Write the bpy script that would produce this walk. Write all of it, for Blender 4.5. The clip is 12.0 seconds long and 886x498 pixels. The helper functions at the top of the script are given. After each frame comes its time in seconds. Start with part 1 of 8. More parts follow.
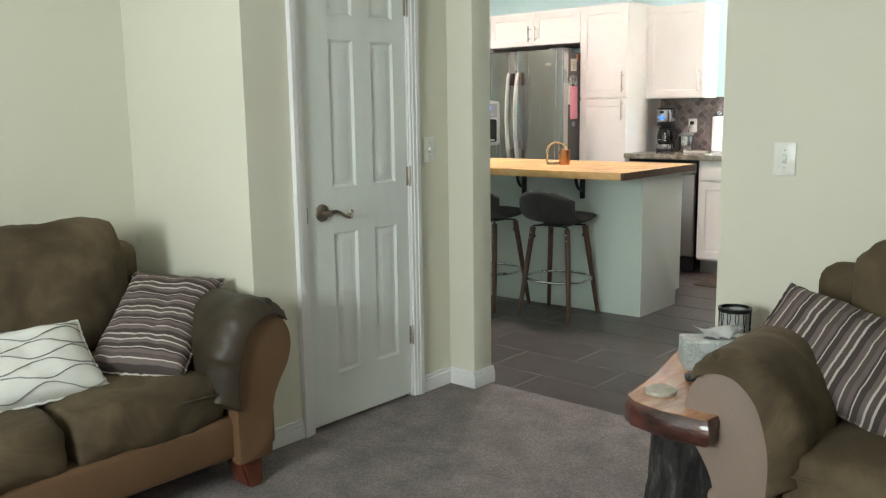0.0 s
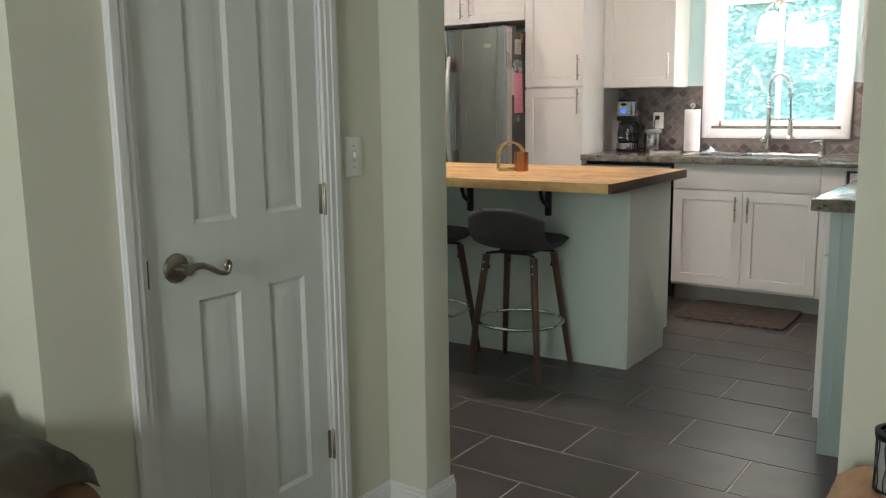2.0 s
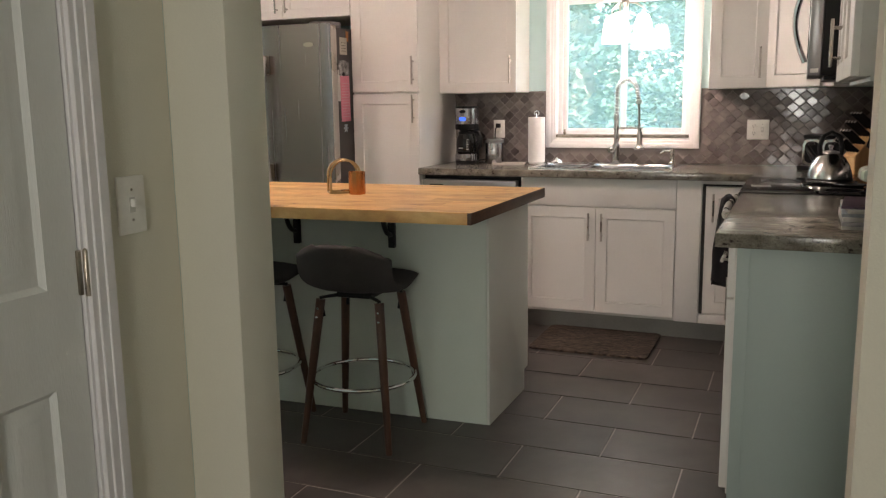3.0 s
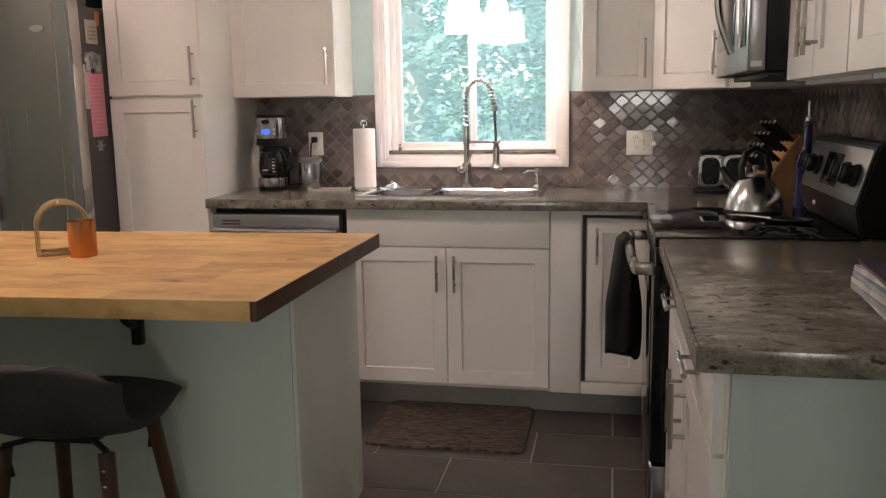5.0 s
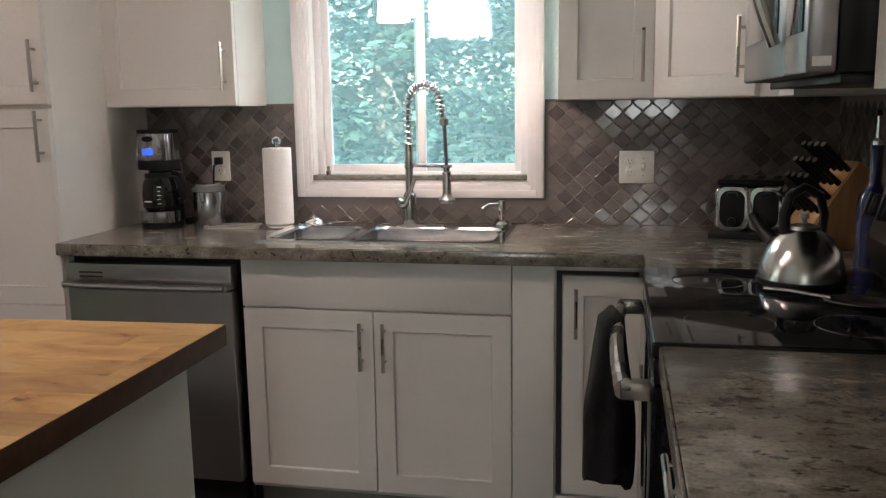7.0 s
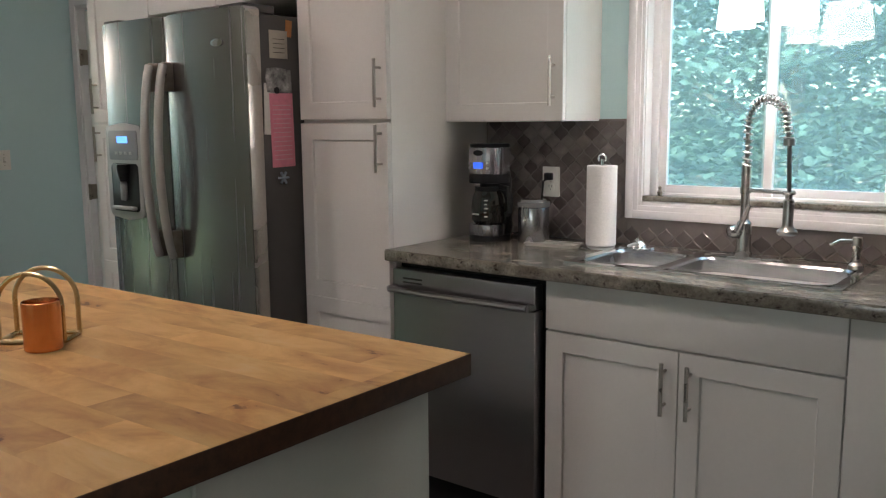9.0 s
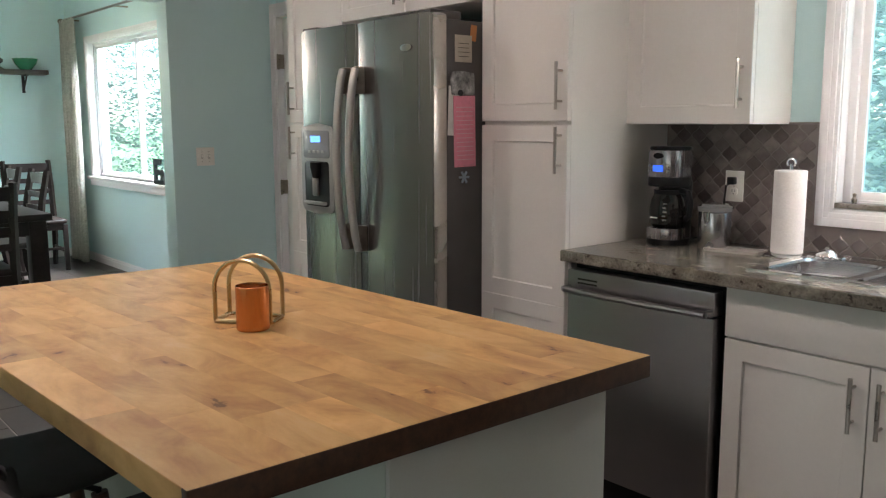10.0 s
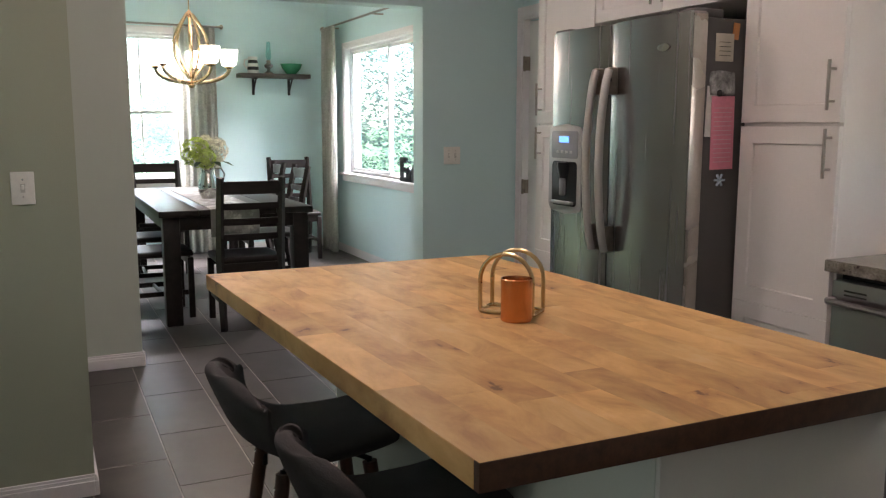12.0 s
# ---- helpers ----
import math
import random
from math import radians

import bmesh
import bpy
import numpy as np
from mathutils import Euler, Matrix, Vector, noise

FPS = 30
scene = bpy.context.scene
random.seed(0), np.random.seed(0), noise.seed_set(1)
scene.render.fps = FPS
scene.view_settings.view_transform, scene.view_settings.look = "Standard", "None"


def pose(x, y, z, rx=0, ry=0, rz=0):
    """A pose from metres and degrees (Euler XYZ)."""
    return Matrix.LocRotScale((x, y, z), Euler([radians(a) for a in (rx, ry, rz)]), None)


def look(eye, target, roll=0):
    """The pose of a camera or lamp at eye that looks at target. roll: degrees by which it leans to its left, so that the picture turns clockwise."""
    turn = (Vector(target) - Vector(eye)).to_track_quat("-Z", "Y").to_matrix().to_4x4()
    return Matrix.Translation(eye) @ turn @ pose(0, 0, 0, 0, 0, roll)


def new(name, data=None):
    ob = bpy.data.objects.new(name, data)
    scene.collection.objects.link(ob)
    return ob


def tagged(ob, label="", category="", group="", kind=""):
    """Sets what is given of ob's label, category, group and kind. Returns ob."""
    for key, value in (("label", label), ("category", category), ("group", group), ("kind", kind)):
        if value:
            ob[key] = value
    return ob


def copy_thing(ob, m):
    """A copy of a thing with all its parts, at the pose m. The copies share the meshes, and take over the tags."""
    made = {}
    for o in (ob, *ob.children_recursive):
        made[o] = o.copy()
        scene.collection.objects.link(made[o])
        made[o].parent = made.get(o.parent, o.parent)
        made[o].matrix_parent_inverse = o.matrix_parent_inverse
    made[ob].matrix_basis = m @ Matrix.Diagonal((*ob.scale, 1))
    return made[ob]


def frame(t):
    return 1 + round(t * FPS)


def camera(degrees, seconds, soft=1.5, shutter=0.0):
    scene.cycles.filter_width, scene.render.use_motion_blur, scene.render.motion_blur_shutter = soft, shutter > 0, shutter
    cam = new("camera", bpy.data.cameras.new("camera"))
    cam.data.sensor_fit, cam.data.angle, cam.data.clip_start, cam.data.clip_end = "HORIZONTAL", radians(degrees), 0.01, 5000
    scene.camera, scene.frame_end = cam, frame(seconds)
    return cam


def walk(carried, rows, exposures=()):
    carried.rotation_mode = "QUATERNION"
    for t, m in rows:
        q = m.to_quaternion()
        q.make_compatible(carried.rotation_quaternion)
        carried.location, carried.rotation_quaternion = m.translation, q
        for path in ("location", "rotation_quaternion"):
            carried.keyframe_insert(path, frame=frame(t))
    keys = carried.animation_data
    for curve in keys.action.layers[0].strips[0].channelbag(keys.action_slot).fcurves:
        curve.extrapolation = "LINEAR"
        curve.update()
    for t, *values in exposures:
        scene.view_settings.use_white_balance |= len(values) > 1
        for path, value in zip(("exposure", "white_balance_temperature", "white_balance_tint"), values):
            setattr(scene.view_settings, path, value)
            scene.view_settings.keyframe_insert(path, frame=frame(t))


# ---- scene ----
# ---- camera and walk ----
cam = camera(55.0, 12.0, soft=1.25)
PATH = [
    (0, (0.61, 0.818, 1.31), (-0.695, 2.299, 0.986), -0.8),
    (0.5, (0.393, 0.999, 1.303), (-0.902, 2.487, 0.975), -0.8),
    (1, (0.161, 1.265, 1.294), (-1.091, 2.79, 0.964), -0.9),
    (1.5, (-0.12, 1.534, 1.275), (-1.321, 3.099, 0.946), -0.8),
    (2, (-0.361, 1.801, 1.274), (-1.492, 3.416, 0.941), -0.8),
    (2.5, (-0.559, 2.09, 1.3), (-1.517, 3.813, 0.965), -0.8),
    (3, (-0.785, 2.386, 1.322), (-1.547, 4.203, 0.982), -0.8),
    (3.5, (-0.931, 2.689, 1.326), (-1.532, 4.566, 0.989), -0.9),
    (5.5, (-1.153, 3.877, 1.322), (-1.524, 5.814, 0.992), -0.9),
    (6, (-1.155, 4.153, 1.336), (-1.517, 6.093, 1.008), -0.9),
    (6.5, (-1.119, 4.39, 1.35), (-1.475, 6.33, 1.019), -0.9),
    (8.5, (-0.952, 4.862, 1.373), (-1.927, 6.582, 1.076), -0.7),
    (9, (-0.9, 4.851, 1.375), (-2.127, 6.403, 1.08), -0.5),
    (9.5, (-0.882, 4.819, 1.377), (-2.278, 6.221, 1.082), -0.2),
    (10, (-0.884, 4.784, 1.381), (-2.391, 6.066, 1.089), -0.2),
    (10.5, (-0.884, 4.761, 1.379), (-2.483, 5.927, 1.089), -0.1),
    (11, (-0.887, 4.731, 1.378), (-2.56, 5.788, 1.089), -0.0),
    (11.5, (-0.891, 4.702, 1.379), (-2.629, 5.647, 1.088), 0.1),
    (12, (-0.895, 4.683, 1.377), (-2.684, 5.528, 1.089), 0.1),
]
EXPOSURE = [(0, 4.72, 6500, 10), (0.5, 4.68, 6500, 10), (1, 4.5, 6500, 10), (1.5, 4.15, 6500, 10), (2, 3.97, 6600, 11), (3, 3.7, 7400, 21), (3.6, 3.72, 7700, 25), (5.5, 3.36, 7200, 22), (6.7, 3.15, 6900, 18), (8.5, 2.93, 6700, 16), (9.5, 3.15, 6500, 13), (10.5, 3.3, 6800, 18), (12, 3.15, 6850, 21)]
walk(cam, [(t, look(eye, target, roll)) for t, eye, target, roll in PATH], EXPOSURE)

# ---- plan, in metres ----
SINK_Y = 7.667          # inner face of the sink wall and of the dining window wall
RIGHT_X = -0.35         # inner face of the range wall
LIV_Y0, LIV_Y1 = 3.822, 3.955   # wall between living room and kitchen
DOOR_X = -2.0           # closet wall
NICHE_Y, NICHE_X = 2.70, -2.83
DIV_X0, DIV_X1 = -6.10, -5.95  # wall between kitchen and dining room
WEST_X = -10.3
SOUTH_Y = -0.9
EAST_X = 2.6
CEIL = 2.74
CTR = 0.935             # worktop height

# ---- world, sun, lamps ----
world = bpy.data.worlds.new("sky")
scene.world = world
world.use_nodes = True
wn = world.node_tree
sky = wn.nodes.new("ShaderNodeTexSky")
sky.sky_type = "NISHITA"
sky.sun_disc = False
sky.sun_elevation, sky.sun_rotation = radians(35), radians(184)
wn.nodes["Background"].inputs["Strength"].default_value = 0.15
wn.links.new(sky.outputs["Color"], wn.nodes["Background"].inputs["Color"])
sun = new("sun", bpy.data.lights.new("sun", "SUN"))
sun.data.energy, sun.data.angle, sun.data.color = 5.0, radians(0.5), (1.0, 0.96, 0.88)
sun.matrix_world = look((-4, -20, 20), (-2, 8, 0))


def window_light(name, eye, target, sx, sy, watts, colour):
    lamp = new(name, bpy.data.lights.new(name, "AREA"))
    lamp.data.shape, lamp.data.size, lamp.data.size_y = "RECTANGLE", sx, sy
    lamp.data.energy, lamp.data.color = watts, colour
    lamp.matrix_world = look(eye, target)
    return lamp


DAY = (0.9, 1.0, 0.98)
SKYBLUE = (0.92, 0.93, 1.0)
window_light("living_window_light", (-0.58, SOUTH_Y - 0.06, 1.6), (-0.58, 3, 1.4), 0.9, 1.0, 4.0, DAY)
# weak fill lamp at an east window that is added, never in view
window_light("side_window_light", (EAST_X + 0.06, 1.5, 1.45), (0, 1.9, 1.3), 1.5, 1.3, 0.08, DAY)
window_light("sink_window_light", (-1.8, SINK_Y + 1.1, 3.0), (-1.8, 6.9, 0.9), 1.6, 0.9, 3.1, DAY)
window_light("dining_window_light", (-8.5, SINK_Y + 1.2, 3.2), (-8.4, 6.4, 0.7), 2.4, 1.2, 110, SKYBLUE)
window_light("west_window_light", (WEST_X - 1.2, 5.3, 3.3), (-8.6, 5.4, 0.7), 1.8, 1.2, 120, SKYBLUE)


def point_light(name, at, watts, colour, r=0.04):
    lamp = new(name, bpy.data.lights.new(name, "POINT"))
    lamp.data.energy, lamp.data.color, lamp.data.shadow_soft_size = watts, colour, r
    lamp.location = at
    return lamp


WARM = (1.0, 0.85, 0.84)
KITCHEN_GLOW, KITCHEN_WHITE = 4.75, (1.0, 0.87, 0.835)   # two unseen ceiling lamps, added to light the kitchen


# ---- materials ----
def mat(name, color, rough=0.5, metal=0.0, var=0.08, scale=6.0, bump=0.0, bscale=80.0, fine=0.04, rnd=0.0, stretch=(1, 1, 1), coat=0.0, rvar=0.08, island=0.0):
    """A surface with slow and fine changes of tone, uneven gloss and fine relief; rnd: change from object to object."""
    m = bpy.data.materials.new(name)
    m.use_nodes = True
    nt = m.node_tree
    N, L = nt.nodes.new, nt.links.new
    p = nt.nodes["Principled BSDF"]
    co = N("ShaderNodeTexCoord")
    mp = N("ShaderNodeMapping")
    mp.inputs["Scale"].default_value = stretch
    L(co.outputs["Object"], mp.inputs["Vector"])
    n1, n2 = N("ShaderNodeTexNoise"), N("ShaderNodeTexNoise")
    n1.inputs["Scale"].default_value, n1.inputs["Detail"].default_value = scale, 3
    n2.inputs["Scale"].default_value, n2.inputs["Detail"].default_value = bscale, 4
    L(mp.outputs[0], n1.inputs["Vector"])
    L(mp.outputs[0], n2.inputs["Vector"])

    def band(src, amount):
        r = N("ShaderNodeMapRange")
        r.inputs["From Min"].default_value, r.inputs["From Max"].default_value = 0.3, 0.7
        r.inputs["To Min"].default_value, r.inputs["To Max"].default_value = 1 - amount, 1 + amount
        L(src, r.inputs["Value"])
        return r.outputs[0]

    def times(a, b):
        q = N("ShaderNodeMath")
        q.operation = "MULTIPLY"
        L(a, q.inputs[0])
        L(b, q.inputs[1])
        return q.outputs[0]

    v = times(band(n1.outputs["Fac"], var), band(n2.outputs["Fac"], fine))
    if rnd:
        info = N("ShaderNodeObjectInfo")
        r = N("ShaderNodeMapRange")
        r.inputs["To Min"].default_value, r.inputs["To Max"].default_value = 1 - rnd, 1 + rnd
        L(info.outputs["Random"], r.inputs["Value"])
        v = times(v, r.outputs[0])
    if island:
        info = N("ShaderNodeNewGeometry")
        r = N("ShaderNodeMapRange")
        r.inputs["To Min"].default_value, r.inputs["To Max"].default_value = 1 - island, 1 + island
        L(info.outputs["Random Per Island"], r.inputs["Value"])
        v = times(v, r.outputs[0])
    vm = N("ShaderNodeVectorMath")
    vm.operation = "SCALE"
    vm.inputs[0].default_value = color[:3]
    L(v, vm.inputs["Scale"])
    L(vm.outputs[0], p.inputs["Base Color"])
    rr = N("ShaderNodeMapRange")
    rr.inputs["To Min"].default_value, rr.inputs["To Max"].default_value = max(0.02, rough - rvar), min(1, rough + rvar)
    L(n1.outputs["Fac"], rr.inputs["Value"])
    L(rr.outputs[0], p.inputs["Roughness"])
    p.inputs["Metallic"].default_value = metal
    p.inputs["Coat Weight"].default_value = coat
    if bump:
        b = N("ShaderNodeBump")
        b.inputs["Strength"].default_value, b.inputs["Distance"].default_value = 0.6, bump
        L(n2.outputs["Fac"], b.inputs["Height"])
        L(b.outputs[0], p.inputs["Normal"])
    m["vm"] = vm.name
    return m


def ramp_mat(name, stops, rough=0.5, scale=6.0, detail=6.0, stretch=(1, 1, 1), bump=0.0, rnd=0.0, wave=0.0, coat=0.0, distort=0.0, mottle=(0, 0)):
    """A surface whose colours follow a noise (or bands, with wave), with relief from the same pattern."""
    m = bpy.data.materials.new(name)
    m.use_nodes = True
    nt = m.node_tree
    N, L = nt.nodes.new, nt.links.new
    p = nt.nodes["Principled BSDF"]
    co, mp = N("ShaderNodeTexCoord"), N("ShaderNodeMapping")
    mp.inputs["Scale"].default_value = stretch
    L(co.outputs["Object"], mp.inputs["Vector"])
    if rnd:
        info, add = N("ShaderNodeObjectInfo"), N("ShaderNodeVectorMath")
        sc = N("ShaderNodeMath")
        sc.operation = "MULTIPLY"
        sc.inputs[1].default_value = 37.0
        L(info.outputs["Random"], sc.inputs[0])
        L(mp.outputs[0], add.inputs[0])
        L(sc.outputs[0], add.inputs[1])
        vec = add.outputs[0]
    else:
        vec = mp.outputs[0]
    if wave:
        t = N("ShaderNodeTexWave")
        t.inputs["Scale"].default_value, t.inputs["Distortion"].default_value = scale, wave
        t.inputs["Detail"].default_value = 3
    else:
        t = N("ShaderNodeTexNoise")
        t.inputs["Scale"].default_value, t.inputs["Detail"].default_value = scale, detail
        t.inputs["Roughness"].default_value, t.inputs["Distortion"].default_value = 0.62, distort
    L(vec, t.inputs["Vector"])
    cr = N("ShaderNodeValToRGB")
    els = cr.color_ramp.elements
    while len(els) < len(stops):
        els.new(0.5)
    for e, (pos, c) in zip(els, stops):
        e.position, e.color = pos, (*c, 1)
    L(t.outputs["Fac"], cr.inputs["Fac"])
    out = cr.outputs["Color"]
    if rnd:
        r, vm = N("ShaderNodeMapRange"), N("ShaderNodeVectorMath")
        r.inputs["To Min"].default_value, r.inputs["To Max"].default_value = 1 - rnd, 1 + rnd
        vm.operation = "SCALE"
        L(info.outputs["Random"], r.inputs["Value"])
        L(out, vm.inputs[0])
        L(r.outputs[0], vm.inputs["Scale"])
        out = vm.outputs[0]
    if mottle[1]:
        n3, r3, v3 = N("ShaderNodeTexNoise"), N("ShaderNodeMapRange"), N("ShaderNodeVectorMath")
        n3.inputs["Scale"].default_value, n3.inputs["Detail"].default_value = mottle[0], 5
        r3.inputs["From Min"].default_value, r3.inputs["From Max"].default_value = 0.3, 0.7
        r3.inputs["To Min"].default_value, r3.inputs["To Max"].default_value = 1 - mottle[1], 1 + mottle[1]
        v3.operation = "SCALE"
        L(co.outputs["Object"], n3.inputs["Vector"])
        L(n3.outputs["Fac"], r3.inputs["Value"])
        L(out, v3.inputs[0])
        L(r3.outputs[0], v3.inputs["Scale"])
        out = v3.outputs[0]
    L(out, p.inputs["Base Color"])
    p.inputs["Roughness"].default_value = rough
    p.inputs["Coat Weight"].default_value = coat
    if bump:
        b = N("ShaderNodeBump")
        b.inputs["Strength"].default_value, b.inputs["Distance"].default_value = 0.6, bump
        L(t.outputs["Fac"], b.inputs["Height"])
        L(b.outputs[0], p.inputs["Normal"])
    return m


def granite(name):
    """Polished stone: cloudy taupe ground, fine grain, and dark garnet flecks drawn out along one grain."""
    m = bpy.data.materials.new(name)
    m.use_nodes = True
    nt = m.node_tree
    N, L = nt.nodes.new, nt.links.new
    p = nt.nodes["Principled BSDF"]
    co, mp = N("ShaderNodeTexCoord"), N("ShaderNodeMapping")
    mp.inputs["Rotation"].default_value = (0, 0, radians(24))
    mp.inputs["Scale"].default_value = (0.72, 1.3, 1.1)
    L(co.outputs["Object"], mp.inputs["Vector"])

    def cloud(vec, scale, detail, stops):
        n, c = N("ShaderNodeTexNoise"), N("ShaderNodeValToRGB")
        n.inputs["Scale"].default_value, n.inputs["Detail"].default_value, n.inputs["Roughness"].default_value = scale, detail, 0.65
        L(vec, n.inputs["Vector"])
        while len(c.color_ramp.elements) < len(stops):
            c.color_ramp.elements.new(0.5)
        for e, (q, v) in zip(c.color_ramp.elements, stops):
            e.position, e.color = q, (*v, 1)
        L(n.outputs["Fac"], c.inputs["Fac"])
        return c.outputs["Color"]

    def over(kind, fac, a, b):
        x = N("ShaderNodeMix")
        x.data_type, x.blend_type = "RGBA", kind
        if isinstance(fac, float):
            x.inputs[0].default_value = fac
        else:
            L(fac, x.inputs[0])
        L(a, x.inputs[6])
        if isinstance(b, tuple):
            x.inputs[7].default_value = (*b, 1)
        else:
            L(b, x.inputs[7])
        return x.outputs[2]

    ground = cloud(mp.outputs[0], 16, 9, [(0.28, (0.09, 0.078, 0.06)), (0.45, (0.17, 0.152, 0.122)), (0.58, (0.245, 0.223, 0.185)), (0.72, (0.40, 0.37, 0.32))])
    grain = cloud(co.outputs["Object"], 150, 5, [(0.34, (0.55, 0.53, 0.5)), (0.5, (1, 1, 1)), (0.68, (1.25, 1.25, 1.25))])
    fleck = cloud(mp.outputs[0], 44, 7, [(0.565, (0, 0, 0)), (0.63, (0.92, 0.92, 0.92))])
    c = over("MULTIPLY", 0.75, ground, grain)
    c = over("MIX", fleck, c, (0.032, 0.02, 0.017))
    L(c, p.inputs["Base Color"])
    p.inputs["Roughness"].default_value = 0.2
    p.inputs["Coat Weight"].default_value = 0.1
    return m


def glow(name, color, strength):
    m = bpy.data.materials.new(name)
    m.use_nodes = True
    p = m.node_tree.nodes["Principled BSDF"]
    p.inputs["Base Color"].default_value = (*color, 1)
    p.inputs["Emission Color"].default_value = (*color, 1)
    p.inputs["Emission Strength"].default_value = strength
    return m


def pane_glass(name, tint=(0.84, 0.97, 0.97), haze=0.17):
    """Thin window glass: clear, with a little mirror gloss, a cyan daylight cast and painted glare."""
    m = bpy.data.materials.new(name)
    m.use_nodes = True
    nt = m.node_tree
    nt.nodes.remove(nt.nodes["Principled BSDF"])
    t, g, mx = nt.nodes.new("ShaderNodeBsdfTransparent"), nt.nodes.new("ShaderNodeBsdfGlossy"), nt.nodes.new("ShaderNodeMixShader")
    mx.inputs[0].default_value = 0.06
    t.inputs["Color"].default_value = (*tint, 1)
    g.inputs["Roughness"].default_value = 0.02
    nt.links.new(t.outputs[0], mx.inputs[1])
    nt.links.new(g.outputs[0], mx.inputs[2])
    # glare painted on as a pale translucent film
    film, m2 = nt.nodes.new("ShaderNodeBsdfTranslucent"), nt.nodes.new("ShaderNodeMixShader")
    film.inputs["Color"].default_value = (0.7, 0.95, 0.95, 1)
    m2.inputs[0].default_value = haze
    nt.links.new(mx.outputs[0], m2.inputs[1])
    nt.links.new(film.outputs[0], m2.inputs[2])
    nt.links.new(m2.outputs[0], nt.nodes["Material Output"].inputs["Surface"])
    return m


CREAM = mat("cream wall paint", (0.70, 0.68, 0.57), 0.75, var=0.025, scale=1.2, bump=0.0012, bscale=260, fine=0.015)
AQUA = mat("pale aqua wall paint", (0.57, 0.765, 0.77), 0.45, var=0.025, scale=1.2, bump=0.0012, bscale=260, fine=0.015)
# paler step of the sage tone, for the wall end at the opening
STUBW = mat("paler grey green wall tone", (0.47, 0.52, 0.455), 0.6, var=0.025, scale=1.2, bump=0.0012, bscale=260, fine=0.015)
# deeper grey green tone for the wall block by the passage
SAGE = mat("sage wall tone", (0.36, 0.39, 0.295), 0.7, var=0.025, scale=1.2, bump=0.0012, bscale=260, fine=0.015)
CEILW = mat("white ceiling paint", (0.8, 0.79, 0.76), 0.85, var=0.03, bump=0.003, bscale=140)
TRIMW = mat("white trim paint", (0.78, 0.765, 0.765), 0.4, var=0.03, scale=4, bump=0.0006, bscale=120, fine=0.015)
DOORW = mat("white door paint", (0.74, 0.76, 0.73), 0.42, var=0.02, scale=3, bump=0.0009, bscale=60, stretch=(6, 6, 1), fine=0.015)
CABW = mat("white cabinet lacquer", (0.76, 0.735, 0.70), 0.38, var=0.02, scale=3, fine=0.012, bump=0.0004, bscale=90)
# near black that mostly stands for the shade in slots and gaps
DARKGAP = mat("dark recess", (0.03, 0.028, 0.026), 0.8)
# teal daylight from the living room is put into this panel colour
AQPAN = mat("white panel with aqua daylight tint", (0.40, 0.475, 0.45), 0.5, var=0.02, scale=2, fine=0.012, bump=0.0005, bscale=160)
TOEK = mat("grey toe kick", (0.30, 0.29, 0.27), 0.6, var=0.1)
STEEL = mat("brushed stainless steel", (0.37, 0.355, 0.37), 0.27, 1.0, fine=0.008, var=0.015, scale=3, bump=0.0, bscale=160, stretch=(14, 14, 0.3), rvar=0.015)
STEELH = mat("brushed stainless steel, level grain", (0.36, 0.35, 0.355), 0.3, 1.0, fine=0.005, var=0.01, scale=3, bump=0.0, bscale=160, stretch=(0.3, 0.3, 14), rvar=0.015)
NICKEL = mat("satin nickel", (0.47, 0.44, 0.40), 0.28, 1.0, var=0.05)
CHROME = mat("polished chrome", (0.75, 0.75, 0.75), 0.1, 1.0, var=0.03, rvar=0.03)
BLACKP = mat("black plastic", (0.011, 0.011, 0.012), 0.35, var=0.15)
BLACKG = mat("black glass", (0.008, 0.008, 0.009), 0.06, var=0.05, rvar=0.03)
BLACKP.node_tree.nodes["Principled BSDF"].inputs["Specular IOR Level"].default_value = 0.25
BLACKG.node_tree.nodes["Principled BSDF"].inputs["Specular IOR Level"].default_value = 0.3
FRSIDE = mat("grey textured steel side", (0.075, 0.07, 0.067), 0.5, 0.2, var=0.06, bump=0.001, bscale=300)
GRANITE = granite("grey flecked granite")
WOODB = ramp_mat("oiled birch butcher block", [(0.315, (0.16, 0.062, 0.022)), (0.345, (0.42, 0.205, 0.07)), (0.5, (0.575, 0.328, 0.12)), (0.62, (0.66, 0.405, 0.16)), (0.72, (0.68, 0.45, 0.22))], 0.44, 5.0, 6, (1.0, 2.0, 2.0), rnd=0.15, bump=0.0003, distort=0.5)
WOODE = ramp_mat("dark brown wood", [(0.3, (0.045, 0.019, 0.009)), (0.7, (0.11, 0.048, 0.022))], 0.45, 5, 6, (1, 8, 8), bump=0.0004)
ISLW = mat("grey white island paint", (0.64, 0.655, 0.61), 0.5, var=0.02, scale=2, fine=0.012, bump=0.0005, bscale=160)
# island paint again, with the green daylight on its front mixed in
ISLG = mat("island paint with green daylight tint", (0.57, 0.635, 0.57), 0.5, var=0.02, scale=2, fine=0.012, bump=0.0005, bscale=160)
CARPET = ramp_mat("taupe cut pile carpet", [(0.3, (0.13, 0.11, 0.105)), (0.5, (0.215, 0.185, 0.178)), (0.7, (0.29, 0.255, 0.245))], 0.95, 120, 12, bump=0.014, mottle=(7, 0.22))
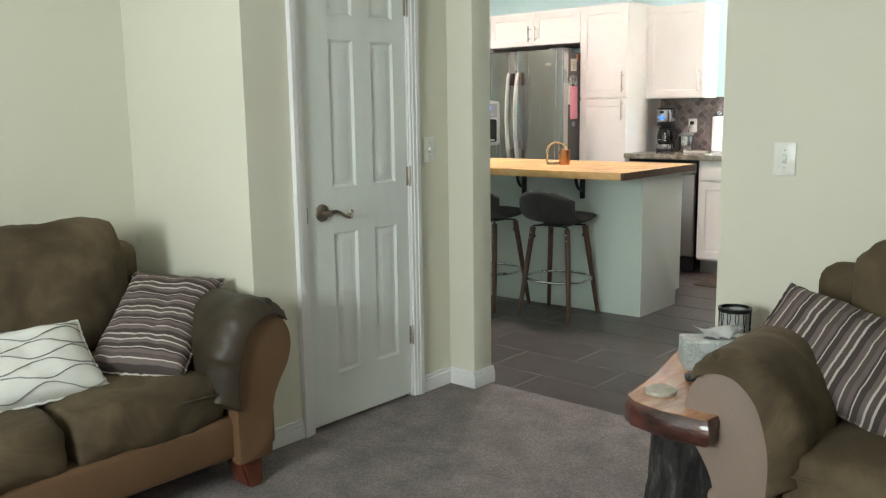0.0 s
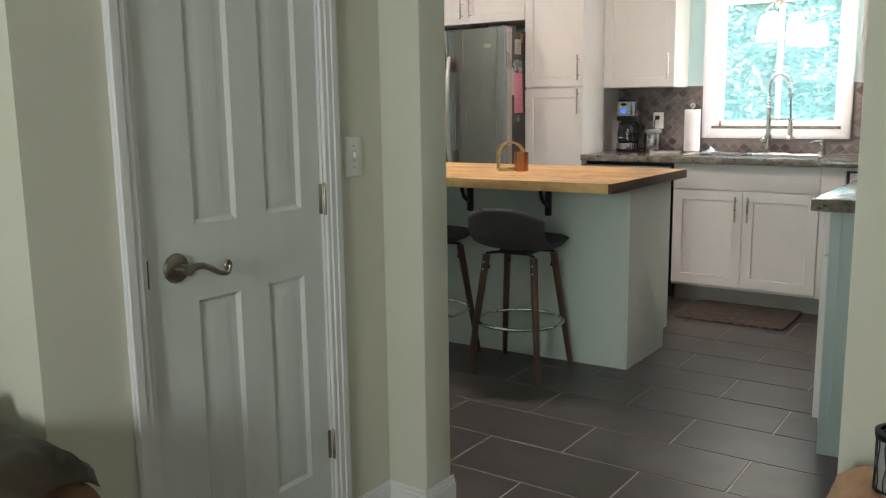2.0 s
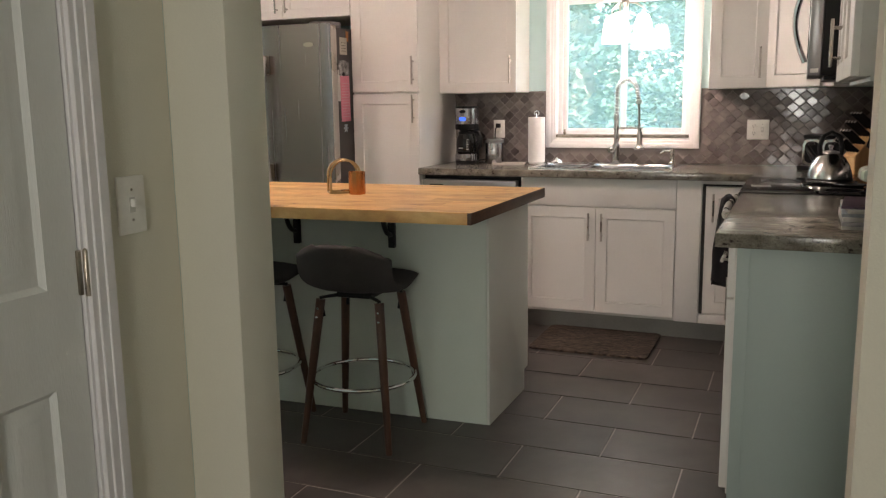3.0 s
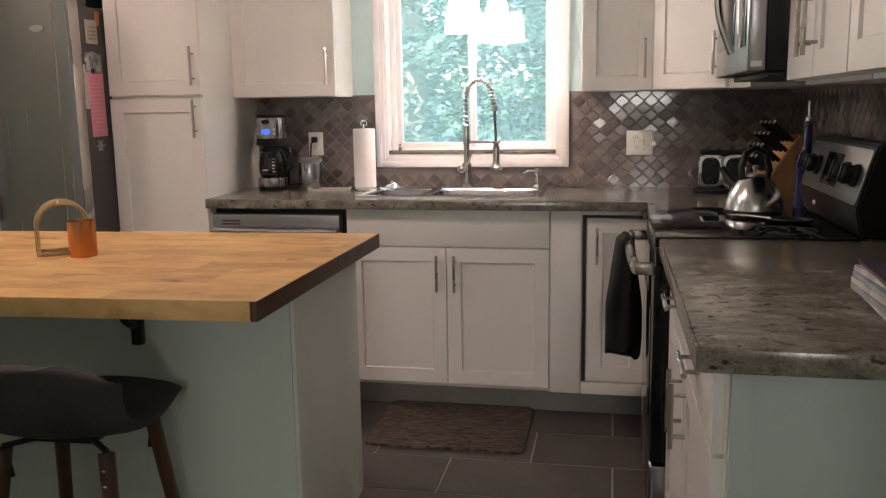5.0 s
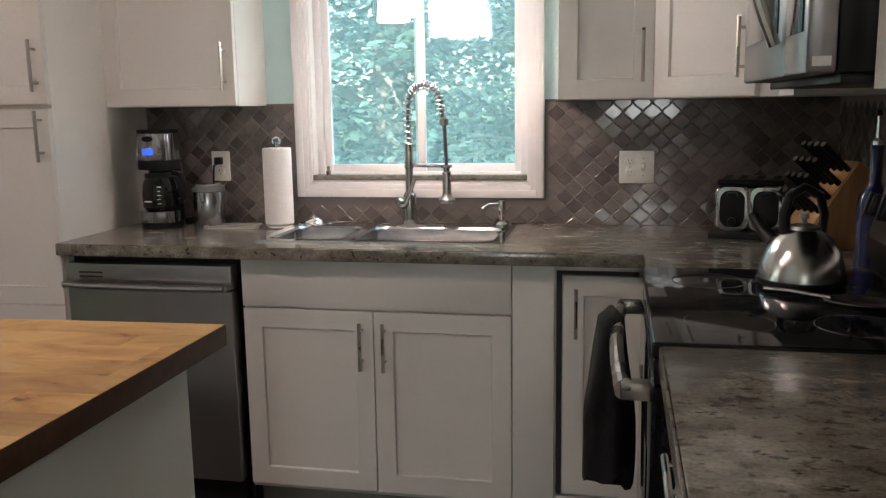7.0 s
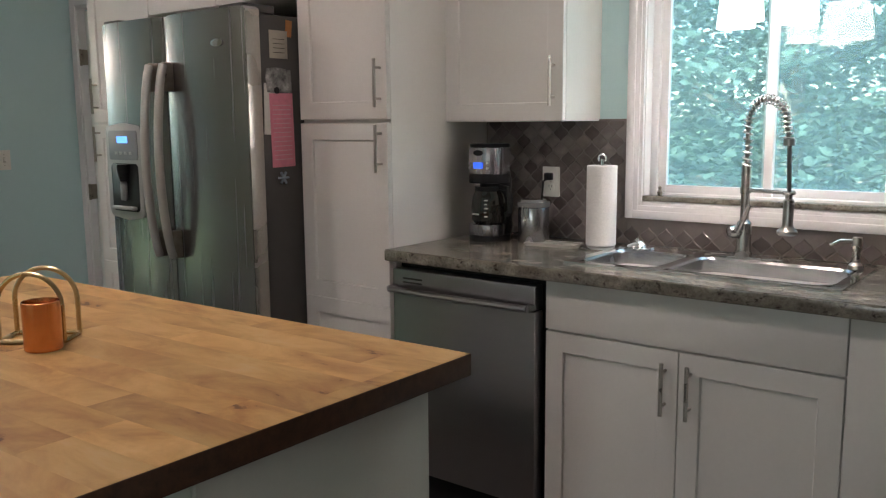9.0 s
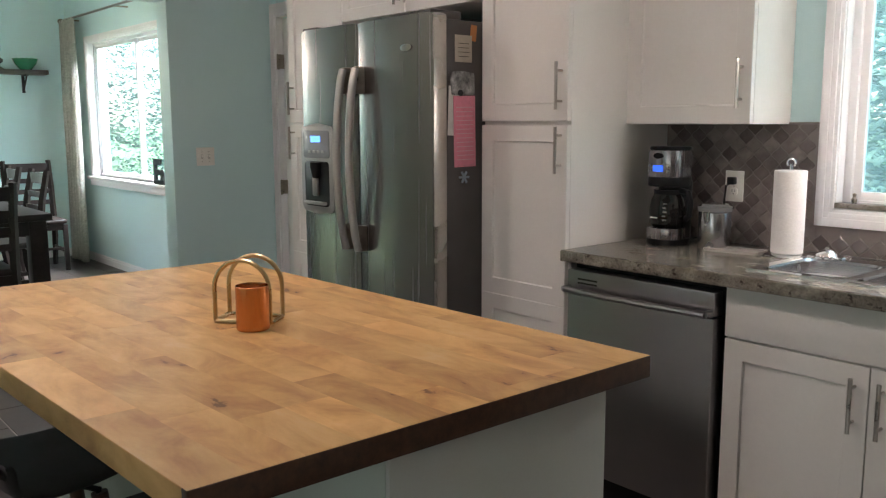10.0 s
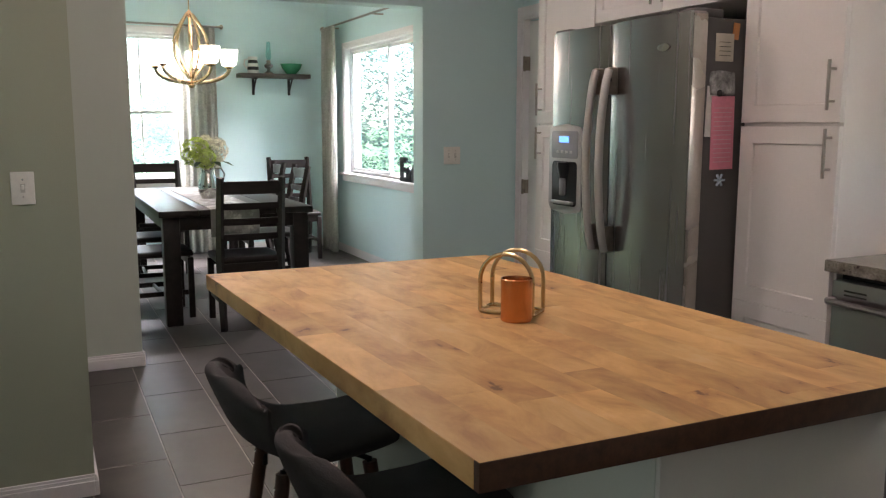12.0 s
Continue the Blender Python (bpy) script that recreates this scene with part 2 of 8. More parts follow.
TILEM = ramp_mat("dark taupe slate tile", [(0.25, (0.046, 0.038, 0.035)), (0.5, (0.062, 0.053, 0.048)), (0.75, (0.084, 0.072, 0.066))], 0.36, 5, 8, rnd=0.12, bump=0.0003)
TILEM.node_tree.nodes["Principled BSDF"].inputs["Specular IOR Level"].default_value = 0.35
GROUT = mat("light grey grout", (0.36, 0.325, 0.30), 0.85, var=0.15, scale=9, bump=0.001, bscale=200)
ARAB = ramp_mat("taupe glazed arabesque tile", [(0.25, (0.115, 0.095, 0.09)), (0.5, (0.17, 0.142, 0.135)), (0.75, (0.23, 0.195, 0.185))], 0.09, 14, 4, rnd=0.35, bump=0.0006)
ARABR = mat("taupe glazed arabesque tile, far", (0.155, 0.13, 0.122), 0.1, var=0.12, scale=9, island=0.3, rvar=0.03, bump=0.0003, bscale=60)
AGROUT = mat("taupe tile grout", (0.21, 0.18, 0.17), 0.8, var=0.1)
# the panes differ in how much bright glare is painted over them
GLASS = pane_glass("window glass with painted haze")
CLEARG = pane_glass("clean window glass", (0.80, 0.95, 0.95), 0.016)
HAZYG = pane_glass("window glass with painted glare", haze=0.05)
SWITCH = mat("white switch plastic", (0.8, 0.79, 0.74), 0.35, var=0.02)
BRASSD = mat("aged pewter", (0.32, 0.28, 0.23), 0.3, 1.0, var=0.15, scale=30)


def see_through(m, amount):
    """Lets part of the light pass through thin cloth."""
    nt = m.node_tree
    p = nt.nodes["Principled BSDF"]
    tr, mx = nt.nodes.new("ShaderNodeBsdfTranslucent"), nt.nodes.new("ShaderNodeMixShader")
    nt.links.new(p.inputs["Base Color"].links[0].from_socket, tr.inputs["Color"])
    mx.inputs[0].default_value = amount
    nt.links.new(p.outputs[0], mx.inputs[1])
    nt.links.new(tr.outputs[0], mx.inputs[2])
    nt.links.new(mx.outputs[0], nt.nodes["Material Output"].inputs["Surface"])
    return m


# ---- building helpers ----
ORIGIN = {}


def thing(name, label, category, at=(0, 0, 0), group="", kind=""):
    """An Empty at the base of a thing; its parts are built in world coordinates."""
    ob = new(name)
    ob.empty_display_size = 0.1
    ob.location = at
    ORIGIN[ob] = Vector(at)
    return tagged(ob, label, category, group, kind)


def finish(bm, smooth=32):
    for f in bm.faces:
        f.smooth = True
    lim = radians(smooth)
    for e in bm.edges:
        if len(e.link_faces) != 2 or e.calc_face_angle(0) > lim:
            e.smooth = False


def part(name, bm, material, parent=None, label="", smooth=32):
    """Links a bmesh as one mesh object under a thing or a part."""
    bmesh.ops.recalc_face_normals(bm, faces=bm.faces)
    finish(bm, smooth)
    me = bpy.data.meshes.new(name)
    off = ORIGIN.get(parent, Vector())
    bm.transform(Matrix.Translation(-off))
    bm.to_mesh(me)
    bm.free()
    me.materials.append(material)
    ob = new(name, me)
    if parent is not None:
        ob.parent = parent
    ORIGIN[ob] = off
    if label:
        ob["label"] = label
    return ob


def structure(name, bm, material, label, category, smooth=32):
    return tagged(part(name, bm, material, None, "", smooth), label, category, kind="structure")


def box(bm, x0, x1, y0, y1, z0, z1, bev=0.0, seg=2):
    r = bmesh.ops.create_cube(bm, size=1)
    vs = r["verts"]
    for v in vs:
        v.co = Vector((x0 + (v.co.x + 0.5) * (x1 - x0), y0 + (v.co.y + 0.5) * (y1 - y0), z0 + (v.co.z + 0.5) * (z1 - z0)))
    if bev:
        es = list({e for v in vs for e in v.link_edges})
        bmesh.ops.bevel(bm, geom=es, offset=bev, segments=seg, profile=0.5, affect="EDGES")
    return bm


def bx(*a, **k):
    return box(bmesh.new(), *a, **k)


def lathe(bm, prof, at=(0, 0, 0), n=28, m=None):
    """A turned body: prof is a run of (radius, height)."""
    rings = []
    for r, h in prof:
        if r < 1e-5:
            rings.append([bm.verts.new((0, 0, h))])
        else:
            rings.append([bm.verts.new((r * math.cos(2 * math.pi * i / n), r * math.sin(2 * math.pi * i / n), h)) for i in range(n)])
    for a, b in zip(rings, rings[1:]):
        for i in range(n):
            j = (i + 1) % n
            if len(a) == 1 and len(b) == 1:
                continue
            if len(a) == 1:
                bm.faces.new((a[0], b[i], b[j]))
            elif len(b) == 1:
                bm.faces.new((a[i], a[j], b[0]))
            else:
                bm.faces.new((a[i], a[j], b[j], b[i]))
    T = Matrix.Translation(at) @ (m or Matrix())
    for ring in rings:
        for v in ring:
            v.co = T @ v.co
    return bm


def tube(bm, pts, r, n=10, closed=False, radii=None, flat=1.0):
    """A round bar along points."""
    pts = [Vector(p) for p in pts]
    rings, up = [], None
    cnt = len(pts)
    for i, p in enumerate(pts):
        if closed:
            d = pts[(i + 1) % cnt] - pts[i - 1]
        else:
            d = pts[min(i + 1, cnt - 1)] - pts[max(i - 1, 0)]
        d.normalize()
        if up is None:
            up = Vector((0, 0, 1)) if abs(d.z) < 0.9 else Vector((1, 0, 0))
        side = d.cross(up).normalized()
        up = side.cross(d).normalized()
        rr = radii[i] if radii else r
        rings.append([bm.verts.new(p + side * rr * math.cos(2 * math.pi * k / n) + up * rr * flat * math.sin(2 * math.pi * k / n)) for k in range(n)])
    pairs = list(zip(rings, rings[1:])) + ([(rings[-1], rings[0])] if closed else [])
    for a, b in pairs:
        for k in range(n):
            j = (k + 1) % n
            bm.faces.new((a[k], a[j], b[j], b[k]))
    if not closed:
        bm.faces.new(rings[0][::-1])
        bm.faces.new(rings[-1])
    return bm


def arc(c, r, a0, a1, n, ax="xz"):
    out = []
    for i in range(n + 1):
        a = radians(a0 + (a1 - a0) * i / n)
        u, v = r * math.cos(a), r * math.sin(a)
        out.append({"xz": (c[0] + u, c[1], c[2] + v), "yz": (c[0], c[1] + u, c[2] + v), "xy": (c[0] + u, c[1] + v, c[2])}[ax])
    return out


def prism(bm, poly, z0, z1, bev=0.0):
    """An upright prism over a flat outline."""
    lo = [bm.verts.new((x, y, z0)) for x, y in poly]
    hi = [bm.verts.new((x, y, z1)) for x, y in poly]
    n = len(poly)
    bm.faces.new(lo[::-1])
    bm.faces.new(hi)
    for i in range(n):
        j = (i + 1) % n
        bm.faces.new((lo[i], lo[j], hi[j], hi[i]))
    if bev:
        es = list({e for v in lo + hi for e in v.link_edges})
        bmesh.ops.bevel(bm, geom=es, offset=bev, segments=2, profile=0.5, affect="EDGES")
    return bm


def slab(bm, poly, m, depth, bev=0.0):
    """A flat outline in the plane of m, given depth along its z."""
    k = bmesh.new()
    prism(k, poly, 0, depth, bev)
    k.transform(m)
    tmp = bpy.data.meshes.new("t")
    k.to_mesh(tmp)
    k.free()
    bm.from_mesh(tmp)
    bpy.data.meshes.remove(tmp)
    return bm


def cushion(bm, cx, cy, cz, sx, sy, sz, n=14, e=0.35, m=None, wob=0.0, seed=0.0, crown=0.0):
    """A stuffed block: full in the middle, soft along its edges."""
    k = bmesh.new()
    bmesh.ops.create_cube(k, size=2)
    bmesh.ops.subdivide_edges(k, edges=list(k.edges), cuts=n, use_grid_fill=True)
    M = Matrix.Translation((cx, cy, cz)) @ (m or Matrix())
    for v in k.verts:
        q = v.co.copy()
        g = (abs(q.x) ** 4 + abs(q.y) ** 4 + abs(q.z) ** 4) ** 0.25
        ball = q / g
        d = q.lerp(ball, e * 1.6 if e * 1.6 < 1 else 1)
        d.z *= 1 + crown * (1 - d.x * d.x) * (1 - d.y * d.y)
        w = Vector((d.x * sx / 2, d.y * sy / 2, d.z * sz / 2))
        if wob:
            s = Vector((seed, seed * 1.7, 0))
            w += ball.normalized() * wob * (noise.noise(w * 7 + s) + 0.5 * noise.noise(w * 19 + s))
        v.co = M @ w
    tmp = bpy.data.meshes.new("t")
    k.to_mesh(tmp)
    k.free()
    bm.from_mesh(tmp)
    bpy.data.meshes.remove(tmp)
    return bm


def add_bar_handle(parent, at, length, axis, out, r=0.006, gap=0.032):
    """A steel bar pull on two posts. axis: the way the bar runs; out: away from the door."""
    a, o, c = Vector(axis), Vector(out), Vector(at)
    bm = bmesh.new()
    tube(bm, [c - a * length / 2 + o * gap, c + a * length / 2 + o * gap], r, 10)
    for s in (-0.32, 0.32):
        tube(bm, [c + a * length * s, c + a * length * s + o * gap], r * 0.75, 8)
    return part("handle", bm, NICKEL, parent, "brushed nickel bar handle")


def shaker(parent, name, m, w, h, material, rail=0.062, thick=0.02, sink=0.008, label=""):
    """A shaker door in the plane of m: x along its width, y up, z out of the front; its lower left corner at m's origin."""
    k = bmesh.new()
    c = 0.0015
    loops = []
    for ins, z in ((0, 0), (0, thick - c), (c, thick), (rail - c, thick), (rail, thick - c), (rail + 0.002, thick - sink)):
        loops.append([k.verts.new(p) for p in ((ins, ins, z), (w - ins, ins, z), (w - ins, h - ins, z), (ins, h - ins, z))])
    for a, b in zip(loops, loops[1:]):
        for i in range(4):
            j = (i + 1) % 4
            k.faces.new((a[i], a[j], b[j], b[i]))
    k.faces.new(loops[-1])
    k.faces.new(loops[0][::-1])
    k.transform(m)
    return part(name, k, material, parent, label)


def slab_front(parent, name, m, w, h, material, thick=0.02, label=""):
    k = bmesh.new()
    box(k, 0, w, 0, h, 0, thick, 0.002)
    k.transform(m)
    return part(name, k, material, parent, label)


def face_y(x, y, z):
    """Fronts that look to -y: width runs along +x."""
    return Matrix.Translation((x, y, z)) @ Matrix(((1, 0, 0, 0), (0, 0, -1, 0), (0, 1, 0, 0), (0, 0, 0, 1)))


def face_x(x, y, z):
    """Fronts that look to -x: width runs along -y."""
    return Matrix.Translation((x, y, z)) @ Matrix(((0, 0, -1, 0), (-1, 0, 0, 0), (0, 1, 0, 0), (0, 0, 0, 1)))


def face_px(x, y, z):
    """Fronts that look to +x: width runs along +y."""
    return Matrix.Translation((x, y, z)) @ Matrix(((0, 0, 1, 0), (1, 0, 0, 0), (0, 1, 0, 0), (0, 0, 0, 1)))


# ---- structure ----
sub = bx(DIV_X0 - 4.4, RIGHT_X + 0.1, LIV_Y1 - 0.02, SINK_Y + 0.1, -0.12, -0.0022)
floor_tile = structure("floor", sub, GROUT, "dark taupe slate tile floor with pale grout", "floor")
structure("carpet", bx(NICHE_X - 0.1, EAST_X + 0.1, SOUTH_Y - 0.1, LIV_Y1 - 0.022, -0.12, 0.004), CARPET, "taupe cut pile living room carpet", "carpet")
structure("ceiling", bx(WEST_X - 0.2, EAST_X + 0.2, SOUTH_Y - 0.2, SINK_Y + 0.2, CEIL, CEIL + 0.15), CEILW, "white painted ceiling", "ceiling")

# sink wall with its window, the back door and the dining window
WX0, WX1, WZ0, WZ1 = -2.216, -1.398, 1.089, 1.965
DX0, DX1, DZ1 = -5.86, -5.02, 2.06
NX0, NX1, NZ0, NZ1 = -9.62, -7.45, 0.87, 2.17
y0, y1 = SINK_Y, SINK_Y + 0.16
b = bmesh.new()
box(b, WX1, RIGHT_X + 0.16, y0, y1, 0, CEIL)
box(b, WX0, WX1, y0, y1, 0, WZ0)
box(b, WX0, WX1, y0, y1, WZ1, CEIL)
box(b, DX1, WX0, y0, y1, 0, CEIL)
box(b, DX0, DX1, y0, y1, DZ1, CEIL)
box(b, DIV_X1 - 0.01, DX0, y0, y1, 0, CEIL)
structure("wall_north", b, AQUA, "pale aqua kitchen wall behind the sink", "wall")
b = bmesh.new()
box(b, NX1, DIV_X1 - 0.01, y0, y1, 0, CEIL)
box(b, NX0, NX1, y0, y1, 0, NZ0)
box(b, NX0, NX1, y0, y1, NZ1, CEIL)
box(b, WEST_X - 0.16, NX0, y0, y1, 0, CEIL)
structure("wall_dining_north", b, AQUA, "pale aqua dining room wall with a window", "wall")
# west wall of the dining room
VY0, VY1, VZ0, VZ1 = 4.58, 6.08, 0.78, 2.32
b = bmesh.new()
box(b, WEST_X - 0.16, WEST_X, VY1, SINK_Y, 0, CEIL)
box(b, WEST_X - 0.16, WEST_X, VY0, VY1, 0, VZ0)
box(b, WEST_X - 0.16, WEST_X, VY0, VY1, VZ1, CEIL)
box(b, WEST_X - 0.16, WEST_X, 3.2, VY0, 0, CEIL)
structure("wall_west", b, AQUA, "pale aqua dining room wall with a window", "wall")
structure("wall_dining_south", bx(WEST_X, DIV_X1, 3.05, 3.2, 0, CEIL), AQUA, "pale aqua dining room wall", "wall")
# divider with a wide opening
OPY0, OPY1, OPZ = 5.155, 6.925, 2.115
b = bmesh.new()
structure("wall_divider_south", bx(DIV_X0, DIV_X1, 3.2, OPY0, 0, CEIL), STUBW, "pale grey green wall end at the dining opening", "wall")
box(b, DIV_X0, DIV_X1, OPY1, SINK_Y - 0.002, 0, CEIL)
box(b, DIV_X0, DIV_X1, OPY0, OPY1, OPZ, CEIL)
structure("wall_divider", b, AQUA, "pale aqua wall with a wide opening to the dining room", "wall")
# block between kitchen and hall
structure("wall_block", bx(DIV_X1 + 0.001, -4.2, LIV_Y1, 4.80, 0, CEIL), SAGE, "sage toned wall corner beside the kitchen passage", "wall")
# range wall
structure("wall_east", bx(RIGHT_X, RIGHT_X + 0.14, LIV_Y1, SINK_Y - 0.001, 0, CEIL), AQUA, "pale aqua wall behind the range", "wall")
# living room walls
b = bmesh.new()
box(b, -0.68, EAST_X + 0.12, LIV_Y0, LIV_Y1 - 0.001, 0, CEIL)
structure("wall_living_north", b, CREAM, "cream wall beside the kitchen opening", "wall")
b = bmesh.new()
box(b, DOOR_X - 0.001, -1.85, LIV_Y0, LIV_Y1 - 0.001, 0, CEIL, 0.004)
structure("wall_pillar", b, CREAM, "cream wall end at the kitchen opening", "wall")
structure("wall_kitchen_south", bx(-4.2, DOOR_X - 0.001, LIV_Y0, LIV_Y1 - 0.001, 0, CEIL), AQUA, "pale aqua kitchen wall", "wall")
CD0, CD1, CDZ = 2.962, 3.561, 2.05
b = bmesh.new()
box(b, DOOR_X - 0.12, DOOR_X, NICHE_Y, CD0, 0, CEIL)
box(b, DOOR_X - 0.12, DOOR_X, CD1, LIV_Y0, 0, CEIL)
box(b, DOOR_X - 0.12, DOOR_X, CD0, CD1, CDZ, CEIL)
structure("wall_closet", b, CREAM, "cream wall with the closet door", "wall")
structure("wall_closet_back", bx(DOOR_X - 0.5, DOOR_X - 0.4, NICHE_Y + 0.12, LIV_Y0, 0, CEIL), CREAM, "plain closet back wall", "wall")
structure("wall_niche", bx(NICHE_X, DOOR_X - 0.12, NICHE_Y, NICHE_Y + 0.12, 0, CEIL), CREAM, "cream wall return beside the sofa", "wall")
structure("wall_living_west", bx(NICHE_X - 0.14, NICHE_X, SOUTH_Y, NICHE_Y + 0.12, 0, CEIL), CREAM, "cream wall behind the sofa", "wall")
b = bmesh.new()
box(b, NICHE_X - 0.14, -2.3, SOUTH_Y - 0.14, SOUTH_Y, 0, CEIL)
box(b, -0.1, EAST_X + 0.12, SOUTH_Y - 0.14, SOUTH_Y, 0, CEIL)
box(b, -2.3, -0.1, SOUTH_Y - 0.14, SOUTH_Y, 0, 0.8)
box(b, -2.3, -0.1, SOUTH_Y - 0.14, SOUTH_Y, 2.1, CEIL)
structure("wall_south", b, CREAM, "cream wall with the living room window", "wall")
b = bmesh.new()
box(b, EAST_X, EAST_X + 0.12, SOUTH_Y, 0.75, 0, CEIL)
box(b, EAST_X, EAST_X + 0.12, 2.25, LIV_Y0, 0, CEIL)
box(b, EAST_X, EAST_X + 0.12, 0.75, 2.25, 0, 0.8)
box(b, EAST_X, EAST_X + 0.12, 0.75, 2.25, 2.1, CEIL)
structure("wall_living_east", b, CREAM, "cream wall with an added side window", "wall")


# ---- kitchen: base cabinets on the sink wall ----
BY = 7.085              # carcass front of the sink run
def sink_cabinet():
    t = thing("sink_base_cabinet", "white shaker sink base cabinet with two doors", "cabinet", (-1.81, 7.4, 0))
    x0, x1 = -2.262, -1.385
    part("body", bx(x0, x1, BY + 0.02, SINK_Y - 0.002, 0.11, 0.895, 0.001), CABW, t)
    slab_front(t, "false_drawer_front", face_y(x0 + 0.002, BY + 0.02, 0.735), x1 - x0 - 0.004, 0.155, CABW)
    w = (x1 - x0 - 0.009) / 2
    for i in (0, 1):
        d = shaker(t, "door", face_y(x0 + 0.003 + i * (w + 0.003), BY + 0.02, 0.128), w, 0.60, CABW)
        add_bar_handle(d, (x0 + 0.003 + w - 0.036 + i * 0.075, BY, 0.62), 0.155, (0, 0, 1), (0, -1, 0))
    return t


sink_cabinet()


def corner_cabinet():
    t = thing("corner_base_cabinet", "white corner base cabinet with a narrow shaker door", "cabinet", (-0.9, 7.4, 0))
    b = bmesh.new()
    prism(b, [(-1.383, BY + 0.02), (-0.975, BY + 0.02), (-0.975, 6.86), (RIGHT_X - 0.002, 6.86), (RIGHT_X - 0.002, SINK_Y - 0.002), (-1.383, SINK_Y - 0.002)], 0.11, 0.895)
    part("body", b, CABW, t)
    slab_front(t, "filler", face_y(-1.383, BY + 0.02, 0.112), 0.125, 0.782, CABW)
    # shade of the gap put in as solid dark strips
    part("shadow_gap", bx(-1.252, -1.236, BY + 0.008, BY + 0.019, 0.165, 0.872), DARKGAP, t, "dark strip for the shade round the door")
    part("shadow_gap", bx(-1.236, -1.012, BY + 0.008, BY + 0.019, 0.862, 0.872), DARKGAP, t, "dark strip for the shade round the door")
    slab_front(t, "bottom_rail", face_y(-1.252, BY + 0.02, 0.112), 0.272, 0.05, CABW)
    d = shaker(t, "door", face_y(-1.232, BY + 0.02, 0.172), 0.24, 0.688, CABW)
    add_bar_handle(d, (-1.192, BY, 0.75), 0.15, (0, 0, 1), (0, -1, 0))


corner_cabinet()
part("toe_kick", bx(-2.262, -0.98, BY + 0.085, BY + 0.10, 0.0, 0.109), TOEK).name = "toe_kick"
tagged(bpy.data.objects["toe_kick"], "grey toe kick board under the sink cabinets", "toe kick", kind="structure")

# worktop: one L, pieces round the sink cut-out
SKX0, SKX1, SKY0, SKY1 = -2.24, -1.425, 7.155, 7.565
wt = thing("worktop", "polished grey speckled granite worktop over the sink run", "worktop", (-1.8, 7.4, 0.9))
b = bmesh.new()
FY = 7.042
hx0, hx1, hy0, hy1 = SKX0 + 0.03, SKX1 - 0.03, SKY0 + 0.03, SKY1 - 0.03
box(b, -2.89, hx0, FY, SINK_Y - 0.001, 0.895, CTR)
box(b, hx1, -1.0, FY, SINK_Y - 0.001, 0.895, CTR)
box(b, hx0, hx1, FY, hy0, 0.895, CTR)
box(b, hx0, hx1, hy1, SINK_Y - 0.001, 0.895, CTR)
box(b, -1.0, RIGHT_X - 0.001, 6.845, SINK_Y - 0.001, 0.895, CTR)
bmesh.ops.remove_doubles(b, verts=b.verts, dist=0.0005)
part("slab", b, GRANITE, wt)
part("front_edge", bx(-2.89, -1.001, FY - 0.006, FY - 0.0005, 0.897, CTR - 0.002, 0.002), GRANITE, wt, "honed granite edge")

# right run: base cabinets and worktop
RXF = -0.965
RY0, RY1 = 4.985, 6.095
wt2 = thing("worktop", "polished grey speckled granite worktop beside the range", "worktop", (-0.67, 5.5, 0.9))
part("slab", bx(-0.995, RIGHT_X - 0.001, 4.96, RY1, 0.892, CTR, 0.003), GRANITE, wt2)
part("front_edge", bx(-1.0, -0.9955, 4.96, RY1, 0.894, CTR - 0.0015, 0.001), GRANITE, wt2, "honed granite edge")
part("end_edge", bx(-1.0, RIGHT_X - 0.001, 4.9545, 4.9595, 0.894, CTR - 0.0015, 0.001), GRANITE, wt2, "honed granite edge")


def drawer_cabinet(y0, y1, end):
    t = thing("drawer_base_cabinet", "white base cabinet with a drawer over a shaker door", "cabinet", ((RXF + RIGHT_X) / 2, (y0 + y1) / 2, 0))
    part("body", bx(RXF + 0.02, RIGHT_X - 0.002, y0 + 0.001, y1 - 0.001, 0.11, 0.89, 0.001), CABW, t)
    part("toe_kick", bx(RXF + 0.09, RXF + 0.10, y0 + 0.001, y1 - 0.001, 0.0, 0.109), TOEK, t)
    w = y1 - y0 - 0.006
    d = slab_front(t, "drawer_front", face_x(RXF + 0.02, y1 - 0.003, 0.735), w, 0.15, CABW)
    add_bar_handle(d, (RXF, (y0 + y1) / 2, 0.81), 0.155, (0, 1, 0), (-1, 0, 0))
    d = shaker(t, "door", face_x(RXF + 0.02, y1 - 0.003, 0.128), w, 0.60, CABW)
    add_bar_handle(d, (RXF, y0 + 0.05 if not end else y1 - 0.05, 0.62), 0.155, (0, 0, 1), (-1, 0, 0))
    if end:
        # white end of the run, daylight tint painted in
        part("end_panel", bx(RXF + 0.026, RIGHT_X - 0.002, y0 - 0.016, y0 - 0.001, 0.0, 0.891, 0.001), AQPAN, t, "plain end panel with aqua daylight in its colour")
        part("end_stile", bx(RXF + 0.026, RXF + 0.062, y0 - 0.021, y0 - 0.0165, 0.0, 0.891, 0.001), AQPAN, t)


drawer_cabinet(RY0 + 0.02, 5.545, True)
drawer_cabinet(5.548, RY1 - 0.002, False)


# ---- wall cabinets ----
UZ0, UZ1 = 1.375, 2.118
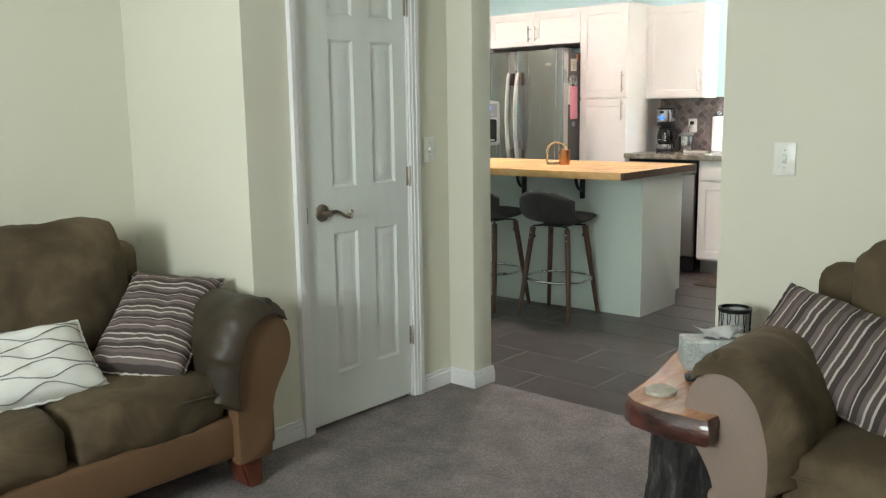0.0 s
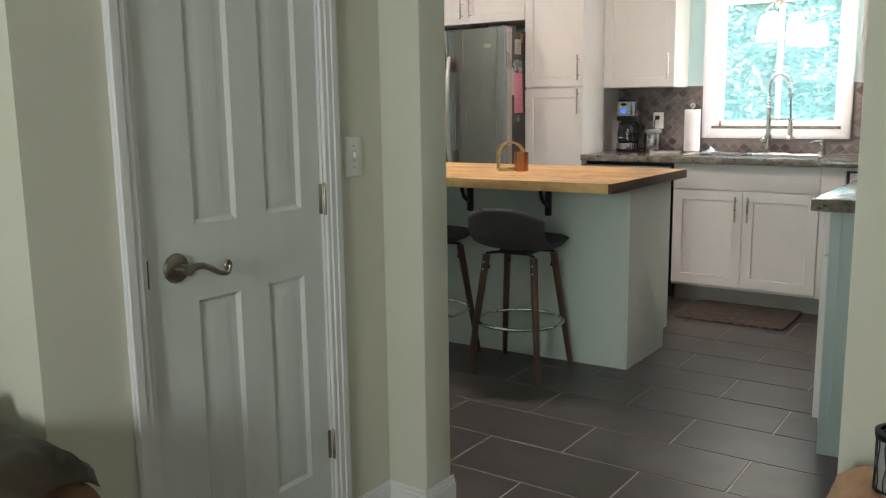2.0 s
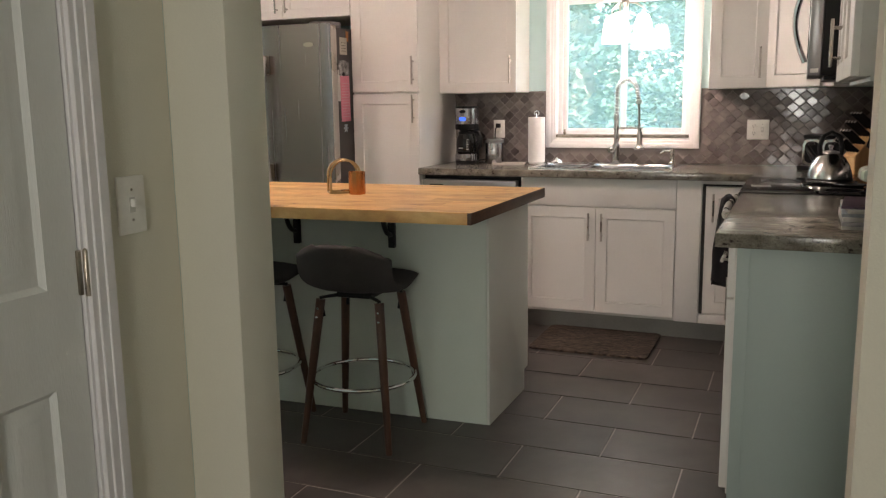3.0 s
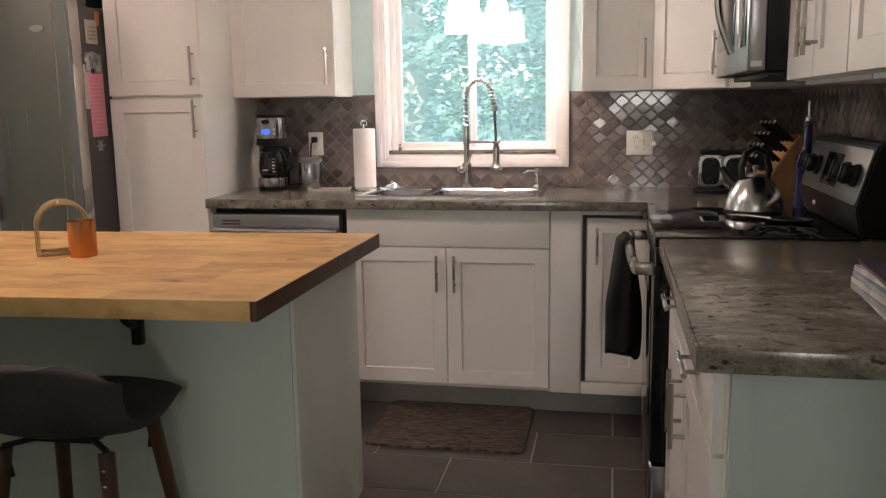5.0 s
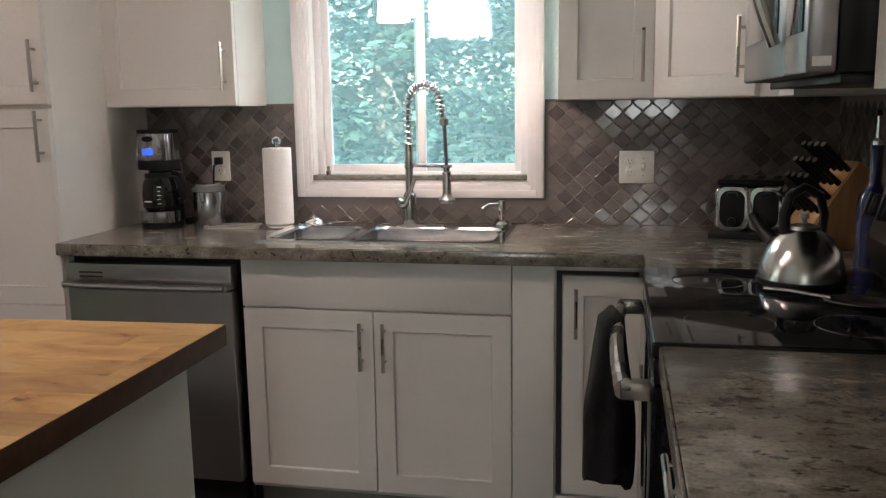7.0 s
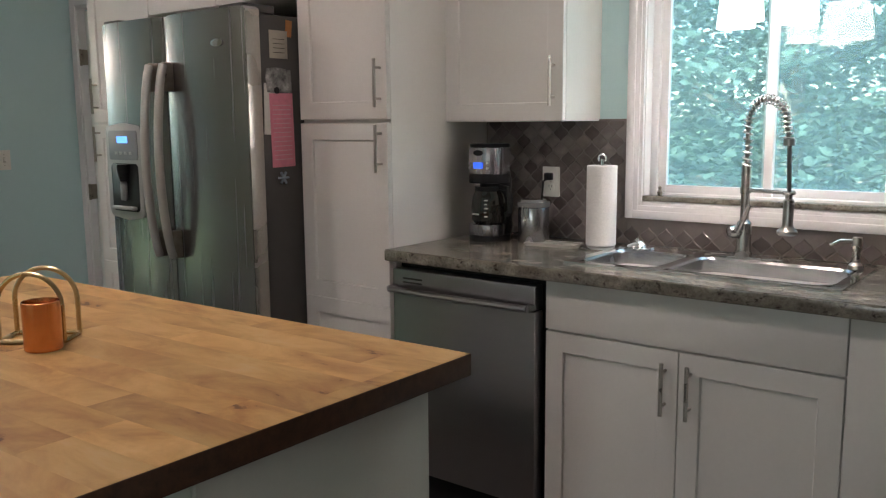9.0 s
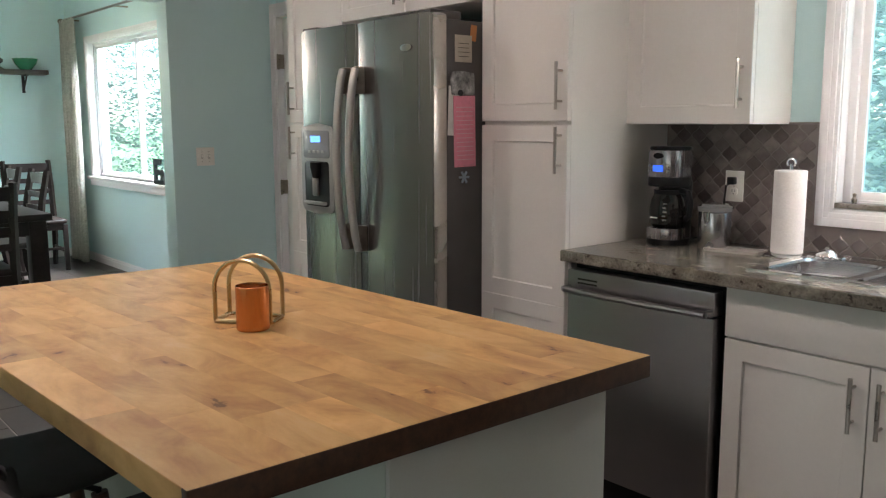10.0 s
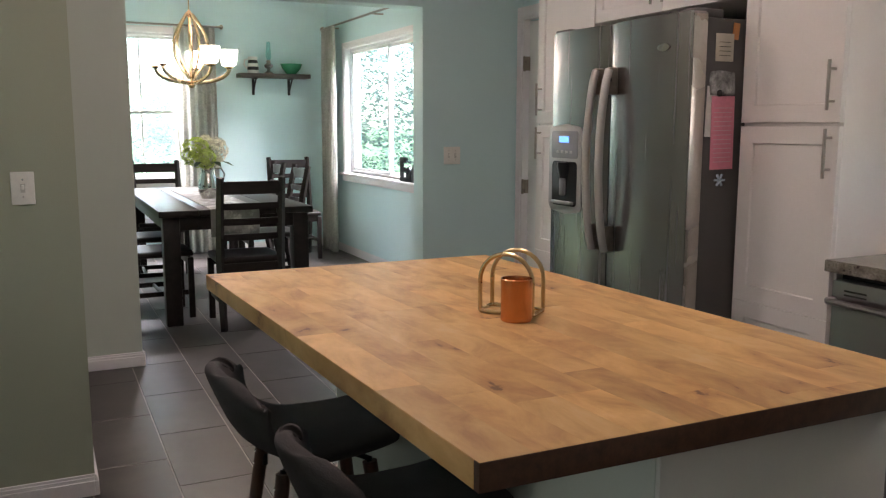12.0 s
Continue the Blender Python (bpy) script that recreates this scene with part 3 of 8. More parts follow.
def wall_cabinet(x0, x1, doors, hand, label):
    yf = 7.398
    t = thing("wall_cabinet", label, "cabinet", ((x0 + x1) / 2, 7.5, UZ0))
    part("body", bx(x0, x1, yf + 0.02, SINK_Y - 0.002, UZ0, UZ1, 0.001), CABW, t)
    w = (x1 - x0 - 0.004 - 0.003 * (doors - 1)) / doors
    for i in range(doors):
        d = shaker(t, "door", face_y(x0 + 0.002 + i * (w + 0.003), yf + 0.02, UZ0 + 0.002), w, UZ1 - UZ0 - 0.004, CABW)
        hx = x0 + 0.002 + i * (w + 0.003) + (w - 0.034 if hand == "r" else 0.034)
        add_bar_handle(d, (hx, yf, UZ0 + 0.135), 0.165, (0, 0, 1), (0, -1, 0))
    return t


wall_cabinet(-2.897, -2.39, 1, "r", "white shaker wall cabinet above the coffee maker")
wall_cabinet(-1.275, -0.972, 1, "r", "narrow white shaker wall cabinet beside the window")


def diagonal_cabinet():
    t = thing("corner_wall_cabinet", "white diagonal corner wall cabinet with a shaker door", "cabinet", (-0.6, 7.4, UZ0))
    a, c = Vector((-0.968, 7.40)), Vector((-0.655, 7.06))
    b = bmesh.new()
    prism(b, [a, c, (-0.655, 6.86), (RIGHT_X - 0.002, 6.86), (RIGHT_X - 0.002, SINK_Y - 0.002), (-0.968, SINK_Y - 0.002)], UZ0, UZ1, 0.001)
    part("body", b, CABW, t)
    d = (c - a)
    wd = d.length
    d.normalize()
    n = Vector((d.y, -d.x))
    n = -n if n.y > 0 else n
    m = Matrix(((d.x, 0, n.x, a.x), (d.y, 0, n.y, a.y), (0, 1, 0, UZ0 + 0.002), (0, 0, 0, 1)))
    door = shaker(t, "door", m @ Matrix.Translation((0.012, 0, 0)), wd - 0.075, UZ1 - UZ0 - 0.004, CABW)
    h = a + d * (wd - 0.10) + n * 0.02
    add_bar_handle(door, (h.x, h.y, UZ0 + 0.135), 0.165, (0, 0, 1), (n.x, n.y, 0))


diagonal_cabinet()


def range_wall_cabinets():
    xf = -0.67
    for y0, y1, hands in ((5.49, 6.115, "pair"), (4.985, 5.487, "one")):
        t = thing("wall_cabinet", "white shaker wall cabinet with %s over the worktop" % ("paired doors" if hands == "pair" else "one door"), "cabinet", (-0.5, (y0 + y1) / 2, UZ0))
        part("body", bx(xf + 0.02, RIGHT_X - 0.002, y0, y1, UZ0, UZ1, 0.001), CABW, t)
        part("light_rail", bx(xf + 0.05, RIGHT_X - 0.004, y0 + 0.002, y1 - 0.002, UZ0 - 0.012, UZ0 - 0.0005), CABW, t)
        if hands == "pair":
            w = (y1 - y0 - 0.007) / 2
            for i in (0, 1):
                yy = y1 - 0.002 - i * (w + 0.003)
                d = shaker(t, "door", face_x(xf + 0.02, yy, UZ0 + 0.002), w, UZ1 - UZ0 - 0.004, CABW)
                add_bar_handle(d, (xf, yy - w + 0.035 if i == 0 else yy - 0.035, UZ0 + 0.135), 0.165, (0, 0, 1), (-1, 0, 0))
        else:
            shaker(t, "door", face_x(xf + 0.02, y1 - 0.002, UZ0 + 0.002), y1 - y0 - 0.004, UZ1 - UZ0 - 0.004, CABW)
    t = thing("wall_cabinet", "short white wall cabinet above the microwave", "cabinet", (-0.5, 6.48, 1.85))
    part("body", bx(xf + 0.02, RIGHT_X - 0.002, 6.118, 6.857, 1.845, UZ1, 0.001), CABW, t)
    for i in (0, 1):
        shaker(t, "door", face_x(xf + 0.02, 6.855 - i * 0.369, 1.847), 0.366, UZ1 - 1.849, CABW)


range_wall_cabinets()


# ---- tall cabinets round the fridge ----
PY = 7.068
def tall_cabinet(x0, x1, hand, label, py):
    t = thing("pantry_cabinet", label, "cabinet", ((x0 + x1) / 2, 7.3, 0))
    part("body", bx(x0, x1, py + 0.02, SINK_Y - 0.002, 0.10, 2.125, 0.001), CABW, t)
    part("toe_kick", bx(x0, x1, py + 0.09, py + 0.10, 0.0, 0.099), TOEK, t)
    w = x1 - x0 - 0.004
    hx = x1 - 0.030 if hand == "r" else x0 + 0.045
    d = shaker(t, "door", face_y(x0 + 0.002, py + 0.02, 1.388), w, 0.735, CABW)
    add_bar_handle(d, (hx, py, 1.51), 0.165, (0, 0, 1), (0, -1, 0))
    # tall lower door with a middle rail
    d = shaker(t, "door", face_y(x0 + 0.002, py + 0.02, 0.72), w, 0.655, CABW)
    add_bar_handle(d, (hx, py, 1.285), 0.165, (0, 0, 1), (0, -1, 0))
    shaker(t, "door", face_y(x0 + 0.002, py + 0.02, 0.112), w, 0.6065, CABW)
    return t


tall_cabinet(-3.335, -2.893, "r", "tall white shaker pantry cabinet beside the fridge", PY)
tall_cabinet(-4.79, -4.290, "l", "tall white shaker pantry cabinet beside the back door", PY)


def over_fridge():
    t = thing("wall_cabinet", "white two door cabinet above the fridge", "cabinet", (-3.8, 7.3, 1.84))
    x0, x1 = -4.288, -3.337
    part("body", bx(x0, x1, PY + 0.02, SINK_Y - 0.002, 1.845, 2.125, 0.001), CABW, t)
    w = (x1 - x0 - 0.007) / 2
    for i in (0, 1):
        d = shaker(t, "door", face_y(x0 + 0.002 + i * (w + 0.003), PY + 0.02, 1.847), w, 0.276, CABW, rail=0.055)
        add_bar_handle(d, ((x0 + x1) / 2 + (-0.036 if i == 0 else 0.036), PY, 1.945), 0.13, (0, 0, 1), (0, -1, 0))
    part("crown_filler", bx(-4.79, -2.893, PY + 0.05, SINK_Y - 0.002, 2.1265, 2.14), CABW, t)


over_fridge()


# ---- fridge ----
HANDLEM = mat("satin silver handle", (0.52, 0.50, 0.47), 0.42, 0.6, var=0.03, fine=0.01)
def fridge():
    t = thing("refrigerator", "stainless steel side by side refrigerator with ice dispenser", "refrigerator", (-3.76, 7.2, 0))
    x0, x1, zt = -4.252, -3.338, 1.785
    yd, yb = 6.815, 6.895
    part("body", bx(x0 + 0.004, x1 - 0.004, yb, SINK_Y - 0.06, 0.02, zt - 0.02, 0.006), FRSIDE, t, "dark grey side panel")
    part("hinge_cover", bx(x1 - 0.14, x1 - 0.01, yd + 0.01, yb + 0.08, zt - 0.02, zt + 0.012, 0.006), FRSIDE, t)
    part("hinge_cover", bx(x0 + 0.01, x0 + 0.12, yd + 0.01, yb + 0.08, zt - 0.02, zt + 0.012, 0.006), FRSIDE, t)
    xm = x0 + 0.437
    part("grille", bx(x0 + 0.01, x1 - 0.01, yb - 0.03, yb - 0.001, 0.02, 0.09, 0.003), BLACKP, t)
    for a, c, nm in ((x0, xm - 0.004, "freezer_door"), (xm + 0.004, x1, "fridge_door")):
        bm = bmesh.new()
        n = 14
        poly = []
        for i in range(n + 1):
            u = i / n
            poly.append((a + (c - a) * u, yd - 0.016 * math.sin(math.pi * u) ** 0.6 + 0.010))
        poly += [(c, yb - 0.004), (a, yb - 0.004)]
        prism(bm, poly, 0.10, zt)
        bmesh.ops.bevel(bm, geom=[e for e in bm.edges if abs(e.verts[0].co.z - e.verts[1].co.z) < 1e-4], offset=0.005, segments=2, affect="EDGES")
        d = part(nm, bm, STEEL, t, "brushed steel door")
        # trim strip along the hinge side
        part("door_edge", bx(c - 0.0 if nm == "fridge_door" else a - 0.004, c + 0.004 if nm == "fridge_door" else a, yd + 0.012, yb - 0.006, 0.11, zt - 0.01, 0.001), NICKEL, d)
        hx = xm - 0.045 if nm == "freezer_door" else xm + 0.045
        bm = bmesh.new()
        pts = []
        for i in range(19):
            u = i / 18
            z = 0.86 + u * (1.60 - 0.86)
            pts.append((hx, yd - 0.035 - 0.04 * math.sin(math.pi * u) ** 0.7, z))
        tube(bm, pts, 0.0165, 12)
        h = part("handle", bm, HANDLEM, d, "long curved satin handle")
        for z0, z1 in ((0.855, 0.965), (1.50, 1.61)):
            part("handle_mount", bx(hx - 0.013, hx + 0.013, yd - 0.042, yd + 0.004, z0, z1, 0.008), BRASSD, d, "dark bronze handle mount")
        if nm == "freezer_door":
            cx = a + 0.138
            part("dispenser_frame", slab(bmesh.new(), rounded(-0.127, 0.127, 0.995, 1.372, 0.03, 0.012), face_y(cx, yd + 0.004, 0), 0.016, 0.003), SWITCH2, d, "silver dispenser surround")
            part("control_panel", slab(bmesh.new(), rounded(-0.104, 0.104, 1.232, 1.352, 0.012, 0.0), face_y(cx, yd - 0.012, 0), 0.003, 0.001), mat("grey control panel", (0.22, 0.23, 0.24), 0.35), d)
            part("display", bx(cx - 0.040, cx + 0.035, yd - 0.0165, yd - 0.0152, 1.302, 1.328), glow("blue display", (0.08, 0.25, 1.0), 0.35), d, "blue lit display")
            for k in range(4):
                part("button", bx(cx - 0.06 + k * 0.035, cx - 0.042 + k * 0.035, yd - 0.017, yd - 0.0152, 1.254, 1.266, 0.0005), SWITCH2, d)
            part("dispenser_recess", slab(bmesh.new(), rounded(-0.098, 0.098, 1.02, 1.218, 0.02, 0.0), face_y(cx, yd - 0.0105, 0), 0.003, 0.001), BLACKP, d, "dark dispenser recess")
            bm = bmesh.new()
            lathe(bm, [(0.0, 0), (0.018, 0.0), (0.03, 0.05), (0.03, 0.07), (0, 0.07)], (cx + 0.01, yd - 0.022, 1.145), 14)
            part("spout", bm, BLACKP, d)
            part("lever", bx(cx - 0.02, cx + 0.02, yd - 0.028, yd - 0.014, 1.065, 1.145, 0.006), mat("grey lever", (0.2, 0.2, 0.2), 0.4), d)
            part("drip_tray", bx(cx - 0.08, cx + 0.08, yd - 0.034, yd - 0.012, 1.028, 1.042, 0.004), SWITCH2, d)
        else:
            bm = bmesh.new()
            lathe(bm, [(0, 0), (0.034, 0), (0.034, 0.003), (0.0, 0.005)], (0, 0, 0), 24, Matrix.Diagonal((1, 0.42, 1, 1)))
            bm.transform(Matrix.Translation((c - 0.14, yd - 0.004, 1.665)) @ Matrix.Rotation(radians(90), 4, "X"))
            part("badge", bm, CHROME, d, "oval chrome badge")
    # things stuck to the side
    return t


def rounded(x0, x1, y0, y1, r, bulge=0.0, n=5):
    """A flat outline with round corners; bulge bows the top and bottom."""
    out = []
    for cx, cy, a0 in ((x1 - r, y1 - r, 0), (x0 + r, y1 - r, 90), (x0 + r, y0 + r, 180), (x1 - r, y0 + r, 270)):
        for i in range(n + 1):
            a = radians(a0 + 90 * i / n)
            out.append((cx + r * math.cos(a), cy + r * math.sin(a)))
        if bulge and a0 in (0, 180):
            s = 1 if a0 == 0 else -1
            out.append(((x0 + x1) / 2, (y1 if s > 0 else y0) + s * bulge))
    return out


SWITCH2 = mat("silver grey plastic", (0.42, 0.42, 0.41), 0.35, 0.3, var=0.04)
fridge()


# ---- dishwasher ----
def dishwasher():
    t = thing("dishwasher", "stainless steel dishwasher under the granite worktop", "dishwasher", (-2.58, 7.4, 0))
    x0, x1 = -2.875, -2.285
    yf = 7.062
    part("body", bx(x0 - 0.012, x1 + 0.02, BY + 0.03, SINK_Y - 0.01, 0.02, 0.893), BLACKP, t, "dark tub behind the door")
    part("door", bx(x0, x1, yf, BY + 0.028, 0.135, 0.785, 0.006), STEELH, t, "brushed steel door")
    part("control_strip", bx(x0, x1, yf - 0.002, BY + 0.028, 0.789, 0.868, 0.006), STEELH, t, "brushed steel control strip")
    part("kick_plate", bx(x0, x1, BY + 0.012, BY + 0.029, 0.01, 0.125, 0.002), BLACKP, t)
    for i in range(2):
        part("vent_slot", bx(x0 + 0.05, x0 + 0.135, yf - 0.0035, yf - 0.0015, 0.835 - i * 0.014, 0.841 - i * 0.014), DARKGAP, t)
    bm = bmesh.new()
    pts = [(x0 + 0.012 + (x1 - x0 - 0.024) * i / 16, yf - 0.030 - 0.012 * math.sin(math.pi * i / 16), 0.80) for i in range(17)]
    tube(bm, pts, 0.0135, 10, flat=0.8)
    for s in (0.012, x1 - x0 - 0.012):
        tube(bm, [(x0 + s, yf, 0.80), (x0 + s, yf - 0.034, 0.80)], 0.0125, 10)
    part("handle", bm, STEELH, t, "bowed steel bar handle")
    part("filler", bx(-2.893, -2.879, BY, SINK_Y - 0.01, 0.0, 0.893, 0.001), CABW, t, "white end panel")


dishwasher()


# ---- island ----
IX0, IX1, IY0, IY1 = -3.475, -1.85, 5.188, 6.138
ITZ = 0.932
ISKEW = Matrix(((1, 0, 0, 0), (0.045, 1, 0, -0.045 * IX1), (0, 0, 1, 0), (0, 0, 0, 1)))   # the block stands slightly out of square with the room
def island():
    t = thing("kitchen_island", "pale painted kitchen island with an overhanging birch top", "island", (-2.65, 5.75, 0))

    def put(name, bm, material, label="", parent=None):
        bm.transform(ISKEW)
        return part(name, bm, material, parent or t, label)

    by0, by1 = 5.552, 6.083
    b = bmesh.new()
    box(b, -3.36, -1.922, by0, by1, 0.10, 0.887, 0.002)
    box(b, -3.36, -1.922, by0, by1 - 0.055, 0.0, 0.0995)
    put("base", b, ISLW, "pale grey white painted base")
    a, c = by0 - 0.004, by1 - 0.001
    put("side_panel", slab(bmesh.new(), [(a, 0), (c - 0.054, 0), (c - 0.054, 0.10), (c, 0.10), (c, 0.886), (a, 0.886)], face_px(-1.9215, 0, 0), 0.0105, 0.001), ISLW)
    # front side coloured for the greenish light it gets
    put("front_panel", bx(-3.36, -1.923, by0 - 0.004, by0 - 0.0005, 0.0, 0.886), ISLG, "island panel with green daylight in its colour")
    for i in range(3):
        x = -3.357 + i * 0.478
        d = put("door", bx(x, x + 0.474, by1 + 0.001, by1 + 0.02, 0.115, 0.725, 0.002), CABW, "white cabinet door")
        d = put("drawer_front", bx(x, x + 0.474, by1 + 0.001, by1 + 0.02, 0.735, 0.88, 0.002), CABW, "white drawer front")
    for x in (-2.325, -2.77, -3.2):
        bm = bmesh.new()
        box(bm, x - 0.014, x + 0.014, 5.525, 5.5475, 0.73, 0.886, 0.003)
        box(bm, x - 0.014, x + 0.014, 5.42, 5.525, 0.872, 0.8865, 0.003)
        tube(bm, [(x, 5.53 - 0.075 * math.sin(radians(a)), 0.785 + 0.09 * (1 - math.cos(radians(a)))) for a in range(0, 91, 10)], 0.010, 8)
        put("bracket", bm, BLACKP, "black steel shelf bracket")
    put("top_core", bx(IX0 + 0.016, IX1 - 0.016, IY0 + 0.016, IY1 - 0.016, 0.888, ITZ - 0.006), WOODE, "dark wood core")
    # end boards of the top are darker than the front and back ones
    put("edge_board", bx(IX1 - 0.0155, IX1, IY0, IY1, 0.888, ITZ - 0.0004, 0.0015), WOODE, "dark brown edge board")
    put("edge_board", bx(IX0, IX1 - 0.016, IY0, IY0 + 0.0155, 0.888, ITZ - 0.0004, 0.0015), WOODB)
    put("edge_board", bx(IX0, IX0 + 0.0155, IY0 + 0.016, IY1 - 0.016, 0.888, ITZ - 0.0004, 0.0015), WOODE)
    put("edge_board", bx(IX0, IX1 - 0.016, IY1 - 0.0155, IY1, 0.888, ITZ - 0.0004, 0.0015), WOODB)
    rng = random.Random(4)
    n = 11
    w = (IY1 - IY0 - 0.002) / n
    for i in range(n):
        x = IX0 + 0.001 - rng.uniform(0, 0.3)
        while x < IX1 - 0.001:
            ln = rng.uniform(0.35, 0.8)
            a, c = max(x, IX0 + 0.001), min(x + ln, IX1 - 0.001)
            if c - a > 0.02:
                put("stave", bx(a, c - 0.0003, IY0 + 0.001 + i * w, IY0 + 0.001 + (i + 1) * w - 0.0003, ITZ - 0.0055, ITZ), WOODB)
            x += ln


island()


# ---- windows, doors and trim ----
def window_unit(name, label, m, w, h, sashes, sill=None, grid=None):
    """A sliding window set in an opening. m: lower left inner corner, x along the width, y up, z into the room."""
    t = thing(name, label, "window", (0, 0, 0), kind="structure")

    def put(nm, boxes, material, lab="", par=None, bev=0.002):
        bm = bmesh.new()
        for q in boxes:
            box(bm, *q, bev)
        bm.transform(m)
        return part(nm, bm, material, par or t, lab)

    d0, d1 = -0.13, -0.045
    put("window_frame", [(0, 0.03, 0, h, d0, d1), (w - 0.03, w, 0, h, d0, d1), (0.03, w - 0.03, 0, 0.03, d0, d1), (0.03, w - 0.03, h - 0.03, h, d0, d1)], TRIMW)
    for a, c, dep in sashes:
        f = 0.028
        z0, z1 = dep, dep + 0.024
        s = put("sash", [(a, a + f, 0.03, h - 0.03, z0, z1), (c - f, c, 0.03, h - 0.03, z0, z1), (a + f, c - f, 0.03, 0.03 + f, z0, z1), (a + f, c - f, h - 0.03 - f, h - 0.03, z0, z1)], TRIMW)
        p = put("pane", [(a + f - 0.004, c - f + 0.004, 0.03 + f - 0.004, h - 0.03 - f + 0.004, dep + 0.009, dep + 0.013)], GLASS if sill == "granite" else HAZYG if grid else CLEARG, "clear glass", s, 0)
        p.visible_shadow = False
        if grid:
            mid = (a + c) / 2
            put("muntin", [(mid - 0.009, mid + 0.009, 0.058, h - 0.058, dep + 0.014, dep + 0.022)], TRIMW, "", s)
    # moulded casing on the wall, mitred look by stepped boards
    cw = 0.058
    for i, (o0, o1, z1) in enumerate(((0.0, cw, 0.014), (0.012, cw - 0.008, 0.02), (0.030, cw + 0.001, 0.024))):
        put("casing", [(-o1, -o0, -o1, h + o1, -0.0 if i == 0 else 0.012, z1), (w + o0, w + o1, -o1, h + o1, -0.0 if i == 0 else 0.012, z1),
                       (-o0, w + o0, -o1, -o0, -0.0 if i == 0 else 0.012, z1), (-o0, w + o0, h + o0, h + o1, -0.0 if i == 0 else 0.012, z1)], TRIMW)
    put("jamb", [(0, 0.004, 0.0, h, d1, 0.003), (w - 0.004, w, 0.0, h, d1, 0.003), (0.004, w - 0.004, h - 0.004, h, d1, 0.003), (0.004, w - 0.004, 0, 0.004, d1, 0.003)], TRIMW, bev=0)
    if sill == "granite":
        put("window_sill", [(0.002, w - 0.002, 0.004, 0.022, d1 + 0.002, 0.012)], GRANITE, "grey granite sill")
    if sill == "wood":
        put("window_sill", [(-0.09, w + 0.09, -0.025, 0.004, d1, 0.06)], TRIMW, "white painted sill")
        put("apron", [(-0.06, w + 0.06, -0.085, -0.026, 0.025, 0.034)], TRIMW)
    return t


def wall_m(x, y, z):
    """On a wall that looks to -y."""
    return face_y(x, y, z)


w, h = WX1 - WX0, WZ1 - WZ0
mid = -1.812 - WX0
t = window_unit("window_1", "white sliding window over the sink with granite sill", wall_m(WX0, SINK_Y, WZ0), w, h, ((0.03, mid + 0.022, -0.085), (mid - 0.022, w - 0.03, -0.115)), "granite")
bm = bmesh.new()
lathe(bm, [(0, 0), (0.008, 0), (0.01, 0.012), (0.005, 0.02), (0.007, 0.03), (0, 0.034)], (WX0 + 0.05, SINK_Y - 0.0 + 0.03, WZ0 + 0.022), 12)
part("latch", bm, BRASSD, t, "small bronze latch")
w, h = NX1 - NX0, NZ1 - NZ0
window_unit("window_2", "white three part dining room window", wall_m(NX0, SINK_Y, NZ0), w, h, ((0.03, 1.07, -0.085), (1.03, w - 0.03, -0.115)), "wood")
w, h = VY1 - VY0, VZ1 - VZ0
mw = Matrix.Translation((WEST_X, VY0, VZ0)) @ Matrix(((0, 0, 1, 0), (1, 0, 0, 0), (0, 1, 0, 0), (0, 0, 0, 1)))
tw = window_unit("window_3", "white dining room window with muntin bars", mw, w, h, ((0.03, w / 2 + 0.02, -0.085), (w / 2 - 0.02, w - 0.03, -0.115)), "wood", True)
bm = bx(0.058, w - 0.058, h * 0.46, h * 0.46 + 0.03, -0.09, -0.06, 0.002)
bm.transform(mw)
part("meeting_rail", bm, TRIMW, tw)
# both windows stay out of view; the east one is added for fill light
for nm, m, w in (("window_4", Matrix.Translation((-0.1, SOUTH_Y, 0.8)) @ Matrix(((-1, 0, 0, 0), (0, 0, 1, 0), (0, 1, 0, 0), (0, 0, 0, 1))), 2.2),
                 ("window_5", face_x(EAST_X, 2.25, 0.8), 1.5)):
    t = thing(nm, "unseen white framed living room window", "window", (0, 0, 0), kind="structure")
    bm = bmesh.new()
    box(bm, -0.06, 0, -0.06, 1.36, 0, 0.02)
    box(bm, w, w + 0.06, -0.06, 1.36, 0, 0.02)
    box(bm, 0, w, -0.06, 0, 0, 0.02)
    box(bm, 0, w, 1.30, 1.36, 0, 0.02)
    box(bm, w / 2 - 0.03, w / 2 + 0.03, 0, 1.30, -0.04, 0.0)
    bm.transform(m)
    part("window_frame", bm, TRIMW, t)
    # unseen board added behind the opening, only to block direct sun
    bm = bx(-0.03, w + 0.03, -0.03, 1.33, -0.13, -0.115)
    bm.transform(m)
    part("roller_blind", bm, CEILW, t, "unseen white board that keeps the sun out")


def strip(name, runs, label):
    """Baseboards: (x0, y0, x1, y1, nx, ny), a stepped profile that stands proud of the wall along n."""
    bm = bmesh.new()
    for x0, y0, x1, y1, nx, ny in runs:
        for th, z0, z1 in ((0.014, 0.0, 0.058), (0.010, 0.058, 0.072), (0.006, 0.072, 0.083)):
            xs, ys = sorted((x0, x1)), sorted((y0, y1))
            if nx:
                xs = sorted((x0, x0 + nx * th))
            else:
                ys = sorted((y0, y0 + ny * th))
            box(bm, xs[0], xs[1], ys[0], ys[1], z0, z1, 0.0015, 1)
    structure(name, bm, TRIMW, label, "baseboard")


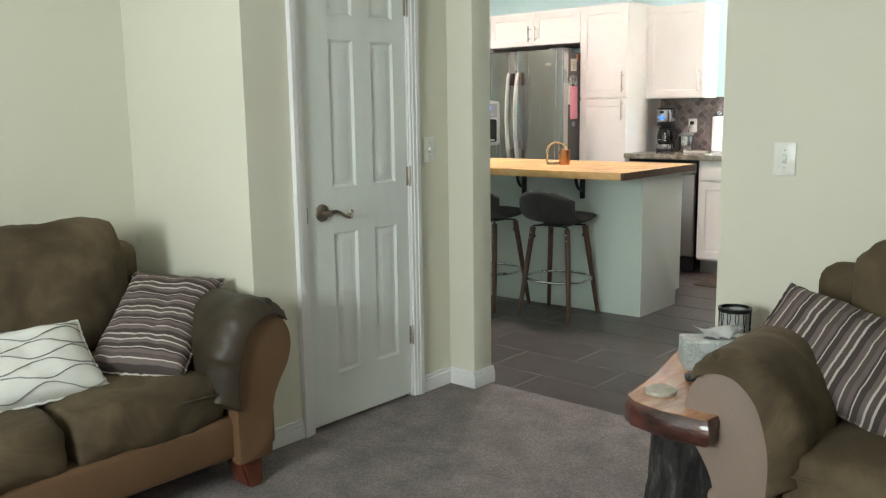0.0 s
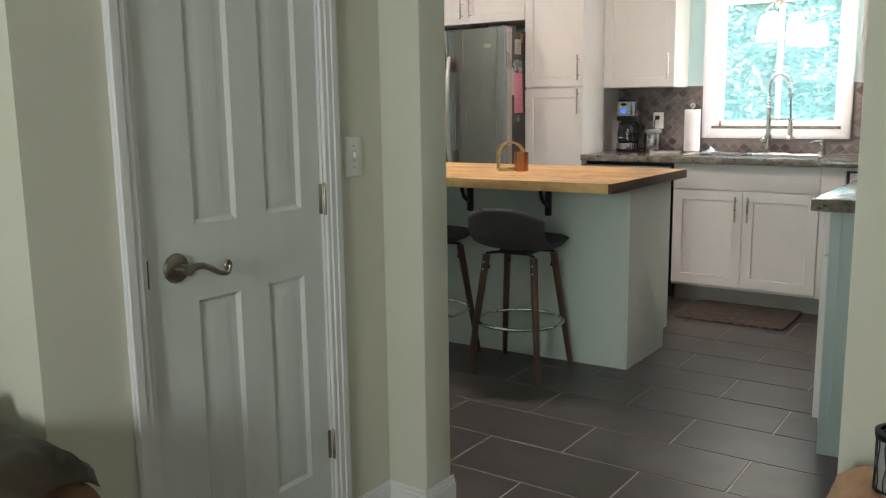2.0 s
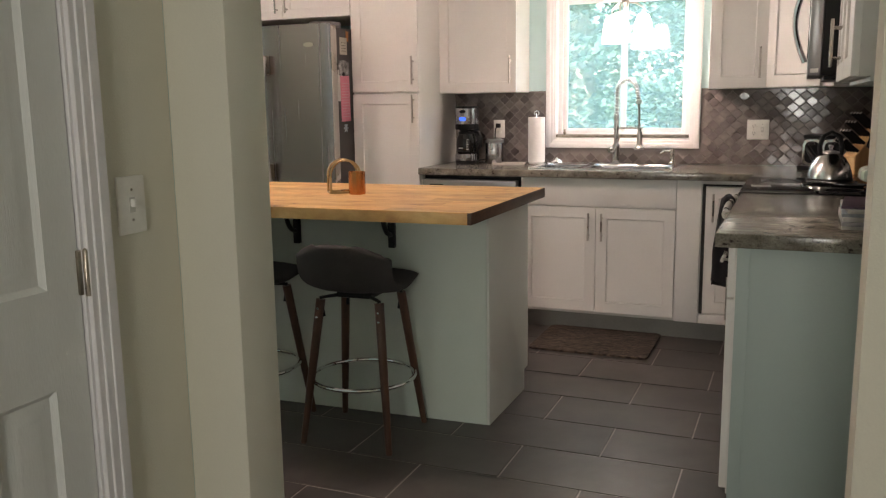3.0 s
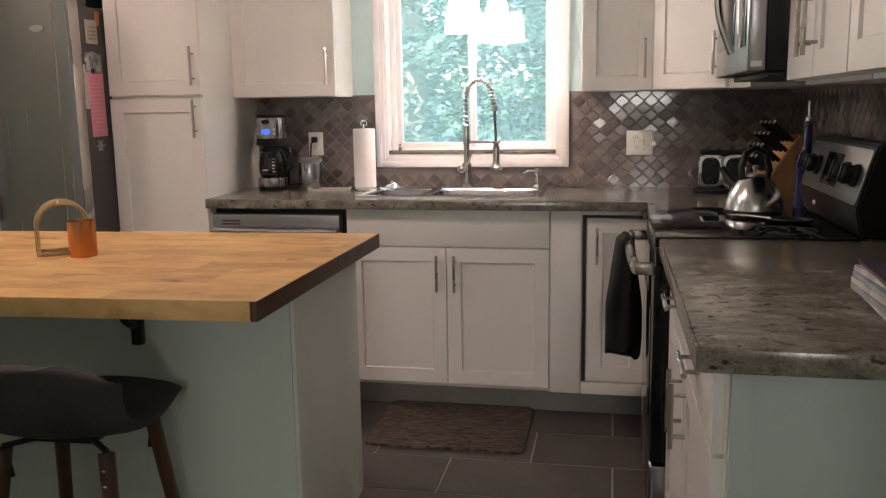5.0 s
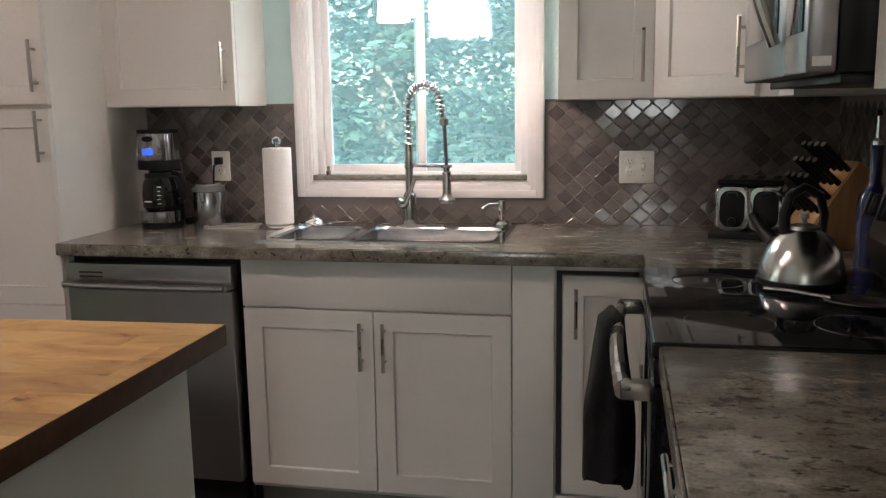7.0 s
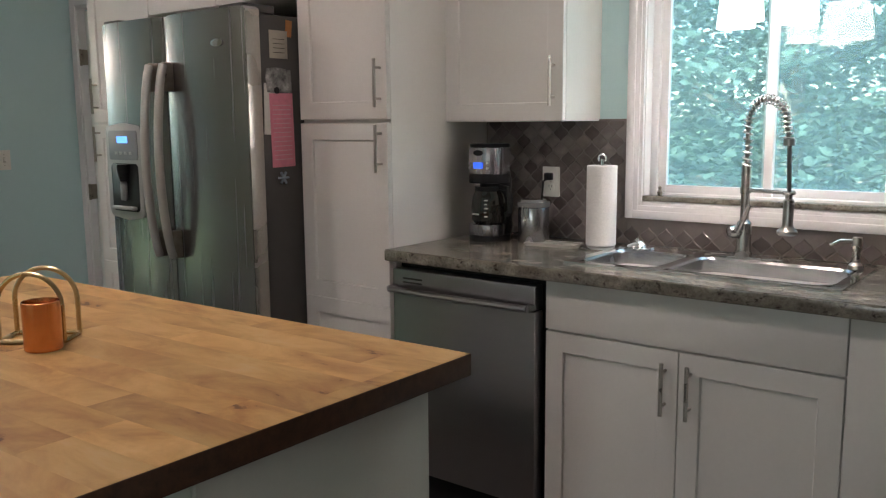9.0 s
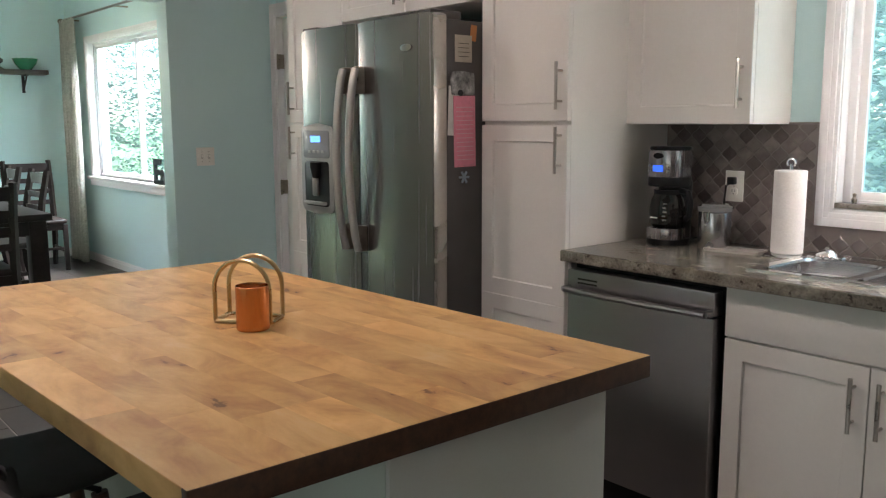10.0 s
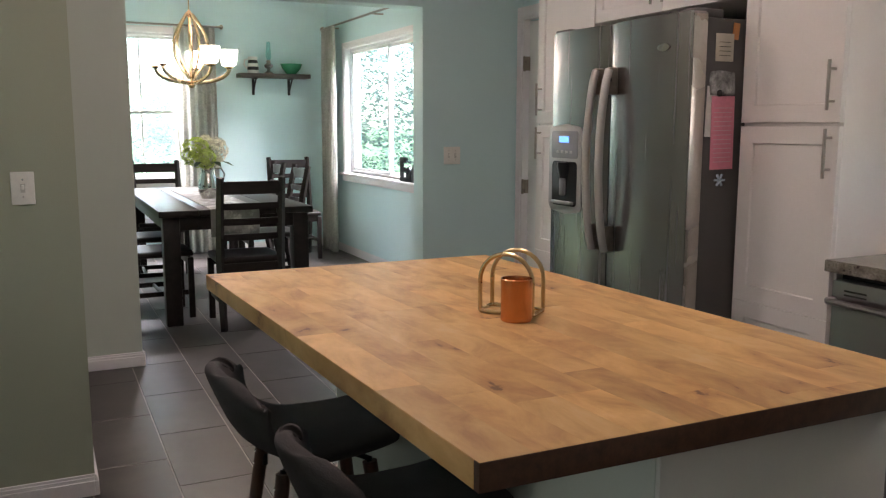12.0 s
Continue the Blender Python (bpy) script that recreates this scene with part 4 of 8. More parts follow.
strip("baseboard_living", [(DOOR_X, NICHE_Y - 0.013, DOOR_X, CD0 - 0.058, 1, 0), (DOOR_X, CD1 + 0.058, DOOR_X, LIV_Y0 - 0.0, 1, 0), (DOOR_X, LIV_Y0, -1.8505, LIV_Y0, 0, -1), (-1.85, LIV_Y0 - 0.014, -1.85, LIV_Y1 + 0.01, 1, 0),
                           (NICHE_X, NICHE_Y, DOOR_X + 0.013, NICHE_Y, 0, -1), (NICHE_X, SOUTH_Y, NICHE_X, NICHE_Y, 1, 0), (-0.68, LIV_Y0, EAST_X, LIV_Y0, 0, -1)], "white stepped baseboard along the cream walls")
strip("baseboard_kitchen", [(-4.2, LIV_Y1, -4.2, 4.7995, 1, 0), (DIV_X1, 4.801, DIV_X1, OPY0 + 0.014, 1, 0), (DIV_X1 - 0.15, OPY0, DIV_X1 + 0.013, OPY0, 0, 1), (DIV_X1, OPY1, DIV_X1, 7.62, 1, 0), (-4.186, 4.80, DIV_X1, 4.80, 0, 1)], "white stepped baseboard along the aqua walls")
strip("baseboard_dining", [(WEST_X, SINK_Y, DIV_X0, SINK_Y, 0, -1), (WEST_X, 3.2, WEST_X, SINK_Y, 1, 0)], "white baseboard in the dining room")


def casing(t, x, y0, y1, z1, sgn, width=0.07):
    """Door casing on a wall that looks to +x."""
    for a, c, d in ((0, width, 0.012), (0.014, width - 0.008, 0.017), (0.032, width - 0.002, 0.021)):
        bm = bmesh.new()
        for q in ((y0 - c, y0 - a, 0, z1 + c), (y1 + a, y1 + c, 0, z1 + c), (y0 - a, y1 + a, z1 + a, z1 + c)):
            box(bm, x + (0 if a == 0 else 0.010), x + d, q[0], q[1], q[2], q[3], 0.0015, 1)
        part("casing", bm, TRIMW, t)


def panel_door(t, m, w, h, cols, rows):
    """A moulded door leaf with raised panels. m: lower left corner, x across, y up, z out of the face."""
    bm = bmesh.new()
    xs = [0] + [v for c in cols for v in c] + [w]
    # face frame around the panels
    for i in range(0, len(xs), 2):
        box(bm, xs[i], xs[i + 1], 0, h, -0.035, 0)
    for c0, c1 in cols:
        z = 0
        for r0, r1 in rows:
            box(bm, c0, c1, z, r0, -0.035, 0)
            z = r1
        box(bm, c0, c1, z, h, -0.035, 0)
    bmesh.ops.remove_doubles(bm, verts=bm.verts, dist=0.0004)
    bm.transform(m)
    leaf = part("leaf", bm, DOORW, t)
    for c0, c1 in cols:
        for r0, r1 in rows:
            k = bmesh.new()
            steps = ((0.0, -0.001), (0.010, -0.009), (0.016, -0.0095), (0.040, -0.002), (0.046, -0.0015))
            loops = []
            for ins, dep in steps:
                loops.append([k.verts.new(p) for p in ((c0 + ins, r0 + ins, dep), (c1 - ins, r0 + ins, dep), (c1 - ins, r1 - ins, dep), (c0 + ins, r1 - ins, dep))])
            for a, b2 in zip(loops, loops[1:]):
                for i in range(4):
                    j = (i + 1) % 4
                    k.faces.new((a[i], a[j], b2[j], b2[i]))
            k.faces.new(loops[-1])
            back = [k.verts.new((v.co.x, v.co.y, -0.03)) for v in loops[0]]
            for i in range(4):
                j = (i + 1) % 4
                k.faces.new((back[i], back[j], loops[0][j], loops[0][i]))
            k.faces.new(back[::-1])
            k.transform(m)
            part("panel", k, DOORW, t)
    return leaf


def hinge(t, x, y, z):
    bm = bmesh.new()
    lathe(bm, [(0, 0), (0.007, 0.0), (0.007, 0.085), (0.004, 0.09), (0, 0.092)], (x, y, z - 0.045), 10)
    box(bm, x - 0.012, x - 0.004, y - 0.016, y + 0.012, z - 0.042, z + 0.042, 0.001)
    part("hinge", bm, BRASSD, t, "aged brass hinge")


def closet_door():
    t = thing("door_1", "closed white six panel closet door in a moulded casing", "door", (DOOR_X, 3.29, 0), kind="structure")
    casing(t, DOOR_X, CD0, CD1, CDZ, 1, 0.057)
    bm = bmesh.new()
    box(bm, DOOR_X - 0.118, DOOR_X + 0.002, CD0, CD0 + 0.006, 0, CDZ)
    box(bm, DOOR_X - 0.118, DOOR_X + 0.002, CD1 - 0.006, CD1, 0, CDZ)
    box(bm, DOOR_X - 0.118, DOOR_X + 0.002, CD0 + 0.006, CD1 - 0.006, CDZ - 0.006, CDZ)
    part("jamb", bm, TRIMW, t)
    y0 = CD0 + 0.009
    w = CD1 - 0.009 - y0
    c1, c2 = (3.114 - y0, 3.246 - y0), (3.345 - y0, 3.477 - y0)
    panel_door(t, face_px(DOOR_X - 0.006, y0, 0.018), w, CDZ - 0.028, (c1, c2), ((0.205, 0.797), (0.983, 1.573), (1.668, 1.90)))
    for z in (0.295, 1.02, 1.75):
        hinge(t, DOOR_X + 0.004, CD1 + 0.002, z)
    bm = bmesh.new()
    R = Matrix.Rotation(radians(90), 4, "Y")
    lathe(bm, [(0, 0), (0.034, 0), (0.036, 0.004), (0.033, 0.010), (0.022, 0.014), (0.0, 0.016)], (DOOR_X - 0.005, 3.050, 0.905), 28, R)
    lathe(bm, [(0.012, 0.01), (0.011, 0.04), (0.014, 0.05), (0.012, 0.058), (0, 0.06)], (DOOR_X - 0.005, 3.050, 0.905), 18, R)
    rose = part("door_handle", bm, BRASSD, t, "antique pewter lever handle with round rose")
    bm = bmesh.new()
    pts, rad = [], []
    for i in range(17):
        u = i / 16
        pts.append((DOOR_X + 0.046, 3.050 + 0.115 * u, 0.905 + 0.010 * math.sin(u * 5.2) - 0.016 * u))
        rad.append(0.0095 - 0.004 * u)
    for i in range(1, 9):
        a = radians(-80 + i * 40)
        pts.append((DOOR_X + 0.046, 3.165 + 0.008 * math.cos(a), 0.886 + 0.013 + 0.010 * math.sin(a)))
        rad.append(0.005)
    tube(bm, pts, 0.008, 10, radii=rad)
    part("lever", bm, BRASSD, rose)
    part("strike", bx(DOOR_X - 0.004, DOOR_X + 0.003, CD0 + 0.001, CD0 + 0.009, 0.87, 0.935), DARKGAP, t)


closet_door()


def back_door():
    t = thing("door_2", "closed white back door with bronze hinges in a white casing", "door", ((DX0 + DX1) / 2, SINK_Y, 0), kind="structure")
    for a, c, d in ((0, 0.085, 0.055), (0.016, 0.07, 0.062)):
        bm = bmesh.new()
        for q in ((DX0 - c, DX0 - a, 0, DZ1 + c), (DX1 + a, DX1 + c, 0, DZ1 + c), (DX0 - a, DX1 + a, DZ1 + a, DZ1 + c)):
            box(bm, q[0], q[1], SINK_Y - d, SINK_Y - (0 if a == 0 else 0.05), q[2], q[3], 0.002, 1)
        part("casing", bm, TRIMW, t)
    panel_door(t, face_y(DX0 + 0.01, SINK_Y - 0.012, 0.012), DX1 - DX0 - 0.02, DZ1 - 0.02, ((0.12, 0.36), (0.46, 0.70)), ((0.2, 0.85), (1.0, 1.85)))
    for z in (1.78, 0.97, 0.25):
        bm = bmesh.new()
        lathe(bm, [(0, 0), (0.008, 0), (0.008, 0.095), (0, 0.1)], (DX0 + 0.006, SINK_Y - 0.05, z - 0.05), 10)
        box(bm, DX0 - 0.006, DX0 + 0.02, SINK_Y - 0.045, SINK_Y - 0.012, z - 0.045, z + 0.045, 0.001)
        part("hinge", bm, BRASSD, t, "bronze hinge")


back_door()


# ---- switches and outlets ----
def plate(name, m, gangs, label, category, kind="toggle"):
    t = thing(name, label, category, tuple(m.translation))
    w = 0.045 * gangs + 0.03
    k = bmesh.new()
    box(k, -w / 2, w / 2, -0.057, 0.057, 0, 0.006, 0.0025)
    k.transform(m)
    part("cover_plate", k, SWITCH, t)
    for g in range(gangs):
        x = (g - (gangs - 1) / 2) * 0.046
        which = kind[g] if isinstance(kind, tuple) else kind
        if which == "toggle":
            k = bmesh.new()
            box(k, x - 0.005, x + 0.005, -0.004, 0.012, 0.006, 0.017, 0.002)
            k.transform(m)
            part("toggle", k, SWITCH, t)
            k = bmesh.new()
            box(k, x - 0.0075, x + 0.0075, -0.015, 0.015, 0.0056, 0.0066)
            k.transform(m)
            part("slot", k, mat("shaded plastic", (0.55, 0.54, 0.5), 0.5), t)
        else:
            for zc in (0.02, -0.02):
                k = bmesh.new()
                slab(k, rounded(x - 0.016, x + 0.016, zc - 0.014, zc + 0.014, 0.009), Matrix.Translation((0, 0, 0.006)), 0.003, 0.001)
                k.transform(m)
                s = part("socket", k, SWITCH, t)
                for dx, hh in ((-0.006, 0.005), (0.006, 0.004)):
                    k = bmesh.new()
                    box(k, x + dx - 0.001, x + dx + 0.001, zc - hh + 0.003, zc + hh + 0.003, 0.0088, 0.0095)
                    k.transform(m)
                    part("slot", k, DARKGAP, s)
                k = bmesh.new()
                lathe(k, [(0, 0), (0.0022, 0), (0.0022, 0.0006), (0, 0.0006)], (x, zc - 0.008, 0.0088), 10)
                k.transform(m)
                part("slot", k, DARKGAP, s)
        for zc in (0.03, -0.03) if which == "toggle" else (0.0,):
            k = bmesh.new()
            lathe(k, [(0, 0), (0.003, 0), (0.003, 0.001), (0, 0.0016)], (x, zc, 0.006), 10)
            k.transform(m)
            part("screw", k, NICKEL, t)
    return t


plate("light_switch", face_y(-0.452, LIV_Y0, 1.124), 1, "white single toggle light switch on the cream wall", "light switch")
plate("light_switch", face_px(DOOR_X, 3.689, 1.131), 1, "white toggle light switch beside the closet door", "light switch")
plate("light_switch", face_px(DIV_X1, 7.133, 1.18), 2, "white double toggle light switch on the aqua wall", "light switch")
plate("light_switch", face_px(-4.2, 4.625, 1.157), 1, "white single toggle light switch by the passage", "light switch")
plate("outlet", face_y(-2.588, SINK_Y - 0.009, 1.147), 1, "white wall outlet with a black plug on the backsplash", "outlet", "socket")
plate("outlet", face_y(-1.015, SINK_Y - 0.009, 1.141), 2, "white outlet and switch plate on the backsplash", "outlet", ("socket", "toggle"))


# ---- outside ----
GRASSM = ramp_mat("lawn", [(0.3, (0.05, 0.09, 0.025)), (0.7, (0.10, 0.16, 0.05))], 0.9, 3, 8, bump=0.02)
BARK = ramp_mat("bark", [(0.3, (0.06, 0.045, 0.035)), (0.6, (0.16, 0.13, 0.10)), (0.8, (0.24, 0.21, 0.17))], 0.9, 9, 8, (1, 1, 0.25), bump=0.02)


LEAF = see_through(mat("maple leaves", (0.075, 0.125, 0.10), 0.75, var=0.25, scale=0.7, island=0.3), 0.55)
ground = new("ground", bpy.data.meshes.new("ground"))
bm = bmesh.new()
bmesh.ops.create_grid(bm, x_segments=40, y_segments=40, size=400)
for v in bm.verts:
    v.co.z = -0.35 + 0.15 * noise.noise(v.co * 0.05)
bm.to_mesh(ground.data)
bm.free()
ground.data.materials.append(GRASSM)
tagged(ground, "rough green lawn round the house", "ground", kind="structure")


def tree(x, y, h, spread, seed, leaves, low):
    """A trunk with limbs and a loose crown of single leaves hung in sprays."""
    rng = random.Random(seed)
    t = thing("tree", "leafy green maple tree outside the window", "tree", (x, y, -0.4), "trees behind the house")
    bm = bmesh.new()
    pts = [(x + 0.25 * noise.noise((seed, i, 0)), y + 0.25 * noise.noise((0, seed, i)), -0.4 + h * 0.8 * i / 8) for i in range(9)]
    tube(bm, pts, 0.2, 10, radii=[0.2 * (1 - i / 9.5) + 0.03 for i in range(9)])
    part("trunk", bm, BARK, t)
    tips = []
    for k in range(11):
        i = rng.randint(1, 7)
        a = rng.uniform(0, 6.28)
        ln = spread * rng.uniform(0.6, 1.0) * (1.1 - 0.06 * i)
        p0 = Vector(pts[i])
        q = [p0 + Vector((math.cos(a) * ln * u, math.sin(a) * ln * u, ln * 0.28 * math.sin(u * 2.2))) + Vector((noise.noise((k, u * 3, seed)), noise.noise((u * 3, k, seed)), 0)) * 0.2 * u for u in (0, 0.25, 0.5, 0.75, 1)]
        bm = bmesh.new()
        tube(bm, q, 0.05, 6, radii=[0.07, 0.055, 0.04, 0.028, 0.015])
        part("limb", bm, BARK, t)
        tips += q[1:]
    verts, faces = [], []
    sprays = leaves * 2 // 26
    for s in range(sprays):
        if rng.random() < 0.5 and tips:
            c = tips[rng.randrange(len(tips))] + Vector((rng.gauss(0, 0.5), rng.gauss(0, 0.5), rng.gauss(0, 0.45)))
        else:
            a, rr = rng.uniform(0, 6.28), spread * math.sqrt(rng.random())
            c = Vector((x + rr * math.cos(a), y + rr * math.sin(a), low + (h - low) * rng.random() ** 1.2 * (1 - 0.5 * (rr / spread) ** 2)))
        slope = rng.uniform(-0.5, 0.2)
        for k in range(26):
            p = c + Vector((rng.gauss(0, 0.21), rng.gauss(0, 0.21), 0))
            p.z += slope * (p - c).length + rng.gauss(0, 0.05)
            if p.z < low - 0.6:
                continue
            L = rng.uniform(0.06, 0.115)
            ax = rng.uniform(0, 6.28)
            tilt = rng.gauss(0.35, 0.45)
            u = Vector((math.cos(ax), math.sin(ax), -math.sin(tilt))).normalized() * L
            wv = Vector((-math.sin(ax), math.cos(ax), rng.gauss(0, 0.35))).normalized() * L * 0.48
            b0 = len(verts)
            verts += [p, p + u * 0.4 + wv, p + u, p + u * 0.4 - wv]
            faces.append((b0, b0 + 1, b0 + 2, b0 + 3))
    me = bpy.data.meshes.new("crown")
    me.from_pydata([v - Vector((x, y, -0.4)) for v in verts], [], faces)
    me.materials.append(LEAF)
    ob = new("crown", me)
    ob.parent = t
    ob["label"] = "loose crown of green leaves"


for i, (x, y, h, sp, lv, low) in enumerate((
        (-3.4, 13.2, 8.0, 2.6, 13000, 0.4), (-0.6, 13.6, 7.5, 2.6, 13000, 0.3), (-6.0, 14.4, 9.0, 3.0, 13000, 0.5), (-2.2, 17.0, 10.0, 3.4, 12000, 0.2), (-4.9, 18.5, 11.0, 3.6, 12000, 0.2), (1.9, 15.2, 8.5, 3.0, 9000, 0.4),
        (-9.5, 13.6, 8.5, 2.8, 12000, 0.4), (-12.4, 13.2, 9.0, 3.0, 12000, 0.5), (-15.5, 15.5, 10.0, 3.4, 11000, 0.3), (-18.5, 13.5, 10.0, 3.4, 10000, 0.3), (-8.0, 19.5, 11.5, 3.8, 10000, 0.2),
        (-17.5, 7.6, 9.0, 3.0, 10000, 1.2), (-19.0, 4.0, 9.5, 3.2, 9000, 1.0), (-20.5, 10.0, 10.0, 3.4, 9000, 0.5))):
    tree(x, y, h, sp, 11 + i, lv, low)


# ---- range ----
def cooker():
    t = thing("electric_range", "black and stainless electric range with glass cooktop", "range", (-0.68, 6.47, 0))
    y0, y1 = 6.10, 6.84
    xf = -1.0
    part("body", bx(-0.94, RIGHT_X - 0.03, y0 + 0.003, y1 - 0.003, 0.03, 0.905, 0.003), BLACKP, t)
    part("cooktop", bx(xf - 0.012, RIGHT_X - 0.10, y0, y1, 0.906, 0.939, 0.008, 3), BLACKG, t, "black ceramic glass cooktop")
    part("control_lip", bx(xf - 0.008, -0.941, y0 + 0.004, y1 - 0.004, 0.86, 0.9055, 0.004), BLACKP, t)
    d = part("oven_door", bx(xf - 0.012, -0.941, y0 + 0.006, y1 - 0.006, 0.24, 0.855, 0.008), BLACKG, t, "black glass oven door")
    part("oven_window", bx(xf - 0.015, xf - 0.0125, y0 + 0.09, y1 - 0.09, 0.36, 0.70, 0.001), BLACKG, d)
    bm = bmesh.new()
    xh = xf - 0.062
    tube(bm, [(xh - 0.012 * math.sin(math.pi * i / 14), y0 + 0.03 + (y1 - y0 - 0.06) * i / 14, 0.838) for i in range(15)], 0.015, 12, flat=1.25)
    for yy in (y0 + 0.035, y1 - 0.035):
        box(bm, xh - 0.004, xf - 0.01, yy - 0.016, yy + 0.016, 0.82, 0.856, 0.006)
    part("oven_handle", bm, NICKEL, d, "satin steel oven handle")
    part("drawer", bx(xf - 0.012, -0.941, y0 + 0.006, y1 - 0.006, 0.045, 0.232, 0.008), STEEL, t, "stainless storage drawer")
    for a in (y0 + 0.17, y1 - 0.17):
        for c in (-0.62, -0.86):
            bm = bmesh.new()
            tube(bm, arc((c, a, 0.9392), 0.085, 0, 360, 30, "xy")[:-1], 0.0006, 4, True)
            part("burner_ring", bm, mat("grey ring print", (0.10, 0.10, 0.10), 0.3), t)
    # sloped backguard
    bm = bmesh.new()
    k = [(-0.455, 0.94), (-0.365, 0.94), (-0.365, 1.19), (-0.40, 1.21), (-0.425, 1.20), (-0.475, 1.015)]
    lo = [bm.verts.new((x, y0, z)) for x, z in k]
    hi = [bm.verts.new((x, y1, z)) for x, z in k]
    bm.faces.new(lo)
    bm.faces.new(hi[::-1])
    for i in range(len(k)):
        j = (i + 1) % len(k)
        bm.faces.new((lo[i], lo[j], hi[j], hi[i]))
    bmesh.ops.bevel(bm, geom=list(bm.edges), offset=0.006, segments=2, affect="EDGES")
    g = part("backguard", bm, BLACKP, t, "black sloped control backguard")
    slope = Vector((0.05, 0, 0.185)).normalized()
    outn = Vector((-slope.z, 0, slope.x))
    base = Vector((-0.4755, 0, 1.012))
    M = Matrix(((0, slope.x, outn.x, base.x), (-1, 0, 0, y1), (0, slope.z, outn.z, base.z), (0, 0, 0, 1)))
    k2 = slab(bmesh.new(), rounded(0.02, y1 - y0 - 0.02, 0.018, 0.178, 0.02), M, 0.003, 0.001)
    face = part("control_panel", k2, STEELH, t, "stainless control panel")
    k2 = slab(bmesh.new(), rounded(0.27, 0.46, 0.045, 0.15, 0.008), M @ Matrix.Translation((0, 0, 0.003)), 0.002, 0.0005)
    part("clock_display", k2, BLACKG, t, "black clock display")
    for xx in (0.09, 0.19, 0.54, 0.645):
        bm = bmesh.new()
        lathe(bm, [(0, 0), (0.034, 0), (0.033, 0.012), (0.028, 0.014), (0.027, 0.036), (0.022, 0.042), (0, 0.043)], (xx, 0.098, 0.003), 22)
        box(bm, xx - 0.007, xx + 0.007, 0.07, 0.126, 0.04, 0.052, 0.003)
        bm.transform(M)
        part("knob", bm, BLACKP, t, "black control knob")
    bm = bmesh.new()
    lathe(bm, [(0, 0), (0.009, 0), (0.007, 0.006), (0, 0.008)], (0, 0, 0), 14)
    bm.transform(Matrix.Translation((-0.468, 6.62, 0.985)) @ Matrix.Rotation(radians(-90), 4, "Y"))
    part("indicator", bm, SWITCH, t)


cooker()


def microwave():
    t = thing("microwave", "stainless over-range microwave with a curved handle", "microwave", (-0.55, 6.48, 1.39))
    y0, y1, z0, z1 = 6.122, 6.855, 1.405, 1.84
    xf = -0.775
    part("body", bx(-0.725, RIGHT_X - 0.002, y0, y1, z0, z1, 0.003), BLACKP, t, "black case")
    part("underside", bx(-0.715, RIGHT_X - 0.01, y0 + 0.02, y1 - 0.02, z0 - 0.016, z0 - 0.0005, 0.002), BLACKP, t)
    d = part("door", bx(xf, -0.726, y0 + 0.20, y1, z0, z1, 0.006), STEELH, t, "stainless door")
    part("window", bx(xf - 0.003, xf - 0.0005, y0 + 0.27, y1 - 0.06, z0 + 0.085, z1 - 0.06, 0.001), BLACKG, d, "dark glass window")
    part("control_panel", bx(xf, -0.726, y0, y0 + 0.196, z0, z1, 0.006), STEELH, t, "stainless control panel")
    part("keypad", bx(xf - 0.003, xf - 0.0005, y0 + 0.03, y0 + 0.175, z0 + 0.07, z1 - 0.04, 0.001), BLACKG, t)
    bm = bmesh.new()
    tube(bm, [(xf - 0.012 - 0.045 * math.sin(math.pi * i / 14), y0 + 0.232, z0 + 0.06 + (z1 - z0 - 0.1) * i / 14) for i in range(15)], 0.012, 10)
    part("handle", bm, CHROME, d, "curved steel handle")
    part("label_plate", bx(-0.765, -0.735, y0 - 0.001, y0 - 0.0003, z0 + 0.012, z0 + 0.028), SWITCH, t)


microwave()


# ---- sink ----
SINKST = mat("satin sink steel", (0.42, 0.42, 0.43), 0.25, 1.0, var=0.03, fine=0.01)
KSTEEL = mat("polished kettle steel", (0.62, 0.61, 0.59), 0.24, 1.0, var=0.02, fine=0.005)
